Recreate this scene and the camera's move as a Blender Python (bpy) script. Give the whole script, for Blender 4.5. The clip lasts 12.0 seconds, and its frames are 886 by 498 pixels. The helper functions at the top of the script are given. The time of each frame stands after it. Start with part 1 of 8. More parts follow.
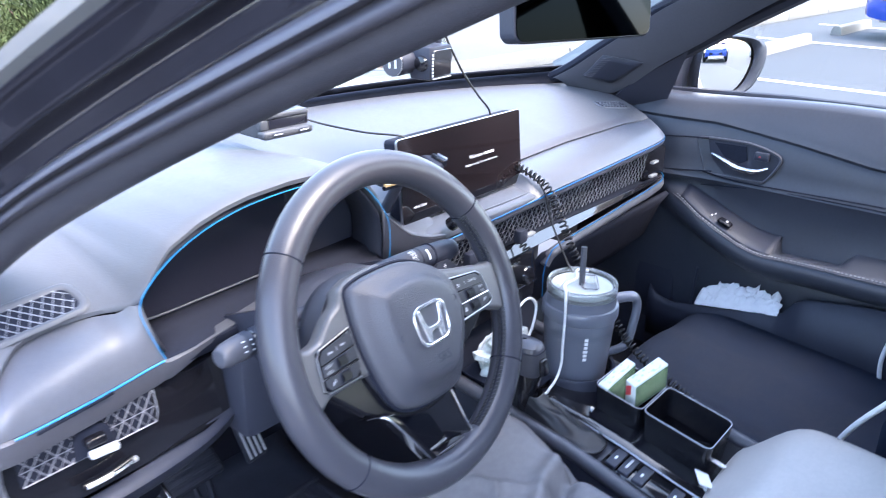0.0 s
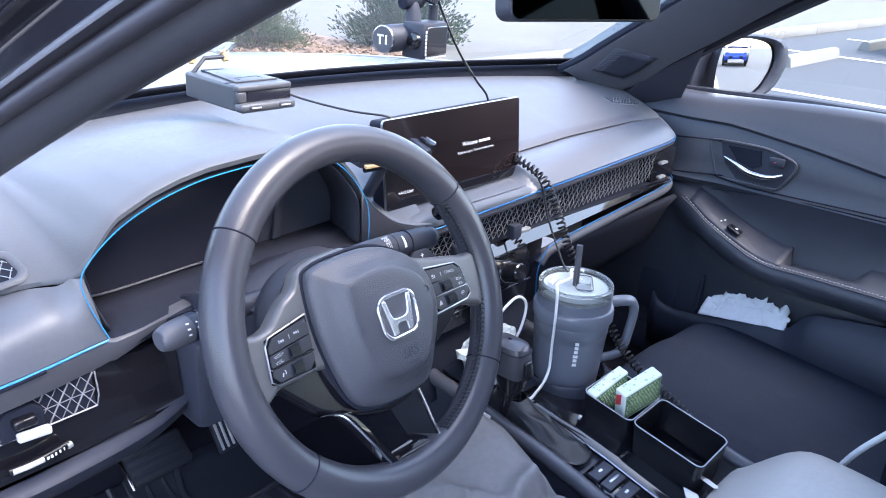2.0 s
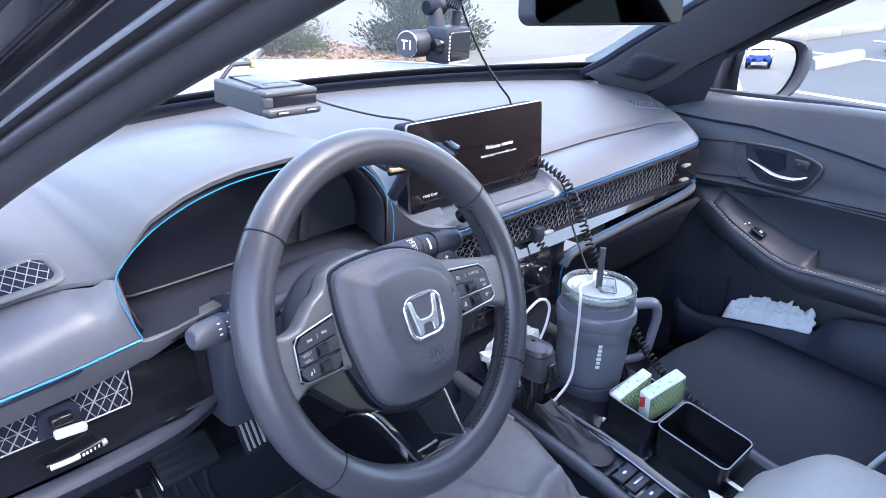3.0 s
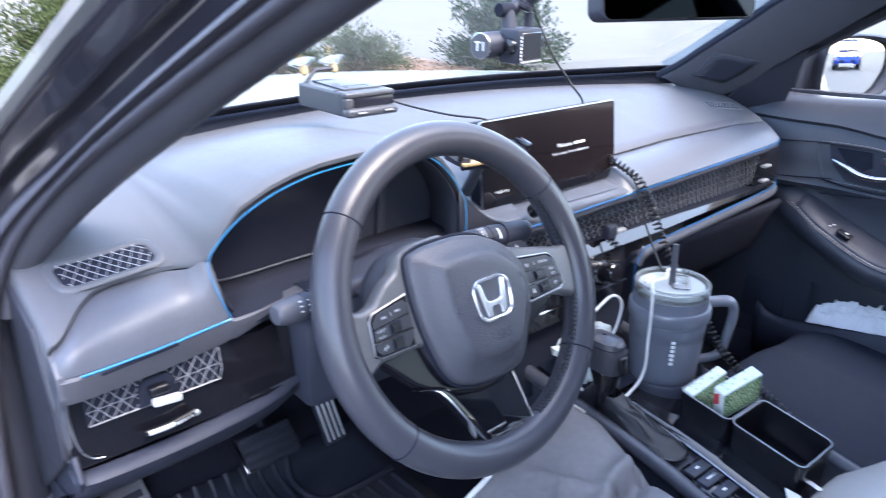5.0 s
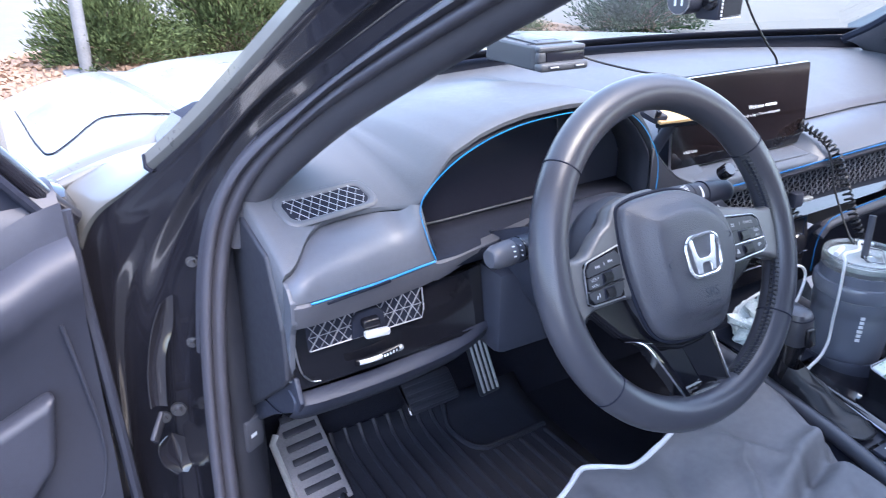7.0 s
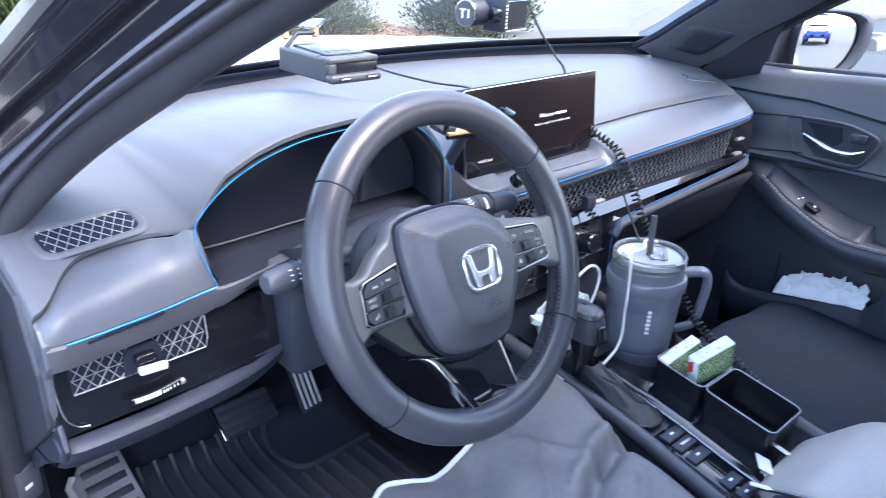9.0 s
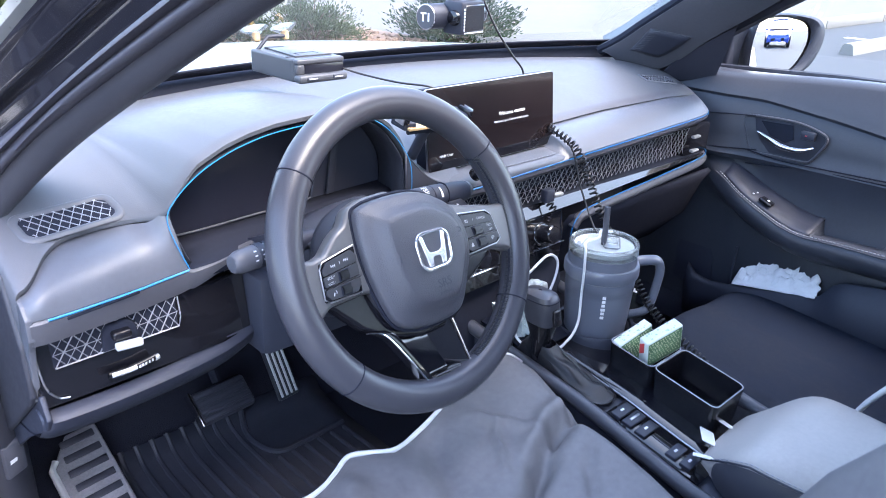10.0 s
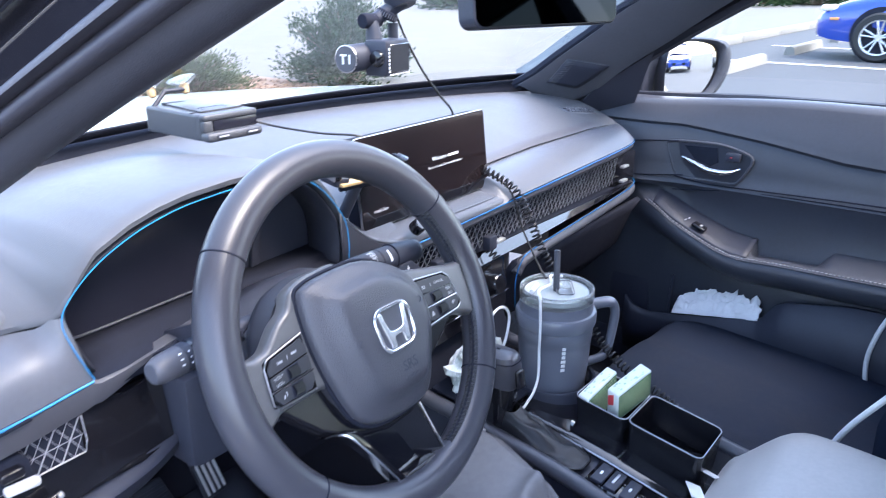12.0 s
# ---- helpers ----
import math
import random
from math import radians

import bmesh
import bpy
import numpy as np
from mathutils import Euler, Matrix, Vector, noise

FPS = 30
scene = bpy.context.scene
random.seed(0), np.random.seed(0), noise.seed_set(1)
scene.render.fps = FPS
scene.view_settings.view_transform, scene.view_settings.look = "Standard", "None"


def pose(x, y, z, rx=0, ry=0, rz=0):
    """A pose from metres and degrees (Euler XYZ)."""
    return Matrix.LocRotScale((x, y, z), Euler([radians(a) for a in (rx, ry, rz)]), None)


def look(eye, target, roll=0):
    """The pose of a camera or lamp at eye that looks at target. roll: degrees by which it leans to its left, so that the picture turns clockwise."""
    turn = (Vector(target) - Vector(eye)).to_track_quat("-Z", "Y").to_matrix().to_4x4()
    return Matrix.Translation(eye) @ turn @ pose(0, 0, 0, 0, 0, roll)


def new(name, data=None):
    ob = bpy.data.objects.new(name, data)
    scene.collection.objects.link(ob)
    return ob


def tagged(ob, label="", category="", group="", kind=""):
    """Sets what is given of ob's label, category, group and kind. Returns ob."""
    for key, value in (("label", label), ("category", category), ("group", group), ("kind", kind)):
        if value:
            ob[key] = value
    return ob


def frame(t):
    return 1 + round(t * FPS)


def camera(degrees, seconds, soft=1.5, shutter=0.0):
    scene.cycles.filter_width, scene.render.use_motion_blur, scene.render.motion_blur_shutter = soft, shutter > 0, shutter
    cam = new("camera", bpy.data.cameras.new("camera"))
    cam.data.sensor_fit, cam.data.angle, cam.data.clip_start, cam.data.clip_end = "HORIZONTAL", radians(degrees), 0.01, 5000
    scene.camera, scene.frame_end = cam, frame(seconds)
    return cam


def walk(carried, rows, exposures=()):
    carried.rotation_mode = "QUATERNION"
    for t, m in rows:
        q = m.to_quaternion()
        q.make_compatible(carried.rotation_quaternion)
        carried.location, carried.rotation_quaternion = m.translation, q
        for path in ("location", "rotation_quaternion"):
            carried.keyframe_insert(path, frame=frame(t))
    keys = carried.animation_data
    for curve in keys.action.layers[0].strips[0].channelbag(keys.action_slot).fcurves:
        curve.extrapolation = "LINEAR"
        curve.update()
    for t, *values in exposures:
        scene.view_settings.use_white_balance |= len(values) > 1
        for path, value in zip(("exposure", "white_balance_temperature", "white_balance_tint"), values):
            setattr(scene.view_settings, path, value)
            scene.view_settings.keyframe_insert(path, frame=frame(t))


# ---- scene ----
from mathutils.bvhtree import BVHTree

cam = camera(61.4, 12.0, soft=0.6, shutter=0.6)
EXPOSE = [(0.0, 3.84, 6450, 15), (0.6, 3.60, 6450, 15), (1.2, 3.55, 6450, 15), (5.0, 3.57, 6450, 15), (5.8, 3.41, 6250, 15), (6.6, 3.39, 6250, 15), (8.4, 3.64, 6400, 15), (11.3, 3.68, 6450, 15), (12.0, 3.59, 6450, 15)]
PATH = [
    (0, (-0.906, -0.482, 1.231), (0.505, 0.717, 0.476), 1.1),
    (0.5, (-0.845, -0.472, 1.217), (0.583, 0.713, 0.471), 3.1),
    (1, (-0.832, -0.477, 1.201), (0.584, 0.713, 0.44), 3.8),
    (1.5, (-0.833, -0.474, 1.196), (0.568, 0.73, 0.429), 3.9),
    (2, (-0.838, -0.477, 1.198), (0.548, 0.749, 0.439), 3.6),
    (2.5, (-0.843, -0.477, 1.2), (0.521, 0.778, 0.45), 3.1),
    (4.5, (-0.859, -0.511, 1.183), (0.428, 0.827, 0.438), 1.8),
    (5, (-0.868, -0.518, 1.182), (0.336, 0.91, 0.467), 0.6),
    (5.5, (-0.915, -0.53, 1.19), (0.141, 1.028, 0.514), -0.8),
    (6, (-0.957, -0.5, 1.17), (-0.011, 1.119, 0.475), -0.6),
    (6.5, (-0.965, -0.484, 1.169), (-0.052, 1.128, 0.415), -0.2),
    (8.5, (-0.903, -0.468, 1.169), (0.29, 0.911, 0.347), 1.9),
    (9, (-0.887, -0.501, 1.184), (0.369, 0.838, 0.39), 2.3),
    (9.5, (-0.883, -0.546, 1.187), (0.401, 0.774, 0.406), 2.4),
    (10, (-0.906, -0.577, 1.187), (0.376, 0.748, 0.411), 2.2),
    (10.5, (-0.926, -0.641, 1.184), (0.346, 0.694, 0.409), 1.5),
    (11, (-0.921, -0.671, 1.169), (0.357, 0.659, 0.394), 0.6),
    (11.5, (-0.884, -0.526, 1.172), (0.504, 0.716, 0.444), 0.4),
    (12, (-0.859, -0.453, 1.173), (0.625, 0.704, 0.495), -0.1),
]
walk(cam, [(t, look(eye, target, roll)) for t, eye, target, roll in PATH], EXPOSE)

# ---------------------------------------------------------------- light
world = bpy.data.worlds.new("sky")
scene.world = world
world.use_nodes = True
wn = world.node_tree.nodes
sky = wn.new("ShaderNodeTexSky")
sky.sky_type, sky.sun_disc = "NISHITA", False
SUN_EL, SUN_AZ = radians(57), radians(158)
sky.sun_elevation, sky.sun_rotation = SUN_EL, SUN_AZ
sky.dust_density, sky.air_density = 2.2, 1.0
wn["Background"].inputs[1].default_value = 0.15
world.node_tree.links.new(sky.outputs[0], wn["Background"].inputs[0])
sun = new("sun", bpy.data.lights.new("sun", "SUN"))
sun.data.energy, sun.data.angle, sun.data.color = 0.35, radians(28), (1.0, 0.95, 0.88)
sun_dir = Vector((math.sin(SUN_AZ) * math.cos(SUN_EL), math.cos(SUN_AZ) * math.cos(SUN_EL), math.sin(SUN_EL)))
sun.matrix_world = look(sun_dir * 30, (0, 0, 0))


# ---------------------------------------------------------------- materials
def mat(name, base, rough=0.5, metal=0.0, grain=0.0, grain_size=900.0, vary=0.12, vary_size=14.0, coat=0.0,
        emit=0.0, transmission=0.0, spec=0.5, sheen=0.0, island=0.0, ior=1.45):
    m = bpy.data.materials.new(name)
    m.use_nodes = True
    nt = m.node_tree
    b = nt.nodes["Principled BSDF"]
    b.inputs["Base Color"].default_value = (*base, 1)
    b.inputs["Roughness"].default_value = rough
    b.inputs["Metallic"].default_value = metal
    b.inputs["Coat Weight"].default_value = coat
    b.inputs["Coat Roughness"].default_value = 0.05
    b.inputs["Transmission Weight"].default_value = transmission
    b.inputs["Specular IOR Level"].default_value = spec
    b.inputs["Sheen Weight"].default_value = sheen
    b.inputs["IOR"].default_value = ior
    if emit:
        b.inputs["Emission Color"].default_value = (*base, 1)
        b.inputs["Emission Strength"].default_value = emit
    tc = nt.nodes.new("ShaderNodeTexCoord")
    if vary:
        n1 = nt.nodes.new("ShaderNodeTexNoise")
        n1.inputs["Scale"].default_value, n1.inputs["Detail"].default_value = vary_size, 6
        nt.links.new(tc.outputs["Object"], n1.inputs["Vector"])
        n2 = nt.nodes.new("ShaderNodeTexNoise")
        n2.inputs["Scale"].default_value, n2.inputs["Detail"].default_value = vary_size * 12, 3
        nt.links.new(tc.outputs["Object"], n2.inputs["Vector"])
        ad = nt.nodes.new("ShaderNodeMath")
        ad.operation = "ADD"
        nt.links.new(n1.outputs[0], ad.inputs[0])
        nt.links.new(n2.outputs[0], ad.inputs[1])
        src = ad.outputs[0]
        if island:
            g = nt.nodes.new("ShaderNodeNewGeometry")
            a2 = nt.nodes.new("ShaderNodeMath")
            a2.operation, a2.inputs[1].default_value = "MULTIPLY_ADD", island
            nt.links.new(g.outputs["Random Per Island"], a2.inputs[0])
            nt.links.new(src, a2.inputs[2])
            src = a2.outputs[0]
        mr = nt.nodes.new("ShaderNodeMapRange")
        mr.inputs[1].default_value, mr.inputs[2].default_value = 0.6, 1.4 + island
        mr.inputs[3].default_value, mr.inputs[4].default_value = 1 - vary, 1 + vary
        nt.links.new(src, mr.inputs[0])
        mx = nt.nodes.new("ShaderNodeMix")
        mx.data_type, mx.blend_type = "RGBA", "MULTIPLY"
        mx.inputs[0].default_value = 1
        mx.inputs[6].default_value = (*base, 1)
        nt.links.new(mr.outputs[0], mx.inputs[7])
        nt.links.new(mx.outputs[2], b.inputs["Base Color"])
        mr2 = nt.nodes.new("ShaderNodeMapRange")
        mr2.inputs[1].default_value, mr2.inputs[2].default_value = 0.6, 1.4
        mr2.inputs[3].default_value, mr2.inputs[4].default_value = max(0.02, rough * 0.85), min(1, rough * 1.15)
        nt.links.new(ad.outputs[0], mr2.inputs[0])
        nt.links.new(mr2.outputs[0], b.inputs["Roughness"])
    if grain:
        v = nt.nodes.new("ShaderNodeTexVoronoi")
        v.inputs["Scale"].default_value = grain_size
        nt.links.new(tc.outputs["Object"], v.inputs["Vector"])
        bp = nt.nodes.new("ShaderNodeBump")
        bp.inputs["Strength"].default_value, bp.inputs["Distance"].default_value = grain, 0.0006
        nt.links.new(v.outputs["Distance"], bp.inputs["Height"])
        nt.links.new(bp.outputs[0], b.inputs["Normal"])
    return m


def glass_mat(name, tint=(1, 1, 1), gloss=0.02):
    m = bpy.data.materials.new(name)
    m.use_nodes = True
    nt = m.node_tree
    out = nt.nodes["Material Output"]
    tr = nt.nodes.new("ShaderNodeBsdfTransparent")
    tr.inputs[0].default_value = (*tint, 1)
    gl = nt.nodes.new("ShaderNodeBsdfGlossy")
    gl.inputs["Roughness"].default_value = gloss
    lw = nt.nodes.new("ShaderNodeLayerWeight")
    lw.inputs[0].default_value = 0.5
    pw = nt.nodes.new("ShaderNodeMath")
    pw.operation, pw.inputs[1].default_value = "POWER", 4.5
    nt.links.new(lw.outputs["Facing"], pw.inputs[0])
    fr = nt.nodes.new("ShaderNodeMath")
    fr.operation, fr.inputs[1].default_value, fr.inputs[2].default_value = "MULTIPLY_ADD", 0.7, 0.085
    nt.links.new(pw.outputs[0], fr.inputs[0])
    mx = nt.nodes.new("ShaderNodeMixShader")
    nt.links.new(fr.outputs[0], mx.inputs[0])
    nt.links.new(tr.outputs[0], mx.inputs[1])
    nt.links.new(gl.outputs[0], mx.inputs[2])
    nt.links.new(mx.outputs[0], out.inputs[0])
    return m


PAD = mat("dash_vinyl", (0.083, 0.086, 0.097), 0.5, grain=0.25, grain_size=750, vary=0.08)
TIER = mat("panel_vinyl", (0.090, 0.095, 0.112), 0.38, grain=0.15, grain_size=900, vary=0.07)
PLASTIC = mat("black_plastic", (0.0255, 0.0285, 0.043), 0.5, grain=0.2, grain_size=1100, vary=0.15)
GREYPL = mat("grey_plastic", (0.066, 0.067, 0.080), 0.45, grain=0.15, grain_size=1100, vary=0.1)
PILLARTRIM = mat("pillar_trim_plastic", (0.047, 0.047, 0.058), 0.45, grain=0.2, grain_size=1000, vary=0.1)
SHROUD = mat("satin_shroud", (0.060, 0.061, 0.073), 0.33, grain=0.12, grain_size=1100, vary=0.08)
GREYPL2 = mat("dark_grey_plastic", (0.027, 0.028, 0.037), 0.5, grain=0.15, grain_size=1100, vary=0.08)
PIANO = mat("gloss_black", (0.0078, 0.0078, 0.0104), 0.06, coat=0.6, vary=0.2, vary_size=40)
RECESS = mat("matt_black", (0.0155, 0.0175, 0.0275), 0.75, vary=0.2, spec=0.12)
EMBLEM = mat("emblem_chrome", (0.74, 0.74, 0.77), 0.2, metal=0.88, vary=0)
BANDGRID = mat("dark_grille_plastic", (0.25, 0.25, 0.27), 0.28, metal=0.2, vary=0.1)
BACKPLATE = mat("dial_backplate", (0.024, 0.0255, 0.036), 0.5, grain=0.25, grain_size=1300, vary=0.1)
LEATHER = mat("wheel_leather", (0.046, 0.046, 0.056), 0.28, grain=0.16, grain_size=900, vary=0)
SPOKE = mat("satin_spoke", (0.115, 0.114, 0.118), 0.34, metal=0.25, grain=0.08, grain_size=1200, vary=0.06)
KEYCAP = mat("switch_key", (0.030, 0.031, 0.037), 0.42, grain=0.1, grain_size=1400, vary=0.08)
AIRBAG = mat("airbag_cover", (0.057, 0.057, 0.068), 0.38, grain=0.5, grain_size=760, vary=0)
CHROME = mat("bright_metal", (0.72, 0.72, 0.74), 0.14, metal=1.0, vary=0.06)
GRILLE = mat("grille_plastic", (0.29, 0.29, 0.31), 0.3, metal=0.3, vary=0.1)
BRUSHED = mat("brushed_aluminium", (0.33, 0.33, 0.355), 0.42, metal=0.8, grain=0.2, grain_size=300, vary=0.2, vary_size=25)
BARMETAL = mat("bright_bar", (0.62, 0.62, 0.63), 0.3, metal=0.2, vary=0.06)
SATIN = mat("satin_metal", (0.5, 0.5, 0.52), 0.3, metal=1.0, vary=0.1)
BLUE = mat("accent_blue", (0.015, 0.21, 0.46), 0.3, emit=0.015, vary=0)
DIALS = mat("dial_display", (0.014, 0.0145, 0.022), 0.22, vary=0.03, vary_size=8)
BLACKGLOSS = mat("satin_black_trim", (0.008, 0.008, 0.011), 0.22, vary=0.1)
LCD = mat("display_glass", (0.011, 0.0075, 0.008), 0.08, coat=0.5, vary=0.3, vary_size=30)
WHITEINK = mat("white_print", (0.75, 0.75, 0.75), 0.5, vary=0.04)
GLOWINK = mat("display_text", (0.8, 0.8, 0.82), 0.5, emit=0.03, vary=0)
NEOPRENE = mat("seat_neoprene", (0.155, 0.146, 0.148), 0.6, grain=0.35, grain_size=1400, vary=0.16, vary_size=9, spec=0.35)
CLOTH = mat("seat_black_cloth", (0.008, 0.0135, 0.028), 0.85, grain=0.4, grain_size=1500, vary=0.2, vary_size=10, spec=0.25)
PIPING = mat("white_piping", (0.69, 0.6785, 0.6555), 0.6, vary=0.12, vary_size=60)
CARPET = mat("black_carpet", (0.0125, 0.0135, 0.021), 0.95, grain=0.9, grain_size=600, vary=0.3, vary_size=30, spec=0.2)
RUBBER = mat("rubber_mat", (0.029, 0.031, 0.043), 0.45, grain=0.2, vary=0.25, vary_size=25)
SEAL = mat("door_seal_rubber", (0.055, 0.0535, 0.067), 0.5, grain=0.15, vary=0.1)
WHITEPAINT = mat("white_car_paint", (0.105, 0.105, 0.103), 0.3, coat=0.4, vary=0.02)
BLACKPAINT = mat("black_jamb", (0.0115, 0.0112, 0.0150), 0.16, coat=0.7, vary=0.3, vary_size=20)
ARMREST = mat("armrest_vinyl", (0.40, 0.365, 0.335), 0.4, grain=0.25, grain_size=800, vary=0.08)
DOORSKIN = mat("door_trim_vinyl", (0.036, 0.0395, 0.052), 0.45, grain=0.25, grain_size=850, vary=0.1)
MUG = mat("grey_powder_coat", (0.120, 0.130, 0.160), 0.32, grain=0.05, grain_size=1800, vary=0, coat=0.4)
LIDM = mat("clear_lid", (0.86, 0.89, 0.88), 0.06, transmission=0.92, vary=0.03, ior=1.45)
LIDPLATE = mat("milky_lid_plate", (0.62, 0.66, 0.65), 0.18, transmission=0.35, vary=0.10, vary_size=45)
CABLE = mat("white_cable", (0.72, 0.72, 0.72), 0.4, vary=0.05)
INKGREY = mat("grey_print", (0.42, 0.42, 0.43), 0.5, vary=0.05)
STITCH = mat("pale_stitching", (0.32, 0.32, 0.34), 0.7, vary=0.1)
# pale grey that puts the bin edges' highlight into the colour
RIMGLINT = mat("rim_highlight", (0.34, 0.34, 0.37), 0.2, vary=0.1)
BOOT = mat("boot_leather", (0.013, 0.013, 0.016), 0.45, grain=0.3, grain_size=900, vary=0.15)
CORD = mat("black_cord", (0.012, 0.012, 0.014), 0.38, vary=0.1)
BAG = mat("thin_plastic_bag", (0.62, 0.68, 0.68), 0.25, vary=0.25, vary_size=30, transmission=0.2)
PAPER = mat("tissue_paper", (0.85, 0.83, 0.82), 0.85, vary=0.08, vary_size=50)
CARTON_G = mat("green_wrapper", (0.115, 0.20, 0.095), 0.5, vary=0.8, vary_size=40)
CARTON_W = mat("white_wrapper", (0.66, 0.7, 0.66), 0.5, vary=0.12, vary_size=60)
CARTON_R = mat("red_print", (0.55, 0.05, 0.06), 0.5, vary=0.1)
GREYGEAR = mat("detector_grey", (0.0562, 0.0587, 0.0675), 0.42, grain=0.15, vary=0.08)
TAN = mat("tan_sheet", (0.48, 0.32, 0.16), 0.5, vary=0.1)
GLASS = glass_mat("window_glass", (0.87, 0.915, 0.895))
# guessed dark tint that dims the light entering from the rear
DARKGLASS = glass_mat("light_cutting_glass", (0.22, 0.25, 0.25))
SIDEGLASS = glass_mat("side_window_glass", (0.76, 0.815, 0.80))
MIRRORM = mat("mirror_silver", (0.92, 0.92, 0.92), 0.015, metal=1.0, vary=0)
DIMMIRROR = mat("dim_mirror", (0.007, 0.009, 0.012), 0.03, metal=1.0, vary=0)
ASPHALT = mat("asphalt", (0.055, 0.058, 0.064), 0.9, grain=0.8, grain_size=60, vary=0.25, vary_size=1.3)
CONCRETE = mat("concrete", (0.2, 0.19, 0.175), 0.85, grain=0.5, grain_size=90, vary=0.15, vary_size=3)
PALE = mat("pale_ground", (0.125, 0.12, 0.11), 0.95, grain=0.8, grain_size=30, vary=0.2, vary_size=1.5)
LINE = mat("line_paint", (0.75, 0.75, 0.73), 0.8, vary=0.15, vary_size=6)
ROCK = mat("bark_and_pebbles", (0.21, 0.137, 0.093), 0.9, vary=0.5, vary_size=6, island=0.8)
LEAF = mat("hedge_leaf", (0.050, 0.068, 0.026), 0.8, vary=0.5, vary_size=5, island=1.0, spec=0.2)
LEAFD = mat("dark_leaf", (0.022, 0.046, 0.018), 0.8, vary=0.4, vary_size=5, island=0.9, spec=0.15)
TWIG = mat("bark", (0.12, 0.085, 0.06), 0.9, vary=0.3, vary_size=20)
WALLW = mat("white_render", (0.5, 0.49, 0.475), 0.85, grain=0.4, grain_size=60, vary=0.06, vary_size=0.8)
CARBLUE = mat("blue_car_paint", (0.012, 0.05, 0.32), 0.2, coat=0.9, vary=0.04)
CARSILVER = mat("silver_car_paint", (0.5, 0.51, 0.53), 0.25, metal=0.6, coat=0.6, vary=0.03)
TYRE = mat("tyre_rubber", (0.02, 0.02, 0.021), 0.75, vary=0.2)
CARGLASS = mat("dark_car_glass", (0.02, 0.024, 0.028), 0.05, coat=0.5, vary=0)
REDLAMP = mat("red_lamp", (0.5, 0.02, 0.02), 0.15, coat=0.5, vary=0)
ORANGELAMP = mat("amber_lamp", (0.8, 0.3, 0.08), 0.2, coat=0.4, vary=0)
LAMPCLEAR = mat("clear_lamp", (0.7, 0.72, 0.75), 0.1, coat=0.6, vary=0)
GALV = mat("galvanised_steel", (0.36, 0.36, 0.36), 0.5, metal=0.4, vary=0.12, vary_size=8)
POST = mat("weathered_steel_post", (0.15, 0.15, 0.155), 0.55, metal=0.3, vary=0.25, vary_size=8)
BOLTSTEEL = mat("dark_zinc_bolt", (0.13, 0.13, 0.14), 0.3, metal=0.9, vary=0.2, vary_size=90)
DEEPBLUE = mat("accent_blue_unlit", (0.016, 0.13, 0.32), 0.25, metal=0.2, vary=0)


# ---------------------------------------------------------------- mesh helpers
def spl(pts, n=8, closed=False):
    """Catmull-Rom curve through the points, n steps a span."""
    p = [Vector(q) for q in pts]
    out, m = [], len(p)
    for i in range(m if closed else m - 1):
        a, b, c, d = ((p[(i - 1) % m], p[i], p[(i + 1) % m], p[(i + 2) % m]) if closed else
                      (p[max(i - 1, 0)], p[i], p[i + 1], p[min(i + 2, m - 1)]))
        for k in range(n):
            t = k / n
            out.append(0.5 * (2 * b + (c - a) * t + (2 * a - 5 * b + 4 * c - d) * t * t + (3 * b - a - 3 * c + d) * t ** 3))
    if not closed:
        out.append(p[-1].copy())
    return out


def join(*geos):
    v, f = [], []
    for gv, gf in geos:
        o = len(v)
        v += gv
        f += [tuple(i + o for i in q) for q in gf]
    return v, f


def moved(geo, m):
    return [m @ Vector(v) for v in geo[0]], geo[1]


def grid(rows, closeu=False, closev=False):
    """Faces over rows of points."""
    nu, nv = len(rows), len(rows[0])
    v = [Vector(p) for r in rows for p in r]
    f = []
    for i in range(nu if closeu else nu - 1):
        for j in range(nv if closev else nv - 1):
            a, b = i * nv, ((i + 1) % nu) * nv
            f.append((a + j, b + j, b + (j + 1) % nv, a + (j + 1) % nv))
    return v, f


def tube(path, r, n=8, closed=False, squash=1.0, up=None):
    """A round rod along a path; r may be a list."""
    p = [Vector(q) for q in path]
    m = len(p)
    rr = r if isinstance(r, (list, tuple)) else [r] * m
    rows, prev = [], None
    for i in range(m):
        d = (p[(i + 1) % m] - p[i - 1]) if closed else (p[min(i + 1, m - 1)] - p[max(i - 1, 0)])
        d = d.normalized() if d.length > 1e-9 else Vector((0, 0, 1))
        if up is not None:
            s = d.cross(Vector(up)).normalized()
        elif prev is None:
            s = d.orthogonal().normalized()
        else:
            s = (prev - d * prev.dot(d)).normalized()
        prev = s
        w = d.cross(s)
        rows.append([p[i] + (s * math.cos(a) + w * math.sin(a) * squash) * rr[i] for a in [2 * math.pi * k / n for k in range(n)]])
    v, f = grid(rows, closed, True)
    if not closed:
        f.append(tuple(range(n)))
        f.append(tuple(reversed(range((m - 1) * n, m * n))))
    return v, f


def bm_geo(bm):
    bm.verts.index_update()
    g = [v.co.copy() for v in bm.verts], [tuple(v.index for v in q.verts) for q in bm.faces]
    bm.free()
    return g


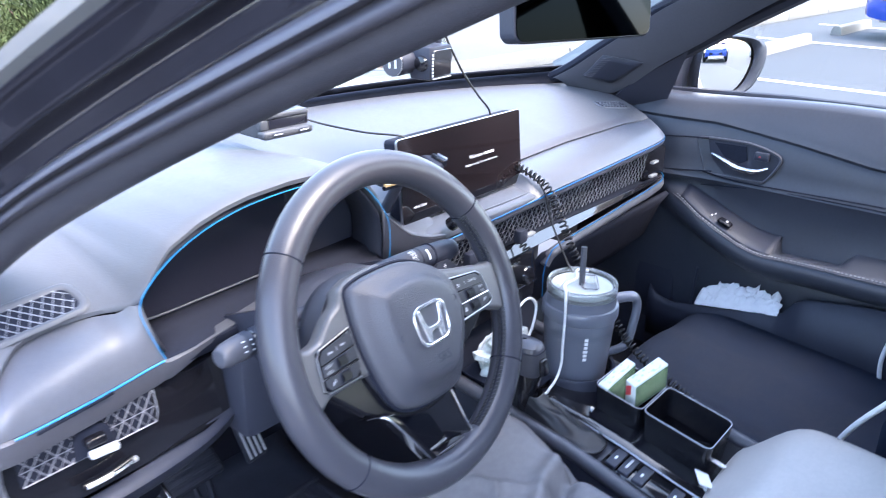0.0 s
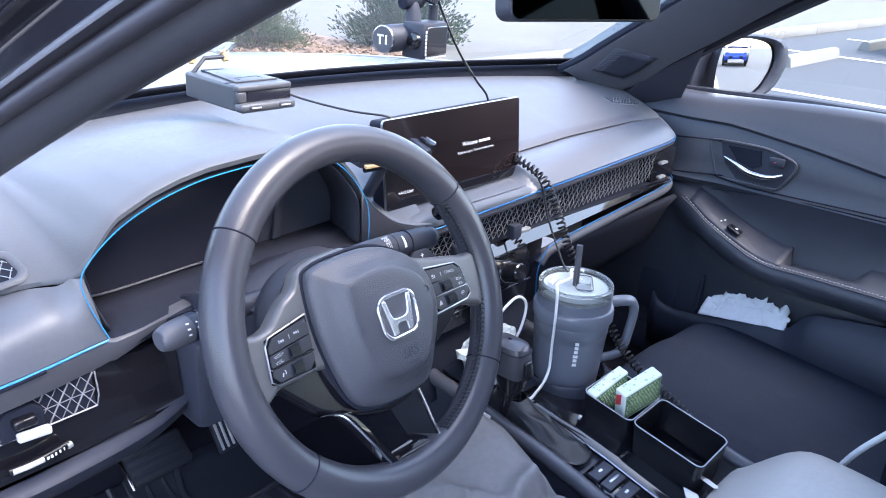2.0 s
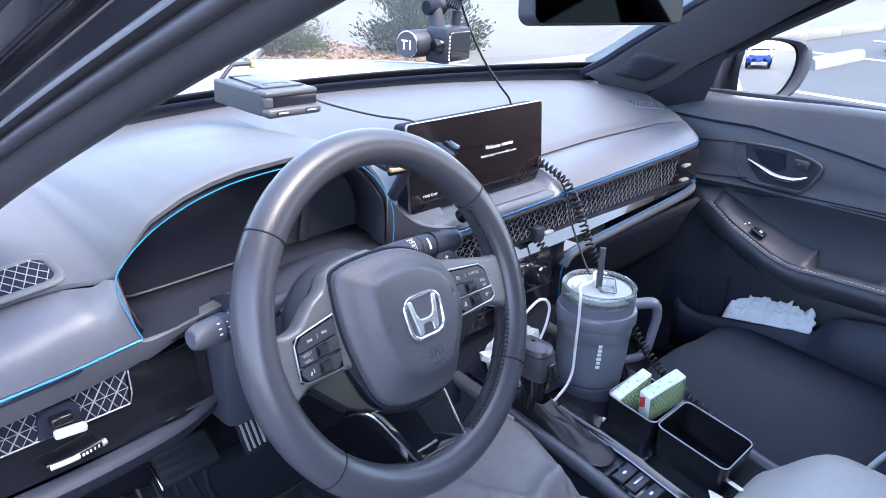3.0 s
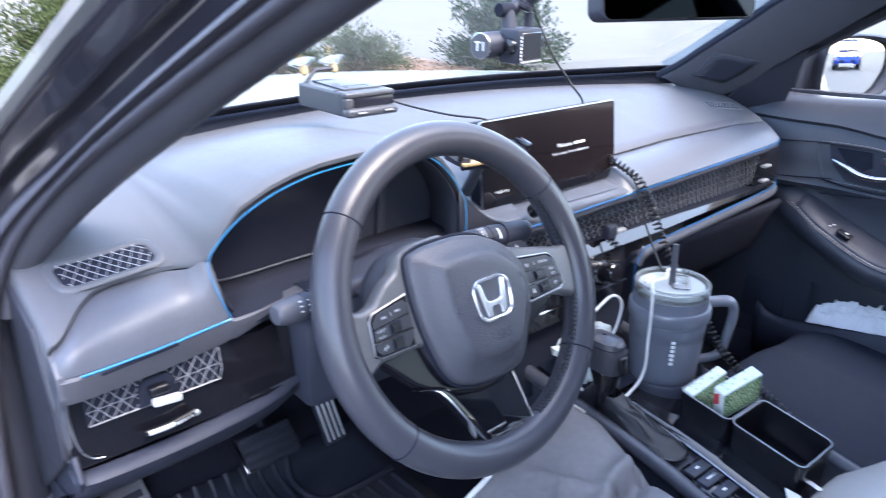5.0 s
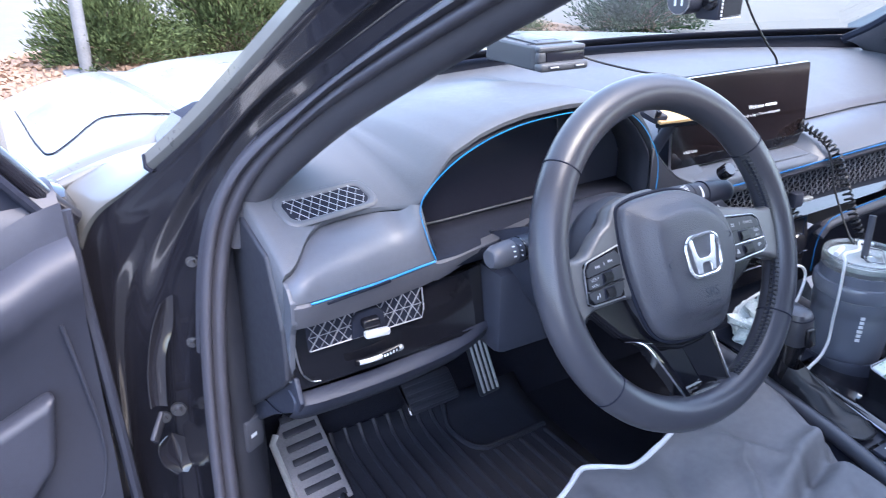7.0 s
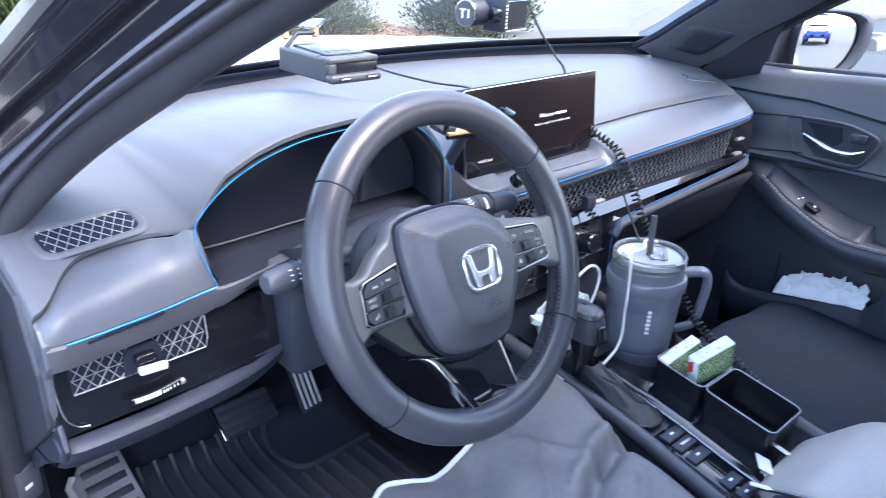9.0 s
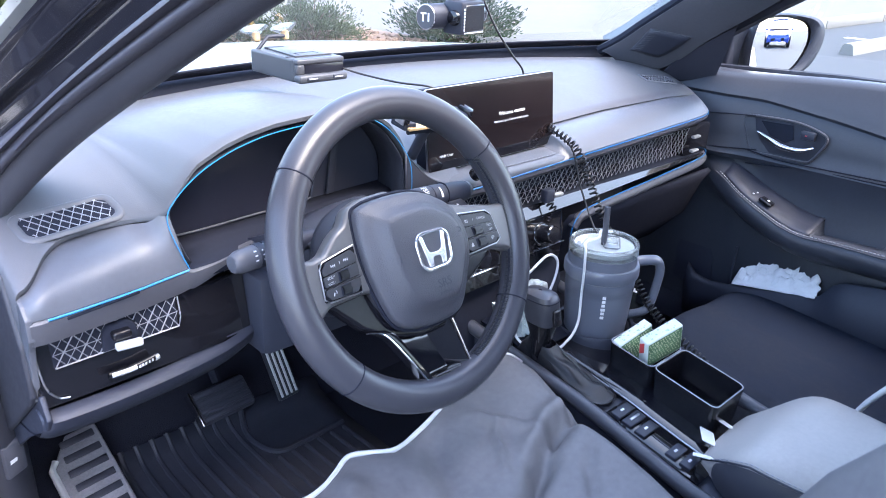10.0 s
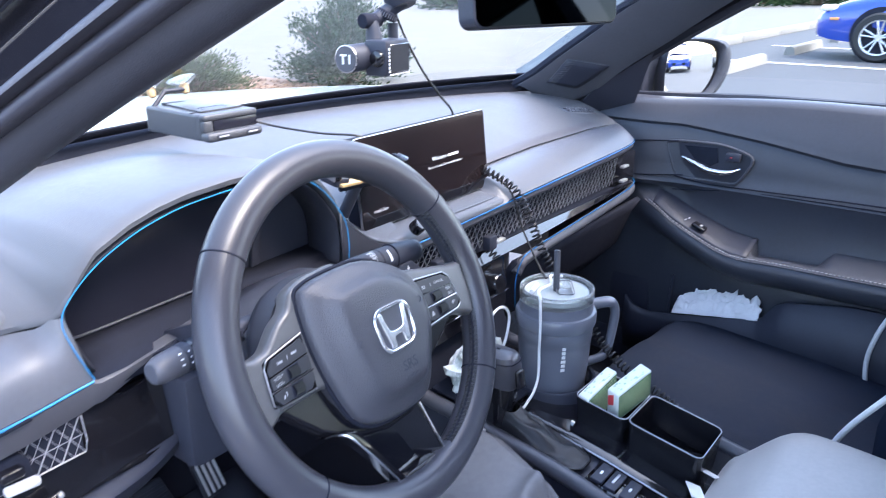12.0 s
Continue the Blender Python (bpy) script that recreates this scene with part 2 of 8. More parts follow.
def rbox(c, s, bev=0.003, seg=2, m=None):
    """A box with rounded edges: centre, size."""
    bm = bmesh.new()
    bmesh.ops.create_cube(bm, size=1)
    bmesh.ops.scale(bm, vec=s, verts=bm.verts)
    if bev:
        bmesh.ops.bevel(bm, geom=bm.edges[:], offset=min(bev, min(s) * 0.49), segments=seg, affect="EDGES", profile=0.5)
    g = bm_geo(bm)
    t = Matrix.Translation(c) @ (m.to_4x4() if m else Matrix())
    return moved(g, t)


def prism(poly, vec, bev=0.0, seg=2):
    """A polygon pushed along a vector, with rounded edges."""
    bm = bmesh.new()
    vs = [bm.verts.new(p) for p in poly]
    face = bm.faces.new(vs)
    r = bmesh.ops.extrude_face_region(bm, geom=[face])
    bmesh.ops.translate(bm, vec=vec, verts=[q for q in r["geom"] if isinstance(q, bmesh.types.BMVert)])
    bmesh.ops.recalc_face_normals(bm, faces=bm.faces[:])
    if bev:
        bmesh.ops.bevel(bm, geom=bm.edges[:], offset=bev, segments=seg, affect="EDGES", profile=0.5, clamp_overlap=True)
    return bm_geo(bm)


def lathe(profile, c=(0, 0, 0), n=36, m=None):
    """A turned shape: (radius, height) pairs round z."""
    rows = [[(r * math.cos(2 * math.pi * k / n), r * math.sin(2 * math.pi * k / n), z) for k in range(n)] for r, z in profile]
    g = grid(rows, False, True)
    t = Matrix.Translation(c) @ (m.to_4x4() if m else Matrix())
    return moved(g, t)


def plate(outline, c, u, w, depth, bev=0.002):
    """A flat piece: outline of (a, b) in the directions u and w at c, thick along their normal."""
    u, w = Vector(u), Vector(w)
    return prism([Vector(c) + u * a + w * b for a, b in outline], u.cross(w).normalized() * depth, bev)


def rrect(w, h, r, n=5):
    """Outline of a rectangle with rounded corners."""
    o = []
    for cx, cy, a0 in ((w / 2 - r, h / 2 - r, 0), (-w / 2 + r, h / 2 - r, 90), (-w / 2 + r, -h / 2 + r, 180), (w / 2 - r, -h / 2 + r, 270)):
        o += [(cx + r * math.cos(radians(a0 + 90 * k / n)), cy + r * math.sin(radians(a0 + 90 * k / n))) for k in range(n + 1)]
    return o


def to_object(name, geo, material, solid=0.0, sub=0, flat=False, angle=40):
    me = bpy.data.meshes.new(name)
    me.from_pydata([tuple(v) for v in geo[0]], [], geo[1])
    bm = bmesh.new()
    bm.from_mesh(me)
    bmesh.ops.recalc_face_normals(bm, faces=bm.faces[:])
    bm.to_mesh(me)
    bm.free()
    if not flat:
        me.polygons.foreach_set("use_smooth", [True] * len(me.polygons))
        if not sub:
            me.set_sharp_from_angle(angle=radians(angle))
    me.materials.append(material)
    ob = new(name, me)
    if solid:
        md = ob.modifiers.new("thickness", "SOLIDIFY")
        md.thickness, md.offset = solid, -1
    if not flat and not sub and any(len(q) > 4 for q in geo[1]):
        md = ob.modifiers.new("even_normals", "WEIGHTED_NORMAL")
        md.keep_sharp, md.weight = True, 100
    if sub:
        md = ob.modifiers.new("smooth", "SUBSURF")
        md.levels = md.render_levels = sub
    return ob


def thing(name, label, category, at=(0, 0, 0), group="", kind=""):
    """An empty at a thing's base that holds its parts."""
    ob = new(name)
    ob.empty_display_size = 0.02
    ob.matrix_world = Matrix.Translation(at)
    ob["base"] = tuple(at)
    return tagged(ob, label, category, group, kind)


def root_at(ob):
    while ob.parent:
        ob = ob.parent
    return Vector(ob["base"]) if "base" in ob else Vector((0, 0, 0))


def part(name, geo, material, parent, label="", **kw):
    """One mesh under a thing or a part, in the world's coordinates."""
    ob = to_object(name, geo, material, **kw)
    ob.parent = parent
    if parent.type == "EMPTY":
        ob.matrix_parent_inverse = Matrix.Translation(-root_at(parent))
    return tagged(ob, label)


def solo(name, geo, material, label, category, group="", kind="", **kw):
    """A thing that is one mesh."""
    return tagged(to_object(name, geo, material, **kw), label, category, group, kind)


def text_geo(body, size, m):
    """Letters as flat geometry at the pose m, centred."""
    cu = bpy.data.curves.new("letters", "FONT")
    cu.body, cu.size, cu.align_x, cu.align_y, cu.extrude = body, size, "CENTER", "CENTER", size * 0.01
    cu.resolution_u = 2
    ob = bpy.data.objects.new("letters", cu)
    scene.collection.objects.link(ob)
    bpy.context.view_layer.update()
    me = bpy.data.meshes.new_from_object(ob.evaluated_get(bpy.context.evaluated_depsgraph_get()))
    g = [m @ v.co for v in me.vertices], [tuple(q.vertices) for q in me.polygons]
    bpy.data.objects.remove(ob)
    bpy.data.meshes.remove(me)
    bpy.data.curves.remove(cu)
    return g


def lerp(xs, ys, x):
    return float(np.interp(x, xs, ys))


def smooth(a, b, x):
    t = min(1, max(0, (x - a) / (b - a)))
    return t * t * (3 - 2 * t)

# ---------------------------------------------------------------- the car's shell
XC = -0.03                      # the car's middle line


def mirror(p):
    return (2 * XC - p[0], p[1], p[2])


def base_y(x):
    return 0.645 - 0.15 * ((x - XC) / 0.69) ** 2


# bonnet, wings and windscreen
car = thing("car_body", "white saloon car body with black jambs and driver door open", "car", (XC, 0.6, 0.1))


def bonnet_z(x, y):
    s = (x - XC) / 0.93
    return 0.955 - 0.11 * ((y - 0.55) / 1.2) ** 1.4 - 0.05 * s * s - 0.10 * max(0, abs(s) - 0.8) ** 2 * 8 - 0.16 * max(0, (y - 1.45) / 0.35) ** 2 - 0.012 * smooth(0.62, 0.70, abs(s)) * (1 - smooth(0.70, 0.80, abs(s)))


def bonnet_rows(x0, x1, nx):
    rows = []
    for i in range(nx):
        x = x0 + (x1 - x0) * i / (nx - 1)
        y0 = base_y(x) + 0.05 if abs(x - XC) < 0.76 else 0.46
        rows.append([(x, y0 + (1.82 - y0) * k / 22, bonnet_z(x, max(0.55, y0 + (1.82 - y0) * k / 22))) for k in range(23)])
    return rows


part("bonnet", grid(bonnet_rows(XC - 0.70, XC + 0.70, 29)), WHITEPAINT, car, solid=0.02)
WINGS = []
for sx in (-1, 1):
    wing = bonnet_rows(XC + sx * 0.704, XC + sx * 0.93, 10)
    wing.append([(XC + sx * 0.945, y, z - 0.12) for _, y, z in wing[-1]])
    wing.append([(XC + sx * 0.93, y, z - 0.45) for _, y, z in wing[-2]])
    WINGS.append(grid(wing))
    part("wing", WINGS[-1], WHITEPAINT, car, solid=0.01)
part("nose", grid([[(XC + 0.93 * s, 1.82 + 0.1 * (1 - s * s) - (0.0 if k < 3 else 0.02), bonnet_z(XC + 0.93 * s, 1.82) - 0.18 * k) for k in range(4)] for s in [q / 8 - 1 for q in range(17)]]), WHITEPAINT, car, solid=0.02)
cowl = [[(x, base_y(x) + 0.006 + d, z) for d, z in ((0.0, 0.935), (0.012, 0.948), (0.05, 0.940), (0.07, 0.90))] for x in [XC - 0.62 + 1.34 * k / 40 for k in range(41)]]
part("windscreen_base", grid([[(x, base_y(x) - 0.020, 0.905), (x, base_y(x) - 0.006, 0.945), (x, base_y(x) + 0.004, 0.954)] for x in [XC - 0.70 + 1.40 * k / 40 for k in range(41)]]), RECESS, car, "black strip under the glass", solid=0.004)
part("scuttle_panel", grid(cowl), RECESS, car, solid=0.005)

# windscreen: a bowed pane from the scuttle to the roof's edge
HEAD_Y, HEAD_Z = -0.20, 1.315


def screen_point(s, t):
    x = XC + s * (0.71 * (1 - t) + 0.55 * t)
    y = base_y(XC + s * 0.70) * (1 - t) + (HEAD_Y - 0.09 * s * s) * t
    z = 0.957 * (1 - t) + (HEAD_Z - 0.02 * s * s) * t + 0.03 * math.sin(math.pi * t)
    return x, y, z


ws = part("windscreen", grid([[screen_point(i / 12 - 1, k / 10) for k in range(11)] for i in range(25)]), GLASS, car, "clear windscreen glass")
ws.visible_shadow = False
part("windscreen_band", grid([[screen_point(i / 20 - 1, t) for t in (0.0, 0.02, 0.035)] for i in range(41)]), RECESS, car, solid=0.003)

# roof, rear and right side, closing the car
roof_out = [[(XC + 0.56 * s, y, z + 0.035 * (1 - s * s)) for s in [q / 8 - 1 for q in range(17)]] for y, z in ((-0.20, 1.30), (-0.5, 1.36), (-1.1, 1.38), (-1.7, 1.33), (-2.3, 1.12))]
part("roof", grid(roof_out), WHITEPAINT, car, solid=0.03)
tail = [[(XC + 0.85 * s, y, z) for s in [q / 4 - 1 for q in range(9)]] for y, z in ((-2.3, 1.12), (-2.75, 1.0), (-2.8, 0.55), (-2.75, 0.3))]
part("tail", grid(tail), WHITEPAINT, car, solid=0.03)
for sx in (-1, 1):
    side = [[(XC + sx * x, y, z) for x, z in ((0.86, 0.30), (0.90, 0.50), (0.90, 0.72), (0.85, 0.93))] for y in (-1.0, -1.5, -2.0, -2.8)]
    part("rear_flank", grid(side), WHITEPAINT, car, solid=0.03)
    part("rear_pillar", prism([(XC + sx * 0.85, -1.9, 0.93), (XC + sx * 0.58, -1.75, 1.31), (XC + sx * 0.56, -2.1, 1.22), (XC + sx * 0.84, -2.5, 0.98)], (-sx * 0.05, 0, 0), 0.004), WHITEPAINT, car)
    part("middle_pillar", prism([(XC + sx * 0.84, -0.86, 0.30), (XC + sx * 0.80, -0.90, 0.93), (XC + sx * 0.57, -0.96, 1.34), (XC + sx * 0.57, -1.04, 1.34), (XC + sx * 0.80, -1.02, 0.93), (XC + sx * 0.84, -1.02, 0.30)], (-sx * 0.06, 0, 0), 0.006), PLASTIC, car)
    # unseen pane, added dark to hold back light from behind
    rear = part("rear_side_window", grid([[(XC + sx * (0.845 - 0.275 * k / 4), y0 + (y1 - y0) * k / 4, 0.94 + 0.385 * k / 4 - 0.02 * sag * k / 4) for k in range(5)] for y0, y1, sag in ((-1.02, -1.04, 0), (-1.30, -1.30, 0), (-1.60, -1.54, 1), (-1.88, -1.76, 2))]), DARKGLASS, car, "unseen rear side window, darkened to cut light from behind")
    part("sill", rbox((XC + sx * 0.80, -0.30, 0.32), (0.14, 1.3, 0.12), 0.02), BLACKPAINT if sx < 0 else PLASTIC, car)
    part("roof_rail", tube([(XC + sx * 0.575, y, z) for y, z in ((-0.30, 1.325), (-0.5, 1.345), (-1.1, 1.365), (-1.8, 1.30))], 0.03, 10), WHITEPAINT, car)
    part("wheel_arch_liner", rbox((XC + sx * 0.70, 0.98, 0.42), (0.40, 0.75, 0.5), 0.1, 3), RECESS, car)
part("underbody", rbox((XC, -0.6, 0.235), (1.66, 3.9, 0.05), 0.01), RECESS, car)
part("bulkhead", prism([(XC - 0.80, 0.62, 0.25), (XC + 0.80, 0.62, 0.25), (XC + 0.80, 0.66, 0.88), (XC - 0.80, 0.66, 0.88)], (0, 0.03, 0)), RECESS, car)
tagged(to_object("ceiling", grid([[(XC + 0.55 * s, y, z + 0.02 * (1 - s * s)) for s in [q / 4 - 1 for q in range(9)]] for y, z in ((-0.22, 1.275), (-0.5, 1.325), (-1.1, 1.345), (-1.7, 1.30), (-2.3, 1.10))]), mat("headliner", (0.32, 0.32, 0.33), 0.95, grain=0.4, vary=0.05), solid=0.01), "grey cloth headlining under the roof", "ceiling", kind="structure")
tagged(to_object("floor", grid([[(x, y, z) for y, z in ((0.66, 0.52), (0.60, 0.36), (0.52, 0.29), (-0.9, 0.28), (-1.7, 0.30), (-2.2, 0.5))] for x in [XC - 0.78 + 1.56 * k / 6 for k in range(7)]]), CARPET, solid=0.02), "black carpeted car floor", "floor", kind="structure")

# road wheels
for sx in (-1, 1):
    for wy in (0.98, -1.86):
        tyre = part("wheel", moved(lathe([(0.20, -0.11), (0.30, -0.11), (0.325, -0.08), (0.33, 0.0), (0.325, 0.08), (0.30, 0.11), (0.235, 0.11), (0.22, 0.06), (0.20, 0.0)], n=40), pose(XC + sx * 0.80, wy, 0.43, 0, 90 * sx, 0)), TYRE, car, "black tyre")
        part("rim", moved(join(lathe([(0.215, 0.10), (0.235, 0.112), (0.24, 0.10), (0.23, 0.04), (0.215, 0.04)], n=36), lathe([(0.0, 0.10), (0.05, 0.10), (0.06, 0.05), (0.0, 0.05)], n=20), *[tube([(0.04 * math.cos(a), 0.04 * math.sin(a), 0.085), (0.226 * math.cos(a), 0.226 * math.sin(a), 0.100)], 0.018, 6) for a in [2 * math.pi * k / 7 for k in range(7)]]), pose(XC + sx * 0.80, wy, 0.43, 0, 90 * sx, 0)), CARSILVER, tyre, "silver spoked rim")
# left front pillar: bands between curves that run down it and bend into the hinge side of the opening
PILLAR = Vector((0.102, -0.910, 0.402)).normalized()


def stations(pts, n=6, lift=0.0):
    """A curve through the given points, carried on up the pillar to the roof."""
    p0 = Vector(pts[0])
    return spl([p0 + PILLAR * d + Vector((0, 0, lift)) for d in (0.60, 0.35, 0.15)] + [Vector(p) for p in pts], n)


INNER = stations([(-0.648, 0.030, 1.068), (-0.668, 0.140, 1.008), (-0.679, 0.180, 0.983), (-0.704, 0.214, 0.948), (-0.718, 0.245, 0.919), (-0.736, 0.262, 0.898), (-0.750, 0.272, 0.878), (-0.757, 0.278, 0.850)], 6, 0.006)
ROLL = stations([(-0.673, 0.030, 1.085), (-0.690, 0.140, 1.029), (-0.706, 0.172, 1.006), (-0.729, 0.214, 0.971), (-0.742, 0.236, 0.945), (-0.755, 0.255, 0.918), (-0.767, 0.273, 0.882), (-0.774, 0.280, 0.855), (-0.783, 0.282, 0.808), (-0.790, 0.284, 0.745), (-0.797, 0.284, 0.678), (-0.800, 0.284, 0.550), (-0.800, 0.275, 0.360)])
OUTER = stations([(-0.679, 0.020, 1.111), (-0.693, 0.132, 1.054), (-0.708, 0.165, 1.030), (-0.733, 0.203, 0.998), (-0.756, 0.235, 0.972), (-0.771, 0.257, 0.941), (-0.787, 0.274, 0.908), (-0.798, 0.280, 0.875), (-0.809, 0.284, 0.828), (-0.818, 0.284, 0.760), (-0.825, 0.284, 0.672), (-0.830, 0.284, 0.550), (-0.830, 0.275, 0.360)])
CREST = stations([(-0.696, 0.020, 1.170), (-0.708, 0.130, 1.122), (-0.725, 0.158, 1.092), (-0.752, 0.195, 1.052), (-0.775, 0.240, 1.012), (-0.790, 0.270, 0.985), (-0.815, 0.320, 0.945), (-0.839, 0.355, 0.916), (-0.868, 0.385, 0.887), (-0.891, 0.404, 0.869), (-0.930, 0.430, 0.830), (-0.945, 0.450, 0.600), (-0.945, 0.450, 0.300)])


def relax(pts, times=60):
    """Irons out small kinks along a curve, its ends held."""
    for _ in range(times):
        pts = [pts[0]] + [pts[i] * 0.5 + (pts[i - 1] + pts[i + 1]) * 0.25 for i in range(1, len(pts) - 1)] + [pts[-1]]
    return pts


INNER, ROLL, OUTER, CREST = relax(INNER, 25), relax(ROLL), relax(OUTER), relax(CREST, 40)


def band(low, high, profile):
    """A strip between two curves: (share of the way, height out of the strip) pairs."""
    rows = []
    for i in range(min(len(low), len(high))):
        p, q = low[i], high[i]
        t = (low[min(i + 1, len(low) - 1)] - low[max(i - 1, 0)]).normalized()
        n = (q - p).cross(t).normalized()
        if n.dot(Vector((-0.5, -0.8, 0.0))) < 0:
            n = -n
        rows.append([p.lerp(q, f) + n * h for f, h in profile])
    return grid(rows)


part("pillar_trim", band(INNER, ROLL, [(-0.9, -0.07), (-0.35, -0.035), (-0.10, -0.012), (0.0, 0.0), (0.06, 0.004), (0.3, 0.008), (0.6, 0.009), (0.9, 0.006), (1.05, 0.0)]), PILLARTRIM, car, "grained grey plastic pillar trim", angle=60)
part("pillar_seal", band(ROLL, OUTER, [(-0.04, -0.004), (0.0, 0.004), (0.10, 0.010), (0.25, 0.0135), (0.42, 0.012), (0.52, 0.006), (0.56, 0.005), (0.62, 0.009), (0.74, 0.0145), (0.88, 0.0135), (0.97, 0.006), (1.0, -0.004), (1.0, -0.02)]), SEAL, car, "soft black double-lipped rubber door seal", angle=75)
rows = []
for i in range(len(OUTER)):
    p, q = OUTER[i], CREST[i]
    w = smooth(52, 84, i)
    t = (OUTER[min(i + 1, len(OUTER) - 1)] - OUTER[max(i - 1, 0)]).normalized()
    n = (q - p).cross(t).normalized()
    if n.dot(Vector((-0.5, -0.8, 0.0))) < 0:
        n = -n
    n = n.lerp(Vector((0, -1, 0)), w).normalized()
    r = []
    for k in range(29):
        f = k / 28
        up = -0.010 * smooth(0.0, 0.04, f) - 0.004 * smooth(0.30, 0.36, f) + 0.012 * smooth(0.36, 0.52, f) + 0.002 * smooth(0.86, 0.92, f)
        deep = -0.040 * smooth(0.0, 0.06, f) * (1 - 0.75 * smooth(0.3, 1.0, f)) - 0.014 * smooth(0.22, 0.34, f) * (1 - smooth(0.55, 0.72, f)) * (0.6 + 0.4 * math.sin(14 * p.z))
        r.append(p.lerp(q, f) + n * (up * (1 - w) + deep * w))
    rows.append(r)
part("pillar_jamb", grid(rows), BLACKPAINT, car, "gloss black painted door jamb and hinge side", angle=60)
rows = []
for i in range(61):
    q = CREST[i]
    if q.z < 0.925:
        break
    out = Vector((-0.30, 0.36, 0.885))
    rows.append([q + Vector((0.004, 0.004, -0.006)), q, q + out * 0.006 + Vector((-0.004, 0, 0)), q + out * 0.018, q + out * 0.022 + Vector((0.03, 0.01, 0.004)), q + out * 0.018 + Vector((0.075, 0.02, 0.01))])
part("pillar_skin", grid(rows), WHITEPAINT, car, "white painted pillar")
part("panel_gap", tube([v + Vector((0, -0.001, -0.002)) for v in rows[-1][1:]], 0.003, 6), RECESS, car)
rows = []
for i in range(44, 80):
    q = CREST[i]
    e = Vector((q.x, max(0.47, q.y + 0.03), bonnet_z(q.x, 0.55) + 0.001))
    m = q.lerp(e, 0.35) + Vector((0, 0, 0.004 * (1 - smooth(60, 79, i))))
    rows.append([q + Vector((0.004, 0.004, -0.006)), q, q.lerp(m, 0.12) + Vector((0, 0, 0.002)), m, q.lerp(e, 0.7) + Vector((0, 0, 0.001)), e, e + Vector((0, 0.03, -0.004))])
CORNER = grid(rows)
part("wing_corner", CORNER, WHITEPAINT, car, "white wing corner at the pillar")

# right front pillar: a flat trim face, angular, running down to the dash corner
RW = spl([(0.597, 0.468, 0.949), (0.590, 0.412, 0.980), (0.580, 0.356, 1.017), (0.567, 0.262, 1.078), (0.550, 0.176, 1.133), (0.515, -0.02, 1.225), (0.480, -0.20, 1.30)], 8)
RL = spl([(0.622, 0.442, 0.928), (0.655, 0.385, 0.908), (0.665, 0.315, 0.938), (0.645, 0.235, 0.995), (0.622, 0.130, 1.060), (0.585, -0.011, 1.148), (0.545, -0.19, 1.24)], 8)


def rface(i, f, h=0.0):
    """A point on the right pillar's face: station, share from glass to door, height off it."""
    k = min(int(i), len(RW) - 2)
    p, q = RW[k].lerp(RW[k + 1], i - k), RL[k].lerp(RL[k + 1], i - k)
    return p.lerp(q, f) + Vector((-0.52, -0.70, 0.30)).normalized() * (h + 0.009 * math.sin(math.pi * min(1, max(0, f))) ** 0.7)


part("pillar_trim", grid([[rface(i, 0) + Vector((0.02, 0.03, 0.0)), rface(i, 0)] + [rface(i, f) for f in (0.04, 0.1, 0.25, 0.4, 0.55, 0.7, 0.85, 0.95)] + [rface(i, 1), rface(i, 1) + Vector((0.03, 0.02, 0.004)), rface(i, 1) + Vector((0.09, 0.06, 0.02))] for i in range(49)]), GREYPL, car, "grained grey plastic pillar trim", angle=60)
part("glass_edge", tube([rface(i, 0) + Vector((0.012, 0.012, 0.0)) for i in range(49)], 0.012, 8), RECESS, car, "black glass edge")
part("pillar_skin", grid([[rface(i, 0) + Vector((0.045, 0.03, 0.0)), rface(i, 0) + Vector((0.07, 0.05, 0.025)), rface(i, 1) + Vector((0.12, 0.05, 0.05)), rface(i, 1) + Vector((0.11, 0.03, 0.0))] for i in range(0, 49, 4)]), WHITEPAINT, car, "white painted pillar")
SPK = ((8.0, 0.30), (16.8, 0.12), (21.7, 0.74), (13.7, 0.75))

spk = part("pillar_speaker", grid([[rface(SPK[0][0] + (SPK[1][0] - SPK[0][0]) * u + (SPK[3][0] - SPK[0][0]) * v + (SPK[0][0] + SPK[2][0] - SPK[1][0] - SPK[3][0]) * u * v, SPK[0][1] + (SPK[1][1] - SPK[0][1]) * u + (SPK[3][1] - SPK[0][1]) * v + (SPK[0][1] + SPK[2][1] - SPK[1][1] - SPK[3][1]) * u * v, 0.0015) for v in [q / 6 for q in range(7)]] for u in [q / 6 for q in range(7)]]), PLASTIC, car, "perforated speaker cover", solid=0.002)
part("speaker_rim", tube([rface(a, b, 0.0036) for a, b in [(SPK[k][0] + (SPK[(k + 1) % 4][0] - SPK[k][0]) * q / 5, SPK[k][1] + (SPK[(k + 1) % 4][1] - SPK[k][1]) * q / 5) for k in range(4) for q in range(5)]], 0.0012, 6, True), GREYPL, spk)
slots = []
for k in range(11):
    a, b = (SPK[0][0] + (SPK[1][0] - SPK[0][0]) * (k + 0.7) / 12, SPK[0][1] + (SPK[1][1] - SPK[0][1]) * (k + 0.7) / 12)
    slots.append(tube([rface(a + 0.15 + q * 0.55, b + 0.035 + q * 0.03, 0.0046) for q in range(4)], 0.0011, 4))
tagged(part("speaker_slots", join(*slots), GREYPL, spk), kind="stuff")
OVER = join(WINGS[0], CORNER)
WING = BVHTree.FromPolygons([v[:] for v in OVER[0]], OVER[1])
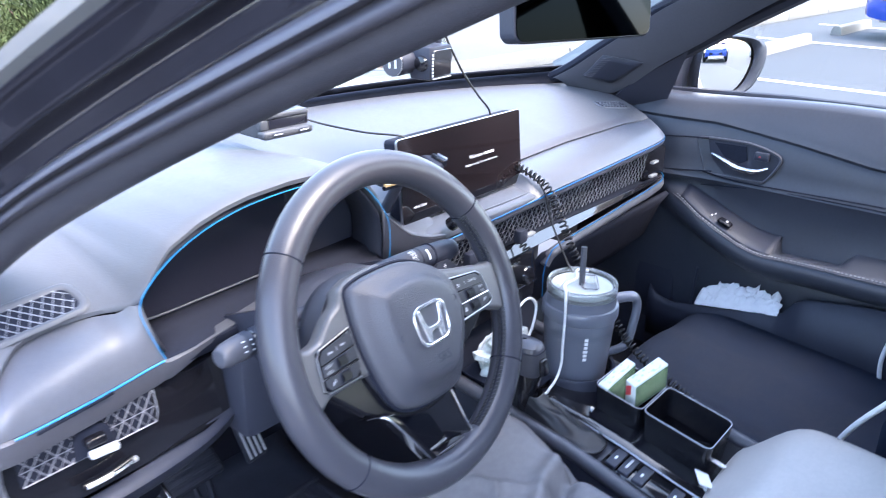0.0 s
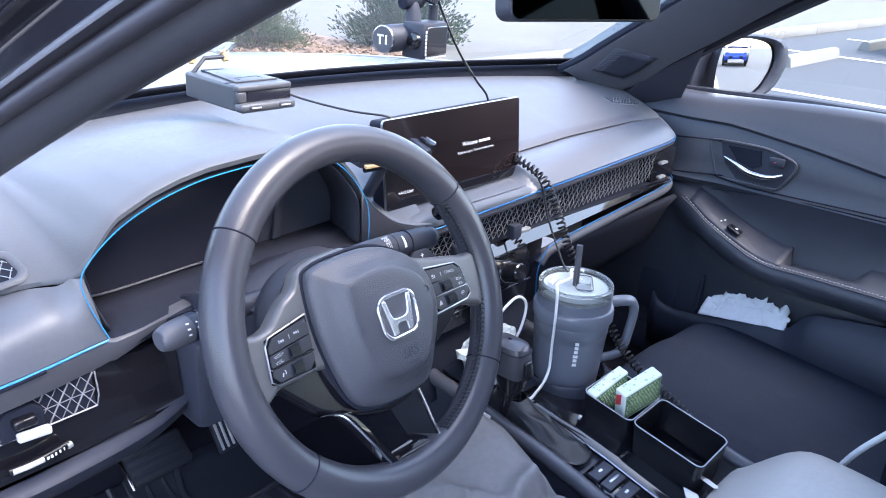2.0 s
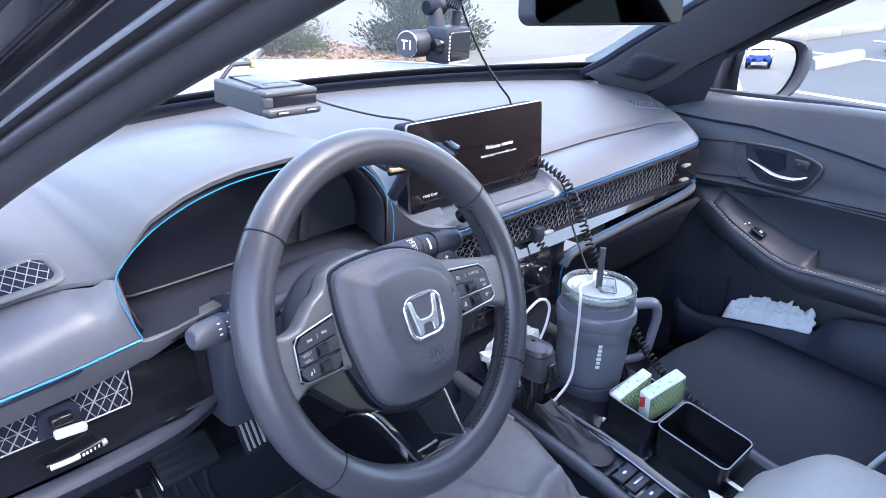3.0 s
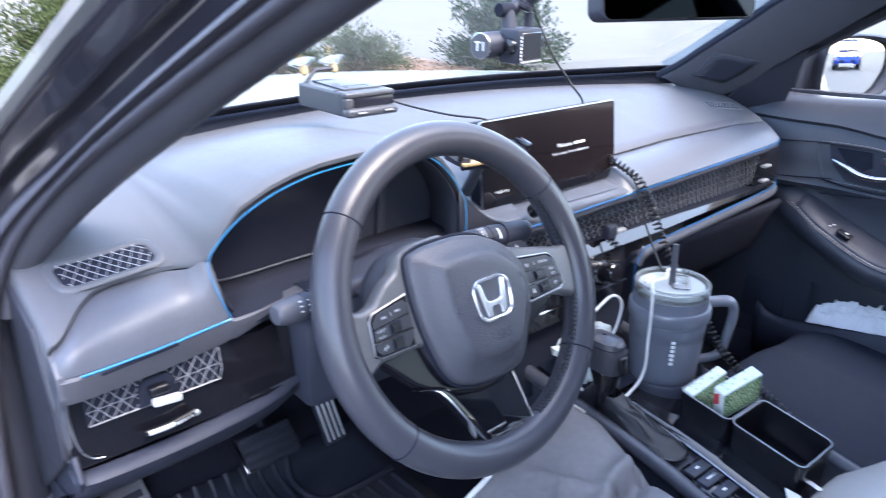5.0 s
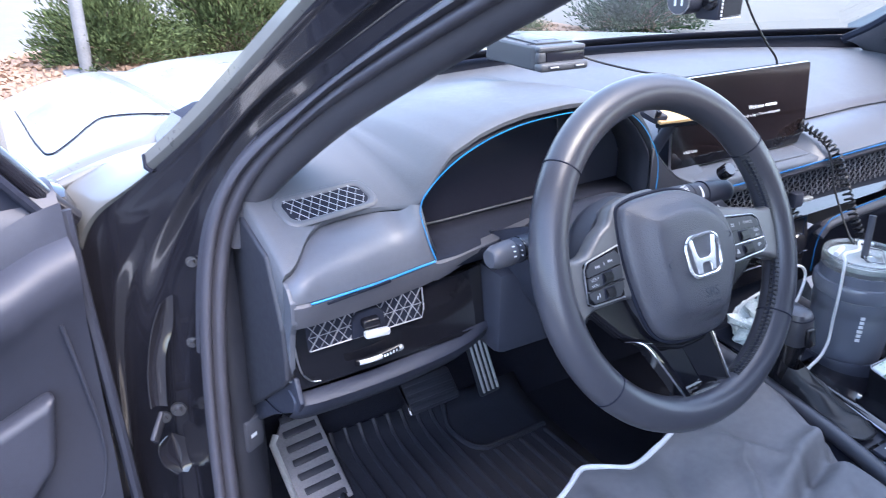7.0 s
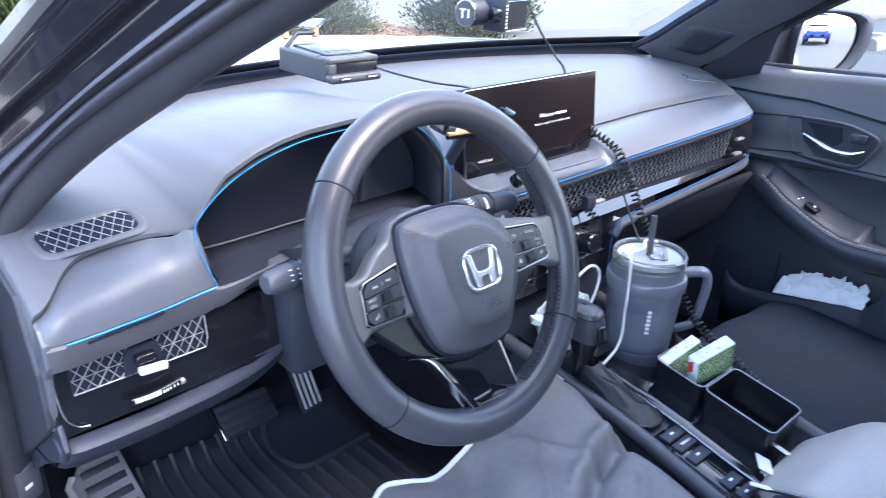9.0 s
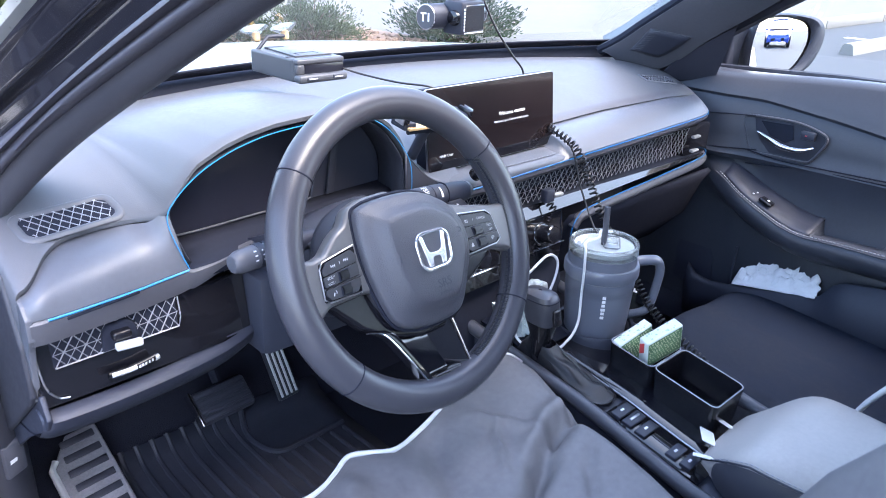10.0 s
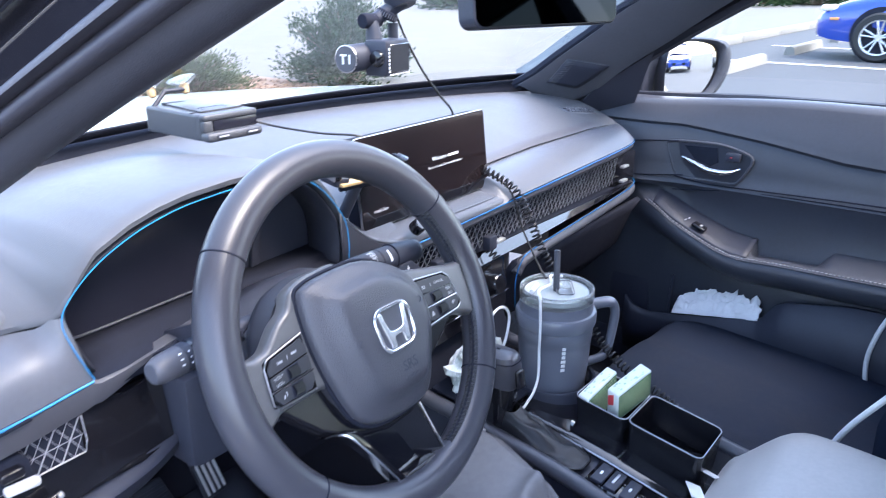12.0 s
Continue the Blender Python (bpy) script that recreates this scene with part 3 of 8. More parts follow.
SEAM = [(-0.935, 1.115), (-0.931, 0.924), (-0.9274, 0.762), (-0.9227, 0.658), (-0.919, 0.612), (-0.913, 0.595), (-0.9057, 0.594), (-0.8844, 0.6186), (-0.860, 0.661), (-0.8397, 0.692), (-0.824, 0.690), (-0.796, 0.660), (-0.770, 0.629), (-0.752, 0.611)]
line = []
for x, y, _ in spl([(a, b, 0) for a, b in SEAM], 6):
    at = WING.ray_cast(Vector((x, y, 1.3)), Vector((0, 0, -1)))[0]
    if at:
        line.append(at + Vector((0, 0, 0.0008)))
part("panel_gap", tube(line, 0.0015, 6), RECESS, car, "dark gap between bonnet and wing")
part("cowl_end", prism([(-0.752, 0.611, 0.919), (-0.772, 0.561, 0.919), (-0.787, 0.526, 0.918), (-0.7987, 0.492, 0.917), (-0.8026, 0.462, 0.917), (-0.792, 0.470, 0.918), (-0.7788, 0.4975, 0.919), (-0.760, 0.537, 0.920), (-0.748, 0.568, 0.920)], (0, 0, 0.007), 0.002), GREYPL, car, "grey plastic scuttle end")
part("cowl_gap", prism([(-0.752, 0.612, 0.919), (-0.747, 0.566, 0.919), (-0.690, 0.690, 0.915), (-0.700, 0.704, 0.912)], (0, 0, 0.005), 0.001), RECESS, car)

# ---------------------------------------------------------------- dashboard
dash = thing("dashboard", "dark grey soft-touch dashboard with black vents and blue accent line", "dashboard", (XC, 0.3, 0.6))
ARC = [(-0.583, 0.833), (-0.596, 0.868), (-0.602, 0.898), (-0.588, 0.919), (-0.561, 0.940), (-0.527, 0.956), (-0.497, 0.965), (-0.465, 0.971), (-0.410, 0.975), (-0.355, 0.974), (-0.323, 0.967), (-0.296, 0.950), (-0.273, 0.924), (-0.259, 0.900), (-0.255, 0.872), (-0.257, 0.842)]
ARC_TOP = ARC[2:14]


EDGE = spl([(-0.775, 0.148, 0.862), (-0.760, 0.149, 0.8645), (-0.748, 0.153, 0.8685), (-0.735, 0.166, 0.876), (-0.722, 0.183, 0.8825), (-0.702, 0.202, 0.8870), (-0.680, 0.209, 0.8890), (-0.652, 0.211, 0.8905), (-0.625, 0.204, 0.8925), (-0.602, 0.178, 0.8990)], 8)


def rear_z(x):
    if x < -0.602:
        return lerp([p.x for p in EDGE], [p.z for p in EDGE], x)
    if x < -0.259:
        return lerp([p[0] for p in ARC_TOP], [p[1] for p in ARC_TOP], x) + 0.0125 * smooth(-0.604, -0.560, x)
    return lerp([-0.259, -0.235, -0.205, -0.15, 0.1, 0.3, 0.55, 0.66], [0.909, 0.893, 0.886, 0.885, 0.885, 0.892, 0.890, 0.879], x)


def rear_y(x):
    if x < -0.602:
        return lerp([p.x for p in EDGE], [p.y for p in EDGE], x)
    return lerp([-0.602, -0.59, -0.28, -0.25, -0.21, -0.18, 0.66], [0.178, 0.166, 0.164, 0.172, 0.225, 0.245, 0.25], x)


def pad_z(x, s):
    """Height of the dash top, s from the windscreen (0) to the driver's edge (1)."""
    z0 = 0.940 - 0.012 * ((x - XC) / 0.7) ** 2
    zr = rear_z(x)
    w = s * s * (3 - 2 * s) if zr > 0.92 else s ** 1.6
    return z0 + (zr - z0) * w + 0.010 * math.sin(math.pi * s) * (1 if zr < 0.92 else 0.6)


rows = []
for i in range(241):
    x = -0.757 + (0.665 + 0.757) * i / 240
    yf, yr = base_y(x) - 0.012, rear_y(x)
    r = [(x, yf + 0.004, 0.925)]
    r += [(x, yf + (yr - yf) * k / 20, pad_z(x, k / 20)) for k in range(20)]
    zr = pad_z(x, 1)
    r += [(x, yr + 0.004, zr - 0.0005), (x, yr, zr - 0.003), (x, yr + 0.001, zr - 0.008), (x, yr + 0.008, zr - 0.011), (x, yr + 0.05, zr - 0.012)]
    rows.append(r)
rows.insert(0, [(p[0] - 0.0035, p[1] - 0.001, p[2] - 0.004) for p in rows[0]])
rows.insert(0, [(p[0] - 0.0005, p[1] + 0.004, p[2] - 0.045) for p in rows[0]])
part("top_pad", grid(rows), PAD, dash, "grained grey vinyl dash top with a raised cowl over the dials", angle=55)

# left shoulder panel with its accent line
LBLUE = spl([(-0.757, 0.134, 0.836), (-0.735, 0.132, 0.8365), (-0.68, 0.143, 0.834), (-0.645, 0.152, 0.832), (-0.61, 0.160, 0.832), (-0.5845, 0.1635, 0.833)], 6)
rows = []
for i, p in enumerate(LBLUE):
    t = i / (len(LBLUE) - 1)
    top = Vector((p.x - 0.012 * t, rear_y(p.x) + 0.006, min(rear_z(p.x) - 0.010, 0.897)))
    bulge = Vector((0, -0.016, 0.012))
    rows.append([top.lerp(p, k / 8) + bulge * math.sin(math.pi * k / 8) * ((0.3 + 0.7 * math.sin(math.pi * t)) if t < 0.5 else (0.05 + 0.95 * math.sin(math.pi * t))) for k in range(9)] + [p + Vector((0, 0.02, -0.004))])
part("shoulder_panel", grid(rows), TIER, dash, "smooth grey vinyl shoulder panel")
part("line_notch", rbox((-0.685, 0.1402, 0.8300), (0.078, 0.0030, 0.0032), 0.0008, 2, Matrix.Rotation(radians(10.5), 3, "Z")), RECESS, dash, "dark slot under the accent line")
part("accent_line", tube([p + Vector((0, -0.002, -0.001)) for p in LBLUE[5:]], 0.0012, 6), BLUE, dash, "lit blue accent line")
LIPL = LBLUE + spl([(-0.578, 0.1640, 0.8305), (-0.555, 0.165, 0.8315), (-0.53, 0.167, 0.8345), (-0.50, 0.170, 0.8385), (-0.44, 0.176, 0.846)], 4)
rows = []
for p in LIPL:
    q = 1 - 0.45 * smooth(-0.60, -0.53, p.x)
    rows.append([p + Vector((0, 0.012, 0.0)), p + Vector((0, 0.001, -0.001)), p + Vector((0, -0.0015, -0.004 * q)), p + Vector((0, -0.001, -0.014 * q)), p + Vector((0, 0.003, -0.028 * q)), p + Vector((0, 0.030, -0.036 * q))])
part("panel_lip", grid(rows), GREYPL, dash)

# dials recess
outline = spl([(x, 0.172, z) for x, z in ARC], 4)
inner = [Vector((p.x * 0.985 - 0.42 * 0.015, 0.23, p.z * 0.985 + 0.895 * 0.015)) for p in outline]
part("dial_surround", grid([[p.lerp(Vector((-0.42, 0.172, 0.90)), 0.03), p.lerp(q, 0.5), q] for p, q in zip(outline, inner)]), BACKPLATE, dash, "dark grey recess wall round the dials", solid=0.002)
part("dial_floor", grid([[Vector((-0.583, 0.166, 0.830)).lerp(Vector((-0.257, 0.168, 0.840)), k / 6) + Vector((0, d, h)) for d, h in ((0.0, -0.014), (0.0, 0.0), (0.003, 0.003), (0.030, 0.007), (0.036, 0.012), (0.066, 0.017))] for k in range(7)]), RECESS, dash, "black stepped recess floor", solid=0.003)
part("dial_back", prism([q + Vector((0, 0.004, 0)) for q in inner[::2]], (0, 0.006, 0)), BACKPLATE, dash, "dark grey plate behind the dials")
DISP = spl([(-0.562, 0.2265, 0.849), (-0.47, 0.2265, 0.852), (-0.388, 0.2265, 0.856), (-0.377, 0.2265, 0.864), (-0.371, 0.2265, 0.905), (-0.372, 0.2265, 0.945), (-0.382, 0.2265, 0.954), (-0.45, 0.2265, 0.956), (-0.515, 0.2265, 0.946), (-0.557, 0.2265, 0.922), (-0.575, 0.2265, 0.892), (-0.572, 0.2265, 0.858)], 4, True)
part("dial_glass", prism(DISP, (0, 0.005, 0)), DIALS, dash, "dark unlit dial display")
part("dial_frame", tube([p + Vector((0, -0.001, 0)) for p in DISP], 0.0016, 6, True), PLASTIC, dash)
part("dial_rib", prism([(-0.338, 0.232, 0.958), (-0.326, 0.232, 0.956), (-0.340, 0.232, 0.856), (-0.352, 0.232, 0.855)], (0, -0.005, 0), 0.002), GREYPL2, dash, "upright rib beside the dial display")
part("accent_line", tube([p + Vector((0, -0.0095, 0.0)) for p in outline], 0.00058, 6), BLUE, dash, "lit blue accent line")

# left end of the dash
part("end_cover", prism([(-0.757, 0.186, 0.868), (-0.757, 0.156, 0.80), (-0.757, 0.152, 0.765), (-0.757, 0.154, 0.742), (-0.757, 0.168, 0.727), (-0.757, 0.284, 0.636), (-0.757, 0.39, 0.555), (-0.757, 0.46, 0.52), (-0.757, 0.46, 0.78), (-0.757, 0.46, 0.89), (-0.757, 0.26, 0.885)], (-0.008, 0, 0), 0.0035, 3), GREYPL2, dash, "dark grey plastic end cover")
part("side_fascia", prism([(-0.752, 0.150, 0.745), (-0.752, 0.136, 0.722), (-0.752, 0.146, 0.706), (-0.752, 0.24, 0.645), (-0.752, 0.378, 0.540), (-0.752, 0.46, 0.49), (-0.752, 0.46, 0.60), (-0.752, 0.30, 0.70)], (-0.006, 0, 0), 0.002, 2), PLASTIC, dash, "dark plastic strip under the end cover")
part("shoulder_end", prism([(-0.7605, a, b) for a, b in ((0.200, 0.871), (0.175, 0.866), (0.142, 0.850), (0.133, 0.838), (0.134, 0.815), (0.143, 0.800), (0.158, 0.735), (0.25, 0.735), (0.25, 0.872))], (0.007, 0, 0), 0.0015), TIER, dash)
part("end_body", rbox((-0.72, 0.42, 0.77), (0.07, 0.42, 0.20), 0.02), GREYPL, dash)
part("kick_panel", grid([[(-0.795, 0.300, z), (-0.775, 0.302, z), (-0.752, 0.325, z), (-0.738, 0.40, z), (-0.735, 0.52, z)] for z in (0.34, 0.45, 0.56, 0.66, 0.72, 0.80, 0.872)]), GREYPL2, dash, "dark grey plastic kick panel", solid=0.006)


def star_net(p00, p10, p01, p11, cols, r, rows=1, rails=True):
    """A wire net of crossed diagonals with thin uprights and rails between them."""
    p00, p10, p01, p11 = (Vector(p) for p in (p00, p10, p01, p11))

    def at(u, v):
        return (p00.lerp(p10, u)).lerp(p01.lerp(p11, u), v)
    gs = []
    for k in range(rows):
        v0, v1 = k / rows, (k + 1) / rows
        for i in range(cols):
            u0, um, u1 = i / cols, (i + 0.5) / cols, (i + 1) / cols
            if rows > 1:
                a, b = (v0, v1) if k % 2 == 0 else (v1, v0)
                gs += [tube([at(u0, a), at(um, b)], r, 4), tube([at(um, b), at(u1, a)], r, 4)]
            else:
                gs += [tube([at(u0, v0), at(u1, v1)], r, 4), tube([at(u1, v0), at(u0, v1)], r * 0.85, 4)]
                gs += [tube([at(a, b), at(c, d)], r * 0.5, 4) for a, b, c, d in ((u0, 0.5, um, 1), (um, 1, u1, 0.5), (u0, 0.5, um, 0), (um, 0, u1, 0.5))]
        if rails:
            gs.append(tube([at(0, v1 if rows > 1 else 0.5), at(1, v1 if rows > 1 else 0.5)], r * 0.6, 4))
    return join(*gs)


# left outlet: gloss fascia, wire grille, knob and slider
part("outlet_fascia", prism([(-0.757, 0.162, 0.806), (-0.60, 0.172, 0.808), (-0.55, 0.178, 0.80), (-0.505, 0.19, 0.80), (-0.505, 0.178, 0.725), (-0.55, 0.163, 0.728), (-0.62, 0.155, 0.728), (-0.757, 0.150, 0.728)], (0, 0.012, 0.002), 0.002), PIANO, dash, "gloss black outlet fascia")
part("outlet_well", prism([(-0.738, 0.1570, 0.766), (-0.604, 0.1600, 0.768), (-0.602, 0.1675, 0.803), (-0.738, 0.1612, 0.797)], (0, 0.010, 0), 0.001), RECESS, dash)
G4 = ((-0.737, 0.1545, 0.768), (-0.604, 0.1580, 0.770), (-0.737, 0.1585, 0.796), (-0.602, 0.1650, 0.803))
part("outlet_grille", star_net(*G4, 6, 0.00075), GRILLE, dash, "bright wire grille")
part("grille_frame", tube([G4[0], G4[1], Vector(G4[1]).lerp(Vector(G4[3]), 0.3) + Vector((0.003, 0, 0)), Vector(G4[3]) + Vector((0.002, 0, 0))], 0.0008, 6), BANDGRID, dash, "thin grille edge")
knob = part("outlet_knob", prism([(x, 0.160, z) for x, z in ((-0.690, 0.769), (-0.688, 0.792), (-0.682, 0.799), (-0.660, 0.800), (-0.652, 0.793), (-0.650, 0.772))], (0, -0.006, -0.001), 0.002, 3), RECESS, dash, "black outlet knob")
part("knob_blade", rbox((-0.670, 0.151, 0.7865), (0.020, 0.012, 0.010), 0.003, 3), BLACKGLOSS, knob)
part("knob_cap", rbox((-0.6650, 0.1455, 0.7745), (0.0285, 0.009, 0.0080), 0.0025, 3, Matrix.Rotation(radians(4), 3, "Y")), BARMETAL, knob, "silver finger tab")
SLOT = spl([(-0.6905, 0.1455, 0.7455), (-0.672, 0.1455, 0.7450), (-0.655, 0.1465, 0.7460), (-0.638, 0.1480, 0.7485)], 5)
sl = part("slider_slot", tube(SLOT, 0.0042, 10, squash=1.1), BLACKGLOSS, dash, "dark outlet slider slot")
part("slider", tube([p + Vector((0, -0.0028, 0.0006)) for p in SLOT[1:9]], 0.0028, 10), BARMETAL, sl, "silver outlet slider")
part("slider_marks", join(*[rbox(SLOT[9 + k] + Vector((0, -0.0040, 0.0004)), (0.0022 - 0.0003 * k, 0.001, 0.003), 0) for k in range(5)]), WHITEINK, sl)
part("slider_end", tube([SLOT[-2] + Vector((0, -0.003, 0)), SLOT[-1] + Vector((0.002, -0.002, 0))], 0.0032, 10), GALV, sl)
part("fascia_edge", tube(spl([(-0.7535, 0.1565, 0.800), (-0.7525, 0.1520, 0.770), (-0.7490, 0.1490, 0.750), (-0.7400, 0.1480, 0.738), (-0.7300, 0.1480, 0.735)], 4), 0.0010, 6), SATIN, dash)
LIP = spl([(-0.760, 0.150, 0.715), (-0.74, 0.138, 0.716), (-0.65, 0.138, 0.718), (-0.56, 0.150, 0.720), (-0.50, 0.175, 0.722), (-0.46, 0.20, 0.725)], 8)
part("lower_bolster", grid([[p + Vector((0, 0.016, 0.008)), p + Vector((0, 0.003, 0.006)), p + Vector((0, -0.001, 0.001)), p + Vector((0, 0.004, -0.012)), p + Vector((0, 0.022, -0.030)), p + Vector((0, 0.07, -0.050)), p + Vector((0, 0.14, -0.066))] for p in LIP]), PLASTIC, dash, "padded dark lower dash edge", angle=50)
part("knee_panel", grid([[(x, 0.215, 0.700), (x, 0.23, 0.685), (x, 0.32, 0.645), (x, 0.44, 0.61)] for x in (-0.757, -0.65, -0.55, -0.45, -0.35, -0.22, -0.16)]), RECESS, dash, solid=0.006)

# centre and passenger side
PBLUE = spl([(-0.255, 0.172, 0.832), (-0.10, 0.166, 0.838), (0.14, 0.165, 0.846), (0.43, 0.165, 0.856), (0.55, 0.166, 0.861), (0.60, 0.182, 0.864), (0.632, 0.222, 0.868)], 8)
rows = []
for p in PBLUE:
    if p.x < 0.09:
        continue
    top = Vector((min(p.x, 0.64), 0.258, rear_z(p.x) - 0.008))
    rows.append([top + Vector((0, 0.006, -0.004)), top] + [top.lerp(p, k / 8) + Vector((0, -0.006, 0.012)) * math.sin(math.pi * k / 8) for k in range(1, 9)] + [p + Vector((0, 0.002, -0.005)), p + Vector((0, 0.03, -0.008))])
part("passenger_panel", grid(rows), TIER, dash, "smooth grey vinyl passenger panel")
ends = []
for v in rows[0][1:10]:
    foot_z = lerp([0.166, 0.172, 0.19, 0.212, 0.24, 0.262], [0.838, 0.848, 0.852, 0.855, 0.862, 0.884], v.y)
    ends.append([v, v + Vector((-0.005, 0, -0.12 * (v.z - foot_z))), v + Vector((-0.011, 0, -0.62 * (v.z - foot_z))), Vector((v.x - 0.020, v.y, foot_z + 0.001)), Vector((v.x - 0.036, v.y, foot_z - 0.0005))])
part("panel_end", grid(ends), TIER, dash, "grey vinyl fillet at the panel's end", angle=70)
part("accent_line", tube([p + Vector((0, -0.001, -0.003)) for p in PBLUE[4:]], 0.0012, 6), DEEPBLUE, dash, "dark blue accent line")
rows = [[p + Vector((0, -0.001, -0.005)), p + Vector((0, 0.0, -0.012)), p + Vector((0, 0.012, -0.022)), p + Vector((0, 0.05, -0.026))] for p in PBLUE]
part("panel_lip", grid(rows), GREYPL, dash)
SHELF = [[(x, y, z - 0.010 * smooth(0.085, 0.135, x)) for y, z in ((0.262, 0.886), (0.240, 0.864), (0.212, 0.857), (0.190, 0.8535), (0.176, 0.8515), (0.170, 0.8485), (0.1675, 0.843), (0.168, 0.836))] for x in [-0.235 + 0.365 * k / 24 for k in range(25)]]
part("display_shelf", grid(SHELF), TIER, dash, "pale grey vinyl shelf below the display", angle=50)
part("shelf_step", tube(spl([(-0.10, 0.1765, 0.8525), (0.04, 0.1765, 0.8525), (0.088, 0.180, 0.8518), (0.106, 0.192, 0.8516), (0.112, 0.212, 0.853), (0.110, 0.235, 0.857)], 6), 0.0014, 6), TIER, dash)
# flank between the dials and the shelf: a slope above, a dark panel below a sweeping edge
SWEEP = spl([(-0.262, 0.168, 0.913), (-0.2535, 0.167, 0.902), (-0.2315, 0.1655, 0.880), (-0.206, 0.165, 0.8625), (-0.169, 0.1655, 0.8490), (-0.135, 0.1665, 0.8425)], 5)
part("dial_flank", grid([[Vector((p.x + 0.004, min(0.245, rear_y(p.x) + 0.012), rear_z(p.x) - 0.011)), Vector((p.x + 0.003, 0.205, max(p.z + 0.004, 0.862))), p + Vector((0.001, 0.010, 0.002)), p + Vector((0, 0.002, 0.0015)), p] for p in SWEEP]), TIER, dash, "grey vinyl slope beside the dials", angle=50)
part("flank_panel", grid([[p + Vector((0, 0.003, 0.0)), p + Vector((0, -0.001, -0.002)), Vector((p.x, p.y - 0.001, 0.5 * (p.z + 0.822))), Vector((p.x, 0.172, 0.822))] for p in SWEEP]), GREYPL2, dash, "dark grey flank panel", solid=0.003)
part("band_back", grid([[(x, 0.255, 0.845), (x, 0.255, 0.762), (x, 0.190, 0.758)] for x in (-0.30, 0.0, 0.3, 0.615)]), RECESS, dash, solid=0.01)
part("band_end", rbox((0.590, 0.206, 0.798), (0.100, 0.034, 0.066), 0.006), BLACKGLOSS, dash, "black outlet end")
part("band_grille", star_net((-0.24, 0.190, 0.768), (0.535, 0.190, 0.776), (-0.24, 0.183, 0.812), (0.535, 0.183, 0.832), 54, 0.00065, 4), BANDGRID, dash, "dark bright-edged wire grille")
part("gloss_strip", prism([(-0.24, 0.169, 0.748), (0.20, 0.171, 0.753), (0.60, 0.175, 0.767), (0.60, 0.176, 0.770), (0.35, 0.180, 0.769), (0.20, 0.183, 0.769), (-0.24, 0.184, 0.768)], (0, 0.010, -0.006), 0.0008), PIANO, dash, "gloss black strip")
PLIP = spl([(0.135, 0.170, 0.640), (0.128, 0.166, 0.690), (0.140, 0.164, 0.720), (0.18, 0.163, 0.735), (0.40, 0.165, 0.748), (0.58, 0.171, 0.758), (0.64, 0.20, 0.761)], 8)
part("glovebox_bolster", tube([p + Vector((0.004, 0.004, -0.006)) for p in PLIP[14:]], 0.009, 12), GREYPL, dash, "padded grey edge over the glovebox")
part("accent_line", tube([p + Vector((-0.004, -0.006, 0.010)) for p in PLIP], 0.0012, 6), DEEPBLUE, dash, "dark blue accent line")
part("glovebox", grid([[(x, 0.176, 0.730), (x, 0.195, 0.70), (x, 0.225, 0.62), (x, 0.30, 0.54), (x, 0.42, 0.50)] for x in (0.135, 0.16, 0.3, 0.45, 0.60, 0.635)]), RECESS, dash, "black glovebox lid", solid=0.01)
for kx, ky in ((0.060, 0.170), (-0.075, 0.168)):
    k2 = part("outlet_knob", rbox((kx, ky, 0.785), (0.022, 0.016, 0.024), 0.004), PLASTIC, dash)
    part("knob_cap", rbox((kx + 0.022, ky - 0.004, 0.783), (0.024, 0.010, 0.007), 0.003), GALV, k2, "chrome finger tab")
for kz in (0.812, 0.782):
    part("outlet_tab", rbox((0.556, 0.176, kz), (0.026, 0.010, 0.0055), 0.002), GALV, dash, "chrome outlet tab")
# climate panel
CLT = pose(0, 0.168, 0.69, -12, 0, 0)
part("climate_panel", moved(prism([(-0.20, 0, 0.055), (0.118, 0, 0.060), (0.118, 0, 0.02), (0.10, 0, -0.025), (-0.20, 0, -0.03)], (0, 0.03, 0), 0.003), CLT), PIANO, dash, "gloss black climate panel")
for kx in (-0.115, -0.03, 0.055):
    kn = part("climate_knob", moved(lathe([(0.0, 0.030), (0.014, 0.030), (0.016, 0.028), (0.0165, 0.002), (0.019, 0.0)], (0, 0, 0), 28), CLT @ pose(kx, 0, 0.026, 90, 0, 0)), PIANO, dash)
    part("knob_ring", moved(tube([(0.0185 * math.cos(a), 0.0185 * math.sin(a), 0.001) for a in [2 * math.pi * k / 24 for k in range(24)]], 0.0012, 6, True), CLT @ pose(kx, 0, 0.026, 90, 0, 0)), CHROME, kn)
part("climate_trim", moved(tube([(-0.2, -0.002, -0.004), (0.112, -0.002, 0.0)], 0.0012, 6), CLT), CHROME, dash)
part("climate_trim", moved(tube([(-0.2, -0.002, 0.052), (0.112, -0.002, 0.056)], 0.0012, 6), CLT), CHROME, dash)
part("stack_panel", prism([(-0.17, 0.185, 0.665), (0.125, 0.185, 0.665), (0.115, 0.15, 0.56), (-0.15, 0.15, 0.56)], (0, 0.06, 0), 0.005), RECESS, dash)


# small de-mister outlets in the dash top
def pad_at(x, y):
    yf, yr = base_y(x) - 0.012, rear_y(x)
    return pad_z(x, (yf - y) / (yf - yr))


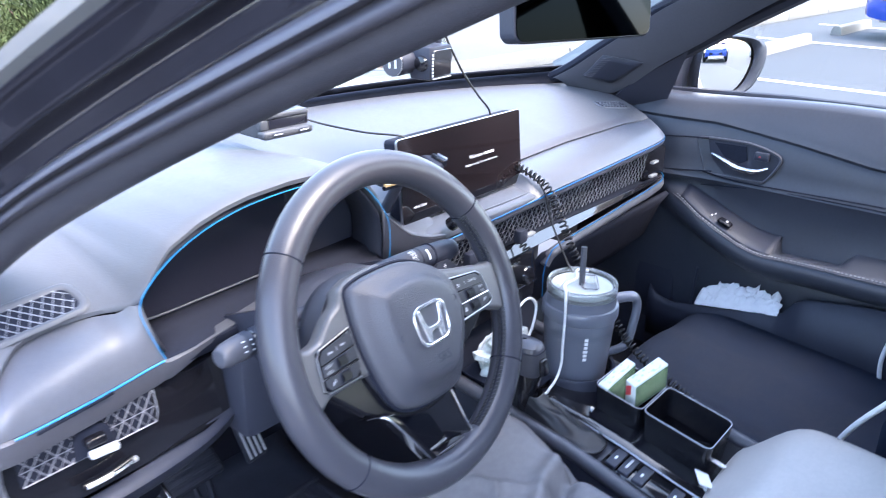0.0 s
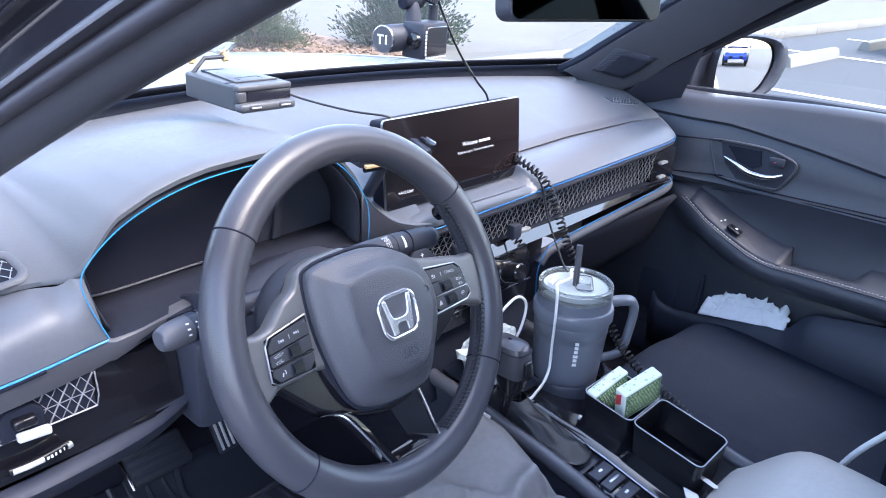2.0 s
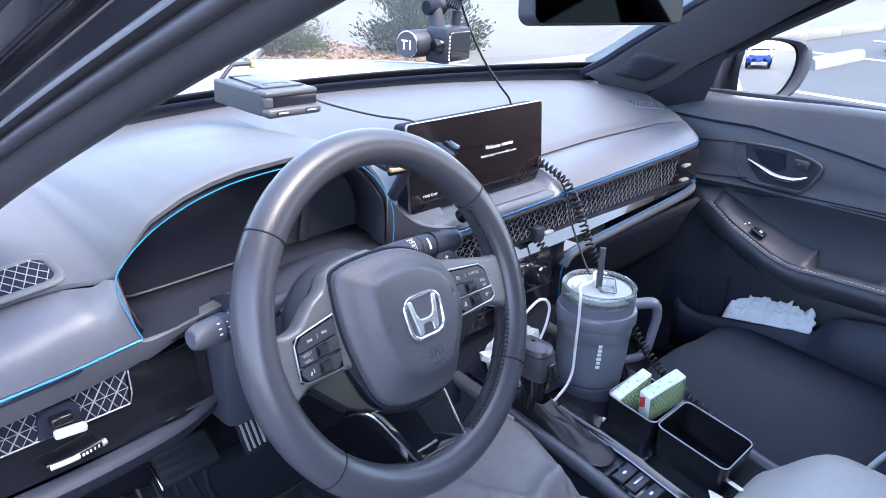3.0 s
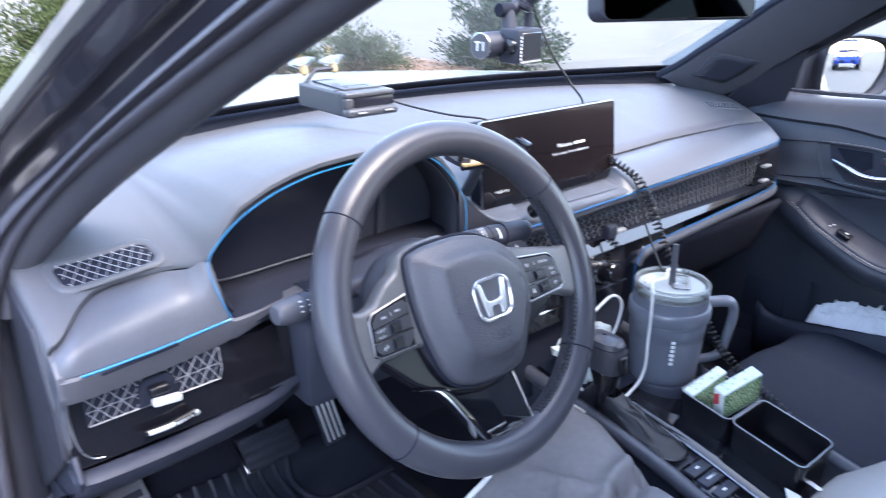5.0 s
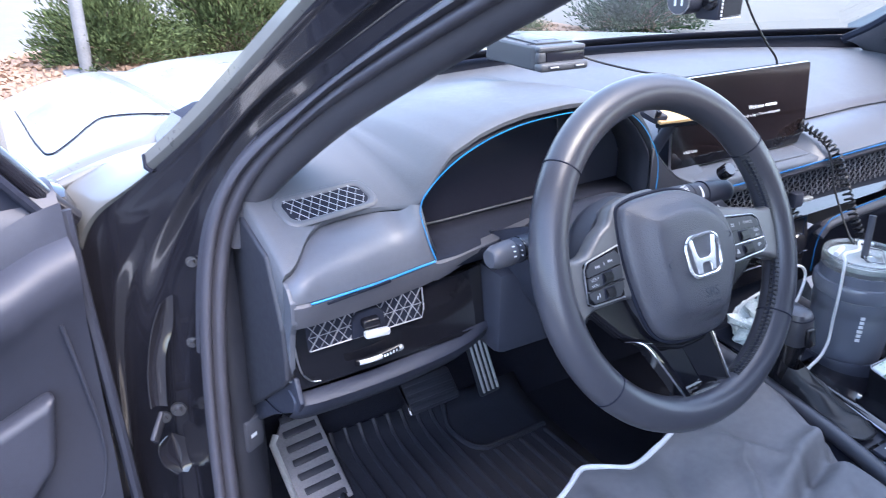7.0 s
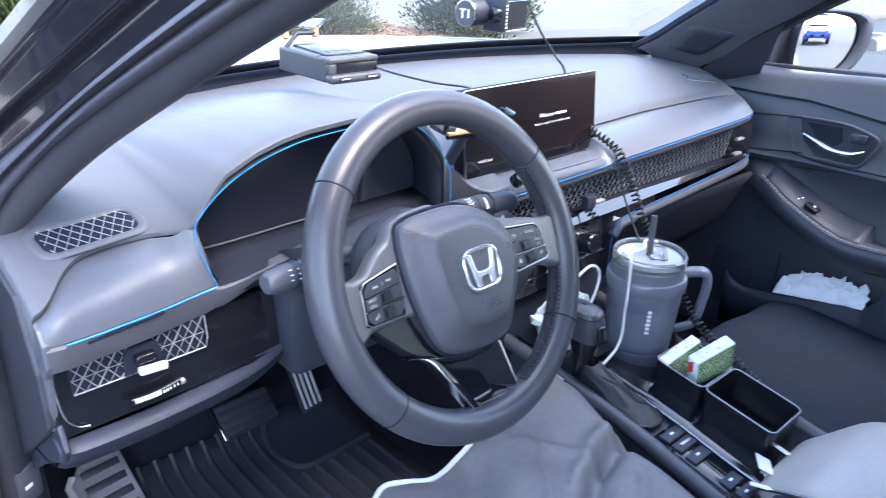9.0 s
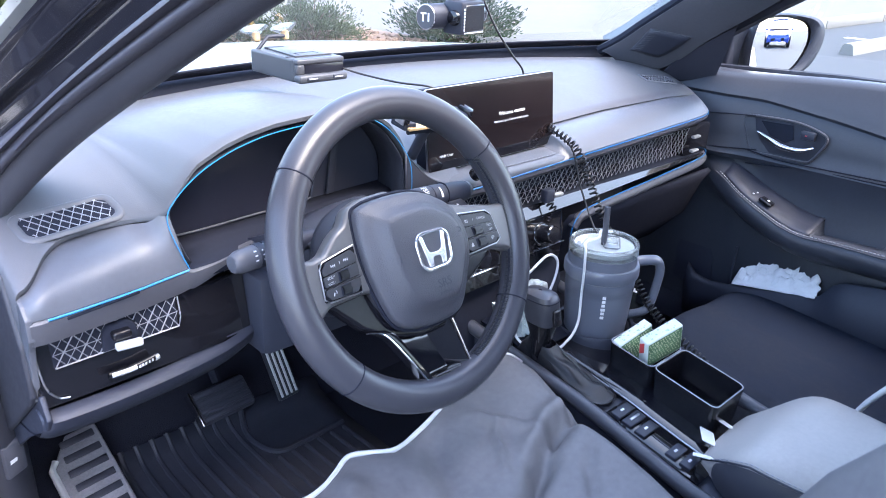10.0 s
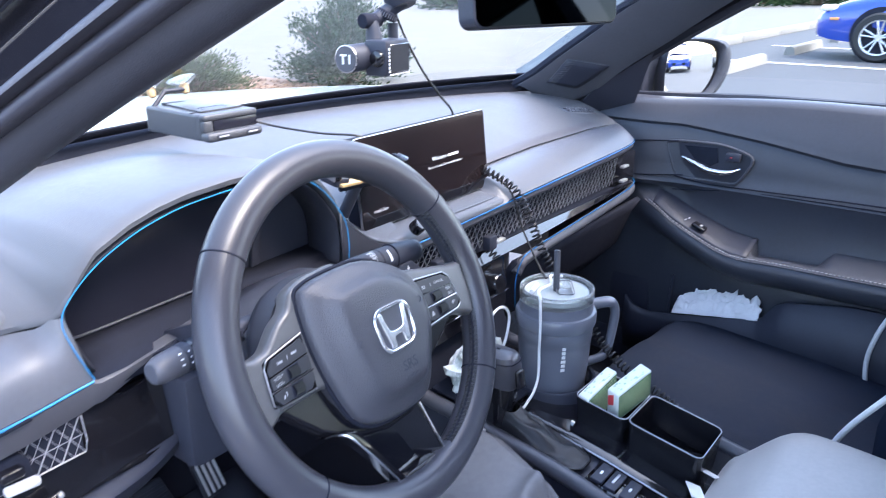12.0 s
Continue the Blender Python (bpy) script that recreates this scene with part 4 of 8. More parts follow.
def top_outlet(x, y, ang, w, d, wire):
    """An outlet that follows the dash top: a rounded frame, a dark well and a slanted net in it."""
    ca, sa = math.cos(radians(ang)), math.sin(radians(ang))

    def at(a, b, h):
        X, Y = x + a * ca - b * sa, y + a * sa + b * ca
        return Vector((X, Y, pad_at(X, Y) + h))
    rings = [(1.18, 1.45, -0.001), (1.16, 1.40, 0.0012), (1.12, 1.30, 0.0022), (1.04, 1.12, 0.0016), (1.0, 1.0, 0.0006), (0.985, 0.97, -0.0015)]
    ob = part("top_outlet", grid([[at(a * fa, b * fb, h) for a, b in rrect(w, d, d * 0.30, 8)] for fa, fb, h in rings], False, True), PAD, dash, "grey outlet frame", angle=60)
    part("outlet_well", grid([[at(w * (i / 12 - 0.5) * 0.99, d * (k / 4 - 0.5) * 0.98, 0.0004) for k in range(5)] for i in range(13)]), RECESS, ob)
    net = []
    for i in range(-3, 9):
        for lean in (2.2, -2.2):
            pts = []
            for k in range(9):
                u = (i + 0.5 + (lean * (k / 8) if lean > 0 else -lean * (1 - k / 8))) / 8.5
                if 0.02 < u < 0.98:
                    pts.append(at(w * (u - 0.5), d * (k / 8 - 0.5), 0.0012))
            if len(pts) > 1:
                net.append(tube(pts, 0.0005, 4))
    part("outlet_mesh", join(*net), wire, ob, "slanted net")


# darker grey strip laid over the pad's rear edge
part("pad_edge_strip", grid([[Vector((x, rear_y(x) + 0.014, pad_at(x, rear_y(x) + 0.014) + 0.0006)), Vector((x, rear_y(x) + 0.013, pad_at(x, rear_y(x) + 0.013) + 0.0014)), Vector((x, rear_y(x) + 0.002, rear_z(x) + 0.0012)), Vector((x, rear_y(x) - 0.003, rear_z(x) - 0.004))] for x in [0.10 + 0.0125 * k for k in range(40)]]), GREYPL, dash, "darker grey strip along the pad's edge")
top_outlet(-0.681, 0.228, 7, 0.094, 0.034, GRILLE)
top_outlet(0.600, 0.313, -12, 0.085, 0.024, BANDGRID)

# ---------------------------------------------------------------- steering wheel
RAKE = 24.0
MW = Matrix.Translation((-0.391, 0.001, 0.861)) @ Matrix.Rotation(radians(2.5), 4, "Z") @ Matrix.Scale(1.04, 4) @ Matrix(((1, 0, 0, 0), (0, math.sin(radians(RAKE)), -math.cos(radians(RAKE)), 0), (0, math.cos(radians(RAKE)), math.sin(radians(RAKE)), 0), (0, 0, 0, 1)))
wheel = thing("steering_wheel", "black leather steering wheel with airbag pad, buttons and gloss lower spoke", "steering wheel", (-0.392, 0.05, 0.80))


def wl(g):
    return moved(g, MW)


def rim_point(a, r=0.160):
    x, y = r * math.cos(a), r * math.sin(a)
    return Vector((x, y * (1.0 if y > 0 else 0.985), 0))


part("rim", wl(tube([rim_point(2 * math.pi * k / 96) for k in range(96)], 0.0178, 20, True)), LEATHER, wheel, "stitched black leather rim", sub=0)
for deg in (140, 33, -38, 220):
    a = radians(deg)
    c, ax = rim_point(a), Vector((-math.sin(a), math.cos(a), 0))
    o = Vector((math.cos(a), math.sin(a), 0))
    part("rim_seam", wl(tube([c + (o * math.cos(t) + Vector((0, 0, 1)) * math.sin(t)) * 0.01785 for t in [2 * math.pi * k / 28 for k in range(28)]], 0.0008, 6, True)), RECESS, wheel)
st = []
for k in range(-74, 33, 2):
    a, b = radians(k), radians(k + 1.3)
    o, q = Vector((math.cos(a), math.sin(a), 0)), Vector((math.cos(b), math.sin(b), 0))
    for z0, z1 in ((0.0015, 0.0105), (0.0105, 0.0015)):
        st.append(tube([rim_point(a) - o * 0.0182 * math.cos(z0 / 0.0178) + Vector((0, 0, z0)), rim_point((a + b) / 2) - o * 0.0186 * math.cos(0.006 / 0.0178) + Vector((0, 0, 0.006)), rim_point(b) - q * 0.0180 * math.cos(z1 / 0.0178) + Vector((0, 0, z1))], 0.0008, 4))
tagged(part("rim_stitching", wl(join(*st)), CORD, wheel, "black laced stitching"), kind="stuff")
part("rim_lacing_seam", wl(tube([rim_point(radians(k)) * (1 - 0.0172 / 0.160) + Vector((0, 0, 0.006)) for k in range(-74, 34, 3)], 0.0012, 5)), RECESS, wheel)
PADO = spl([(-0.0775, 0.050, 0), (-0.066, 0.0600, 0), (-0.035, 0.0628, 0), (0.0, 0.0612, 0), (0.028, 0.0515, 0), (0.054, 0.0325, 0), (0.0660, 0.006, 0), (0.0640, -0.022, 0), (0.048, -0.052, 0), (0.034, -0.073, 0), (0.018, -0.0815, 0), (-0.016, -0.0822, 0), (-0.046, -0.0765, 0), (-0.064, -0.062, 0), (-0.075, -0.028, 0), (-0.0800, 0.010, 0)], 6, True)
pc = Vector((-0.005, -0.006, 0))
rows = []
for f, h in ((1.0, -0.02), (1.0, 0.009), (0.994, 0.0135), (0.978, 0.0165), (0.95, 0.0185), (0.90, 0.0205), (0.84, 0.0228), (0.79, 0.0250), (0.745, 0.0285), (0.70, 0.0318), (0.665, 0.0338), (0.62, 0.0348), (0.54, 0.0354), (0.40, 0.0358), (0.2, 0.036), (0.02, 0.036)):
    rows.append([pc + (p - pc) * f + Vector((0.004 * (1 - f), 0.004 * (1 - f), h)) for p in PADO])
part("airbag_pad", wl(grid(rows, False, True)), AIRBAG, wheel, "grained black airbag pad", angle=60)
part("pad_seam", wl(tube([pc + (p - pc) * 1.012 + Vector((0, 0, 0.0075)) for p in PADO], 0.0022, 6, True)), RECESS, wheel)
EMB = Matrix.Translation((-0.0065, -0.0035, 0.0362))


def emb(pts, deep, bev=0.0):
    return wl(moved(prism([(a * (1 + 2.2 * b), b, 0) for a, b in pts], (0, 0, deep), bev, 3), EMB))


emblem = part("emblem_ring", wl(moved(tube([(a * (1 + 2.2 * b), b, 0.0016) for a, b in rrect(0.0440, 0.0385, 0.0115, 6)], 0.0019, 8, True), EMB)), EMBLEM, wheel, "chrome rounded emblem ring")
part("emblem_plate", emb(rrect(0.044, 0.0385, 0.0115, 5), 0.0008), AIRBAG, emblem)
HALF = [(0.0178, 0.0165), (0.0125, 0.0168), (0.0105, 0.0040), (0.0086, -0.0005), (0.0055, -0.0020), (0.0, -0.0022)]
LOWH = [(0.0, -0.0072), (0.0042, -0.0074), (0.0058, -0.0090), (0.0064, -0.0165), (0.0128, -0.0165)]
LETTER = HALF + [(-a, b) for a, b in HALF[-2::-1]] + [(-a, b) for a, b in LOWH[::-1]] + LOWH[1:]
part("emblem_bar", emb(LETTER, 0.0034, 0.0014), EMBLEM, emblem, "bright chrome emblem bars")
part("airbag_lettering", wl(join(text_geo("SRS", 0.013, pose(-0.002, -0.040, 0.0358, -2)), text_geo("AIRBAG", 0.0055, pose(-0.002, -0.050, 0.0352, -6)))), PLASTIC, wheel)
for a, b, w in ((-0.047, -0.004, 8), (0.036, 0.008, -8)):
    part("horn_mark", wl(tube([(a + 0.004 * math.cos(q), b + 0.003 * math.sin(q), 0.0352) for q in [math.pi * (k / 5 - 0.5 + (1 if w > 0 else 0)) for k in range(6)]], 0.0005, 5)), PLASTIC, wheel)
part("hub_body", wl(moved(lathe([(0.02, -0.055), (0.052, -0.055), (0.062, -0.046), (0.065, -0.032), (0.060, -0.018), (0.045, -0.012), (0.02, -0.012)], n=44), pose(-0.042, 0.004, 0))), GREYPL2, wheel, "dark rounded hub cover")
part("lower_cover", wl(prism([(-0.130, -0.024, -0.014), (-0.092, -0.0225, -0.014), (-0.081, -0.018, -0.014), (-0.070, -0.045, -0.014), (0.050, -0.045, -0.014), (0.064, -0.022, -0.014), (0.118, -0.028, -0.014), (0.100, -0.040, -0.014), (0.060, -0.060, -0.014), (0.042, -0.084, -0.014), (0.022, -0.093, -0.014), (-0.020, -0.0935, -0.014), (-0.066, -0.0795, -0.014), (-0.094, -0.062, -0.014)], (0, 0, 0.0150), 0.005, 3)), BLACKGLOSS, wheel, "dark plastic cover under the pad")
# side spokes, with a switch panel in each: keys lie on a four-cornered face
PANELS = {-1: ((-0.1320, -0.0200), (-0.0890, -0.0205), (-0.0860, 0.0225), (-0.1285, 0.0155)), 1: ((0.1205, -0.0225), (0.0640, -0.0240), (0.0575, 0.0205), (0.1125, 0.0140))}


def roller(c, wide):
    """A ribbed thumb roller lying along x."""
    n, e = 20, Vector((wide / 2, 0, 0))
    ribs = []
    for k in range(n):
        o = c + Vector((0, 0.0042 * math.cos(2 * math.pi * k / n), 0.0042 * math.sin(2 * math.pi * k / n)))
        ribs.append(tube([o - e, o + e], 0.0006, 4))
    return join(tube([c - e, c + e], 0.0041, 16), *ribs)


for sx in (-1, 1):
    qa, qb, qc, qd = (Vector((*q, 0)) for q in PANELS[sx])

    def face(u, v, h=0.0):
        """A point of the switch panel: u from the rim to the pad, v from below upward."""
        return qa.lerp(qb, u).lerp(qd.lerp(qc, u), v) + Vector((0, 0, 0.0105 + h))

    def key(u0, u1, v0, v1, h, cut=()):
        """A key with its corners cut where named."""
        out = []
        for n, (u, v, du, dv) in enumerate(((u0, v0, 1, 1), (u1, v0, -1, 1), (u1, v1, -1, -1), (u0, v1, 1, -1))):
            c = 0.16 if n in cut else 0.03
            a, b = (face(u, v + dv * c, 0), face(u + du * c * 0.8, v, 0))
            out += [a, b] if n % 2 == 0 else [b, a]
        return prism(out, (0, 0, h), 0.0007, 2)

    top = [(-0.150, 0.026), (-0.134, 0.0215), (-0.120, 0.0240), (-0.102, 0.0400), (-0.088, 0.0470), (-0.079, 0.0610), (-0.060, 0.0670), (-0.02, 0.0680)] if sx < 0 else [(0.150, 0.020), (0.132, 0.0185), (0.110, 0.0240), (0.080, 0.0300), (0.060, 0.0350), (0.030, 0.0560), (0.0, 0.0650)]
    low = [(0.0, -0.02), (-0.060, -0.03), (-0.088, -0.0265), (-0.126, -0.0270), (-0.138, -0.034), (-0.150, -0.044)] if sx < 0 else [(0.0, -0.02), (0.060, -0.030), (0.112, -0.0300), (0.126, -0.034), (0.150, -0.046)]
    sp = part("spoke", wl(prism([(a, b, -0.012) for a, b in top + low], (0, 0, 0.0205), 0.0055, 4)), SPOKE, wheel, "satin grey side spoke", angle=60)
    pn = part("button_panel", wl(prism([face(-0.03, -0.03, -0.006), face(1.03, -0.03, -0.006), face(1.03, 1.03, -0.006), face(-0.03, 1.03, -0.006)], (0, 0, 0.0058), 0.0015)), BLACKGLOSS, wheel, "black switch panel")
    for u0, u1, v0, v1, c in ((0.0, 1.0, 0.675, 1.0, (2, 3)), (0.0, 1.0, 0.365, 0.655, ()), (0.0, 1.0, 0.0, 0.305, (0, 1))):
        part("button", wl(key(u0, u1, v0, v1, 0.0022, c)), KEYCAP, pn, "dark grey key", angle=30)
    part("panel_line", wl(tube([face(-0.02, 0.335, 0.0014), face(1.02, 0.335, 0.0014)], 0.0010, 6)), CHROME, pn, "thin bright line")
    part("panel_rim", wl(tube([face(1.0, -0.05, 0.0003), face(0.1, -0.05, 0.0003), face(-0.045, 0.06, 0.0003), face(-0.05, 0.9, 0.0003), face(0.06, 1.05, 0.0003), face(1.0, 1.06, 0.0003)], 0.0008, 6)), SATIN, pn)
    ur = 0.55 if sx < 0 else 0.52
    for v in (0.51, 0.155):
        part("roller_well", wl(prism([face(ur - 0.15, v - 0.13, 0.0016), face(ur + 0.15, v - 0.13, 0.0016), face(ur + 0.15, v + 0.13, 0.0016), face(ur - 0.15, v + 0.13, 0.0016)], (0, 0, 0.0009), 0.0002)), RECESS, pn)
        part("roller", wl(roller(face(ur, v, 0.0012), 0.0095 if sx < 0 else 0.012)), BLACKGLOSS, pn, "ribbed thumb roller")
    words = (("VOL+", 0.19, 0.575), ("VOL-", 0.19, 0.43)) if sx < 0 else (("CANCEL", 0.30, 0.84), ("RES+", 0.14, 0.575), ("SET-", 0.14, 0.43))
    part("lettering", wl(join(*[text_geo(w, 0.0040, Matrix.Translation(face(u, v, 0.0024)) @ pose(0, 0, 0, 0, 0, (9 if sx < 0 else -6))) for w, u, v in words])), INKGREY, pn)
    if sx < 0:
        marks = []
        for u, d in ((0.30, -1), (0.68, 1)):
            c = face(u, 0.84, 0.0022)
            marks += [prism([c + Vector((d * (o + e), h, 0)) for e, h in ((0, -0.0013), (0.0022, 0.0), (0, 0.0013))], (0, 0, 0.0003)) for o in (-0.0026, -0.0004)]
            marks.append(rbox(c + Vector((d * 0.0023, 0, 0.0002)), (0.0006, 0.0026, 0.0003), 0))
        c = face(0.22, 0.16, 0.0023)
        marks += [tube([c + Vector((-0.0016, -0.0024, 0)), c + Vector((-0.0004, 0.0006, 0))], 0.0006, 5), tube([c + Vector((0.0006 + 0.0016 * math.cos(q), 0.0006 + 0.0022 * math.sin(q), 0)) for q in (-0.9, -0.3, 0.3, 0.9)], 0.0004, 5)]
        marks.append(rbox(face(0.5, 0.84, 0.0023), (0.0004, 0.0036, 0.0003), 0))
    else:
        c, e, g = face(0.74, 0.82, 0.0023), face(0.80, 0.16, 0.0023), face(0.18, 0.16, 0.0023)
        marks = [rbox(c + Vector((-0.0012, 0.0008, 0)), (0.0024, 0.0018, 0.0003), 0.0001), rbox(c + Vector((0.0016, -0.0004, 0)), (0.0008, 0.0034, 0.0003), 0), rbox(c + Vector((-0.0010, -0.0014, 0)), (0.0030, 0.0007, 0.0003), 0), rbox(face(0.54, 0.83, 0.0023), (0.0004, 0.0036, 0.0003), 0),
                 prism([e + Vector(q) for q in ((-0.0028, -0.0022, 0), (0.0020, -0.0022, 0), (0.0008, 0.0022, 0), (-0.0008, 0.0022, 0))], (0, 0, 0.0003)),
                 tube([g + Vector((0.0022 * math.cos(q), 0.0018 * math.sin(q), 0)) for q in [2 * math.pi * k / 10 for k in range(8)]], 0.0004, 5), rbox(g, (0.0016, 0.0012, 0.0003), 0)]
    for mark in marks:
        part("symbol", wl(mark), INKGREY, pn)
paddle = part("shift_paddle", wl(prism([(0.076, 0.023, -0.03), (0.092, 0.036, -0.03), (0.112, 0.036, -0.03), (0.124, 0.023, -0.03), (0.122, 0.0, -0.03), (0.076, 0.0, -0.03)], (0, 0, 0.006), 0.002)), PLASTIC, wheel)
part("paddle_mark", wl(text_geo("+", 0.010, pose(0.102, 0.029, -0.0236))), WHITEINK, paddle)
# lower spoke: two chrome-edged arms round a glossy hollow, its right flank steep
VL = spl([(-0.093, -0.0655, 0.001), (-0.082, -0.0685, 0.003), (-0.069, -0.0780, 0.004), (-0.050, -0.1105, 0.005), (-0.033, -0.1415, 0.005), (-0.024, -0.1500, 0.004)], 5)
VR = spl([(0.020, -0.0760, 0.001), (0.0225, -0.0840, 0.003), (0.0250, -0.1000, 0.004), (0.0285, -0.1230, 0.005), (0.0325, -0.1440, 0.005), (0.0285, -0.1520, 0.004)], 5)
PROFILE = ((0.0, -0.014), (0.0, 0.0), (0.03, 0.0006), (0.13, 0.0), (0.15, -0.003), (0.16, -0.016), (0.20, -0.0185), (0.45, -0.020), (0.68, -0.0215), (0.70, -0.0205), (0.93, -0.0015), (0.96, 0.0), (1.0, 0.0), (1.0, -0.014))
low = part("lower_spoke", wl(grid([[a.lerp(c, f) + Vector((0, 0, h * (1.0 - 0.35 * k / 25) if h < -0.002 and 0 < f < 1 else h)) for f, h in PROFILE] for k, (a, c) in enumerate(zip(VL, VR))])), PIANO, wheel, "gloss black hollowed lower spoke", angle=30)
part("spoke_foot", wl(prism([(-0.031, -0.1445, -0.010), (-0.0235, -0.1510, -0.010), (0.0285, -0.1535, -0.010), (0.0330, -0.1465, -0.010), (0.022, -0.1385, -0.010), (-0.022, -0.1365, -0.010)], (0, 0, 0.015), 0.003, 3)), PIANO, low, "gloss black foot of the spoke")
for line in (VL, VR):
    part("spoke_trim", wl(tube([p + Vector((0, 0, 0.0008)) for p in line[6:]], 0.0011, 6)), CHROME, low, "thin chrome edge")
part("spoke_trim", wl(tube([p + Vector((0, 0, 0.0008)) for p in VL[:7]], 0.0007, 6)), CHROME, low)

# column with its stalks
column = thing("steering_column", "grey plastic steering column shroud with two control stalks", "steering column", (-0.392, 0.15, 0.70))
part("upper_shroud", grid([[(-0.392 + w * s * (1 if s < 0 else 0.55), y, z - 0.030 * s * s) for s in [q / 6 - 1 for q in range(13)]] for y, z, w in ((0.03, 0.902, 0.096), (0.05, 0.905, 0.100), (0.11, 0.893, 0.104), (0.165, 0.866, 0.092))]), SHROUD, column, "satin grey upper shroud", solid=0.006)
part("lower_shroud", grid([[(-0.392 + w * math.cos(a), y, zc + h * math.sin(a)) for a in [math.pi + math.pi * q / 14 for q in range(15)]] for y, zc, w, h in ((0.03, 0.89, 0.072, 0.10), (0.06, 0.885, 0.078, 0.13), (0.14, 0.86, 0.10, 0.14), (0.21, 0.83, 0.105, 0.12))]), PLASTIC, column, solid=0.006)
part("column_skirt", rbox((-0.43, 0.20, 0.745), (0.15, 0.10, 0.11), 0.012), PLASTIC, column)
stalk = part("light_stalk", tube([(-0.47, 0.075, 0.872), (-0.53, 0.068, 0.874), (-0.556, 0.064, 0.874)], [0.010, 0.0125, 0.0135], 16), PLASTIC, column, "black lighting stalk")
part("stalk_knob", tube([(-0.545, 0.0655, 0.874), (-0.560, 0.0635, 0.874), (-0.576, 0.061, 0.874), (-0.583, 0.0596, 0.874), (-0.5845, 0.0594, 0.874)], [0.0128, 0.0130, 0.0122, 0.0098, 0.0075], 32), GREYPL, stalk, "grey round stalk end")
part("stalk_ring", tube([(-0.5475, 0.0652, 0.874), (-0.5455, 0.0655, 0.874)], [0.01325, 0.01325], 28), PIANO, stalk)
part("stalk_marks", join(*[rbox((-0.560 + 0.008 * i, 0.0635 - 0.0011 * i - 0.0131 * math.cos(radians(5 + 22 * j)), 0.874 + 0.0131 * math.sin(radians(5 + 22 * j))), (0.0030 - 0.0018 * i, 0.0006, 0.0013), 0, 1, Matrix.Rotation(radians(-5 - 22 * j), 3, "X")) for i in range(2) for j in range(3)]), WHITEINK, stalk)
stalk = part("wiper_stalk", tube([(-0.385, 0.060, 0.892), (-0.345, 0.060, 0.891), (-0.310, 0.060, 0.8895), (-0.262, 0.060, 0.887), (-0.2555, 0.060, 0.8865)], [0.0122, 0.0140, 0.0146, 0.0134, 0.0118], 28), PLASTIC, column, "black wiper stalk")
part("stalk_tip", tube([(-0.2565, 0.060, 0.8866), (-0.252, 0.060, 0.8864), (-0.249, 0.060, 0.8862)], [0.0125, 0.0118, 0.0092], 24), GREYPL, stalk)
for x in (-0.318, -0.296):
    part("stalk_ring", tube([(x - 0.0006, 0.060, 0.8898), (x + 0.0006, 0.060, 0.8897)], [0.0148, 0.0148], 28), RECESS, stalk)
part("stalk_marks", join(*[text_geo(w, 0.0046, pose(-0.329, 0.060 - 0.0146 * math.sin(radians(a)), 0.8905 + 0.0146 * math.cos(radians(a)), a, 0, 0)) for w, a in (("MIST", 14), ("OFF", 30), ("INT", 46), ("LO", 62))], *[rbox((-0.307, 0.060 - 0.0146 * math.sin(radians(a)), 0.8896 + 0.0146 * math.cos(radians(a))), (0.0008 + a * 0.00003, 0.0034, 0.0008), 0, 1, Matrix.Rotation(radians(a), 3, "X")) for a in (34, 47, 60, 73)]), WHITEINK, stalk)

# ---------------------------------------------------------------- centre display
disp = thing("touchscreen", "wide dark touchscreen with a thin silver frame on the dashboard", "display", (-0.038, 0.215, 0.855))
DM = Matrix.Translation((-0.038, 0.214, 0.9215)) @ pose(0, 0, 0, 90 - 6, 0, 1.5)
part("casing", moved(prism([(a, b - 0.001, -0.026) for a, b in rrect(0.296, 0.120, 0.006)], (0, 0, 0.024), 0.002), DM), RECESS, disp, "black casing")
part("frame", moved(prism([(a, b - 0.001, -0.0035) for a, b in rrect(0.2995, 0.1238, 0.006)], (0, 0, 0.004), 0.0008), DM), SATIN, disp, "thin silver frame")
part("screen", moved(prism([(a, b - 0.001, 0) for a, b in rrect(0.2975, 0.122, 0.005)], (0, 0, 0.0014)), DM), LCD, disp, "dark glossy screen showing a log-in page")
part("display_foot", moved(rbox((0, -0.064, -0.014), (0.20, 0.012, 0.02), 0.003), DM), RECESS, disp)
for body, size, tx, ty in (("Welcome", 0.0088, 0.026, 0.0062), ("Ready to Log-in, Turn on vehicle power.", 0.0052, 0.0405, -0.0055), ("+Add User", 0.0066, -0.112, -0.0405)):
    part("screen_text", moved(text_geo(body, size, pose(tx, ty, 0.0018)), DM), GLOWINK, disp)
part("name_bar", moved(rbox((0.0600, 0.0060, 0.0018), (0.026, 0.0036, 0.0003), 0), DM), GLOWINK, disp)
part("bezel_strip", moved(prism([(-0.147, -0.0605, 0.0013), (0.147, -0.0605, 0.0013), (0.147, -0.0485, 0.0013), (-0.147, -0.0485, 0.0013)], (0, 0, 0.0006)), DM), PIANO, disp, "gloss strip below the picture")
part("volume_knob", moved(lathe([(0.0, 0.016), (0.0085, 0.016), (0.010, 0.014), (0.010, 0.0), (0.0, 0.0)], n=24), pose(-0.1300, 0.163, 0.858, 48, 0, 0)), PIANO, disp, "small gloss black volume knob")

# ---------------------------------------------------------------- seats
def wrinkle(p, amp):
    return amp * (noise.noise(Vector((p[0] * 9, p[1] * 9, p[2] * 9))) + 0.5 * noise.noise(Vector((p[0] * 22, p[1] * 14, 3.1))))


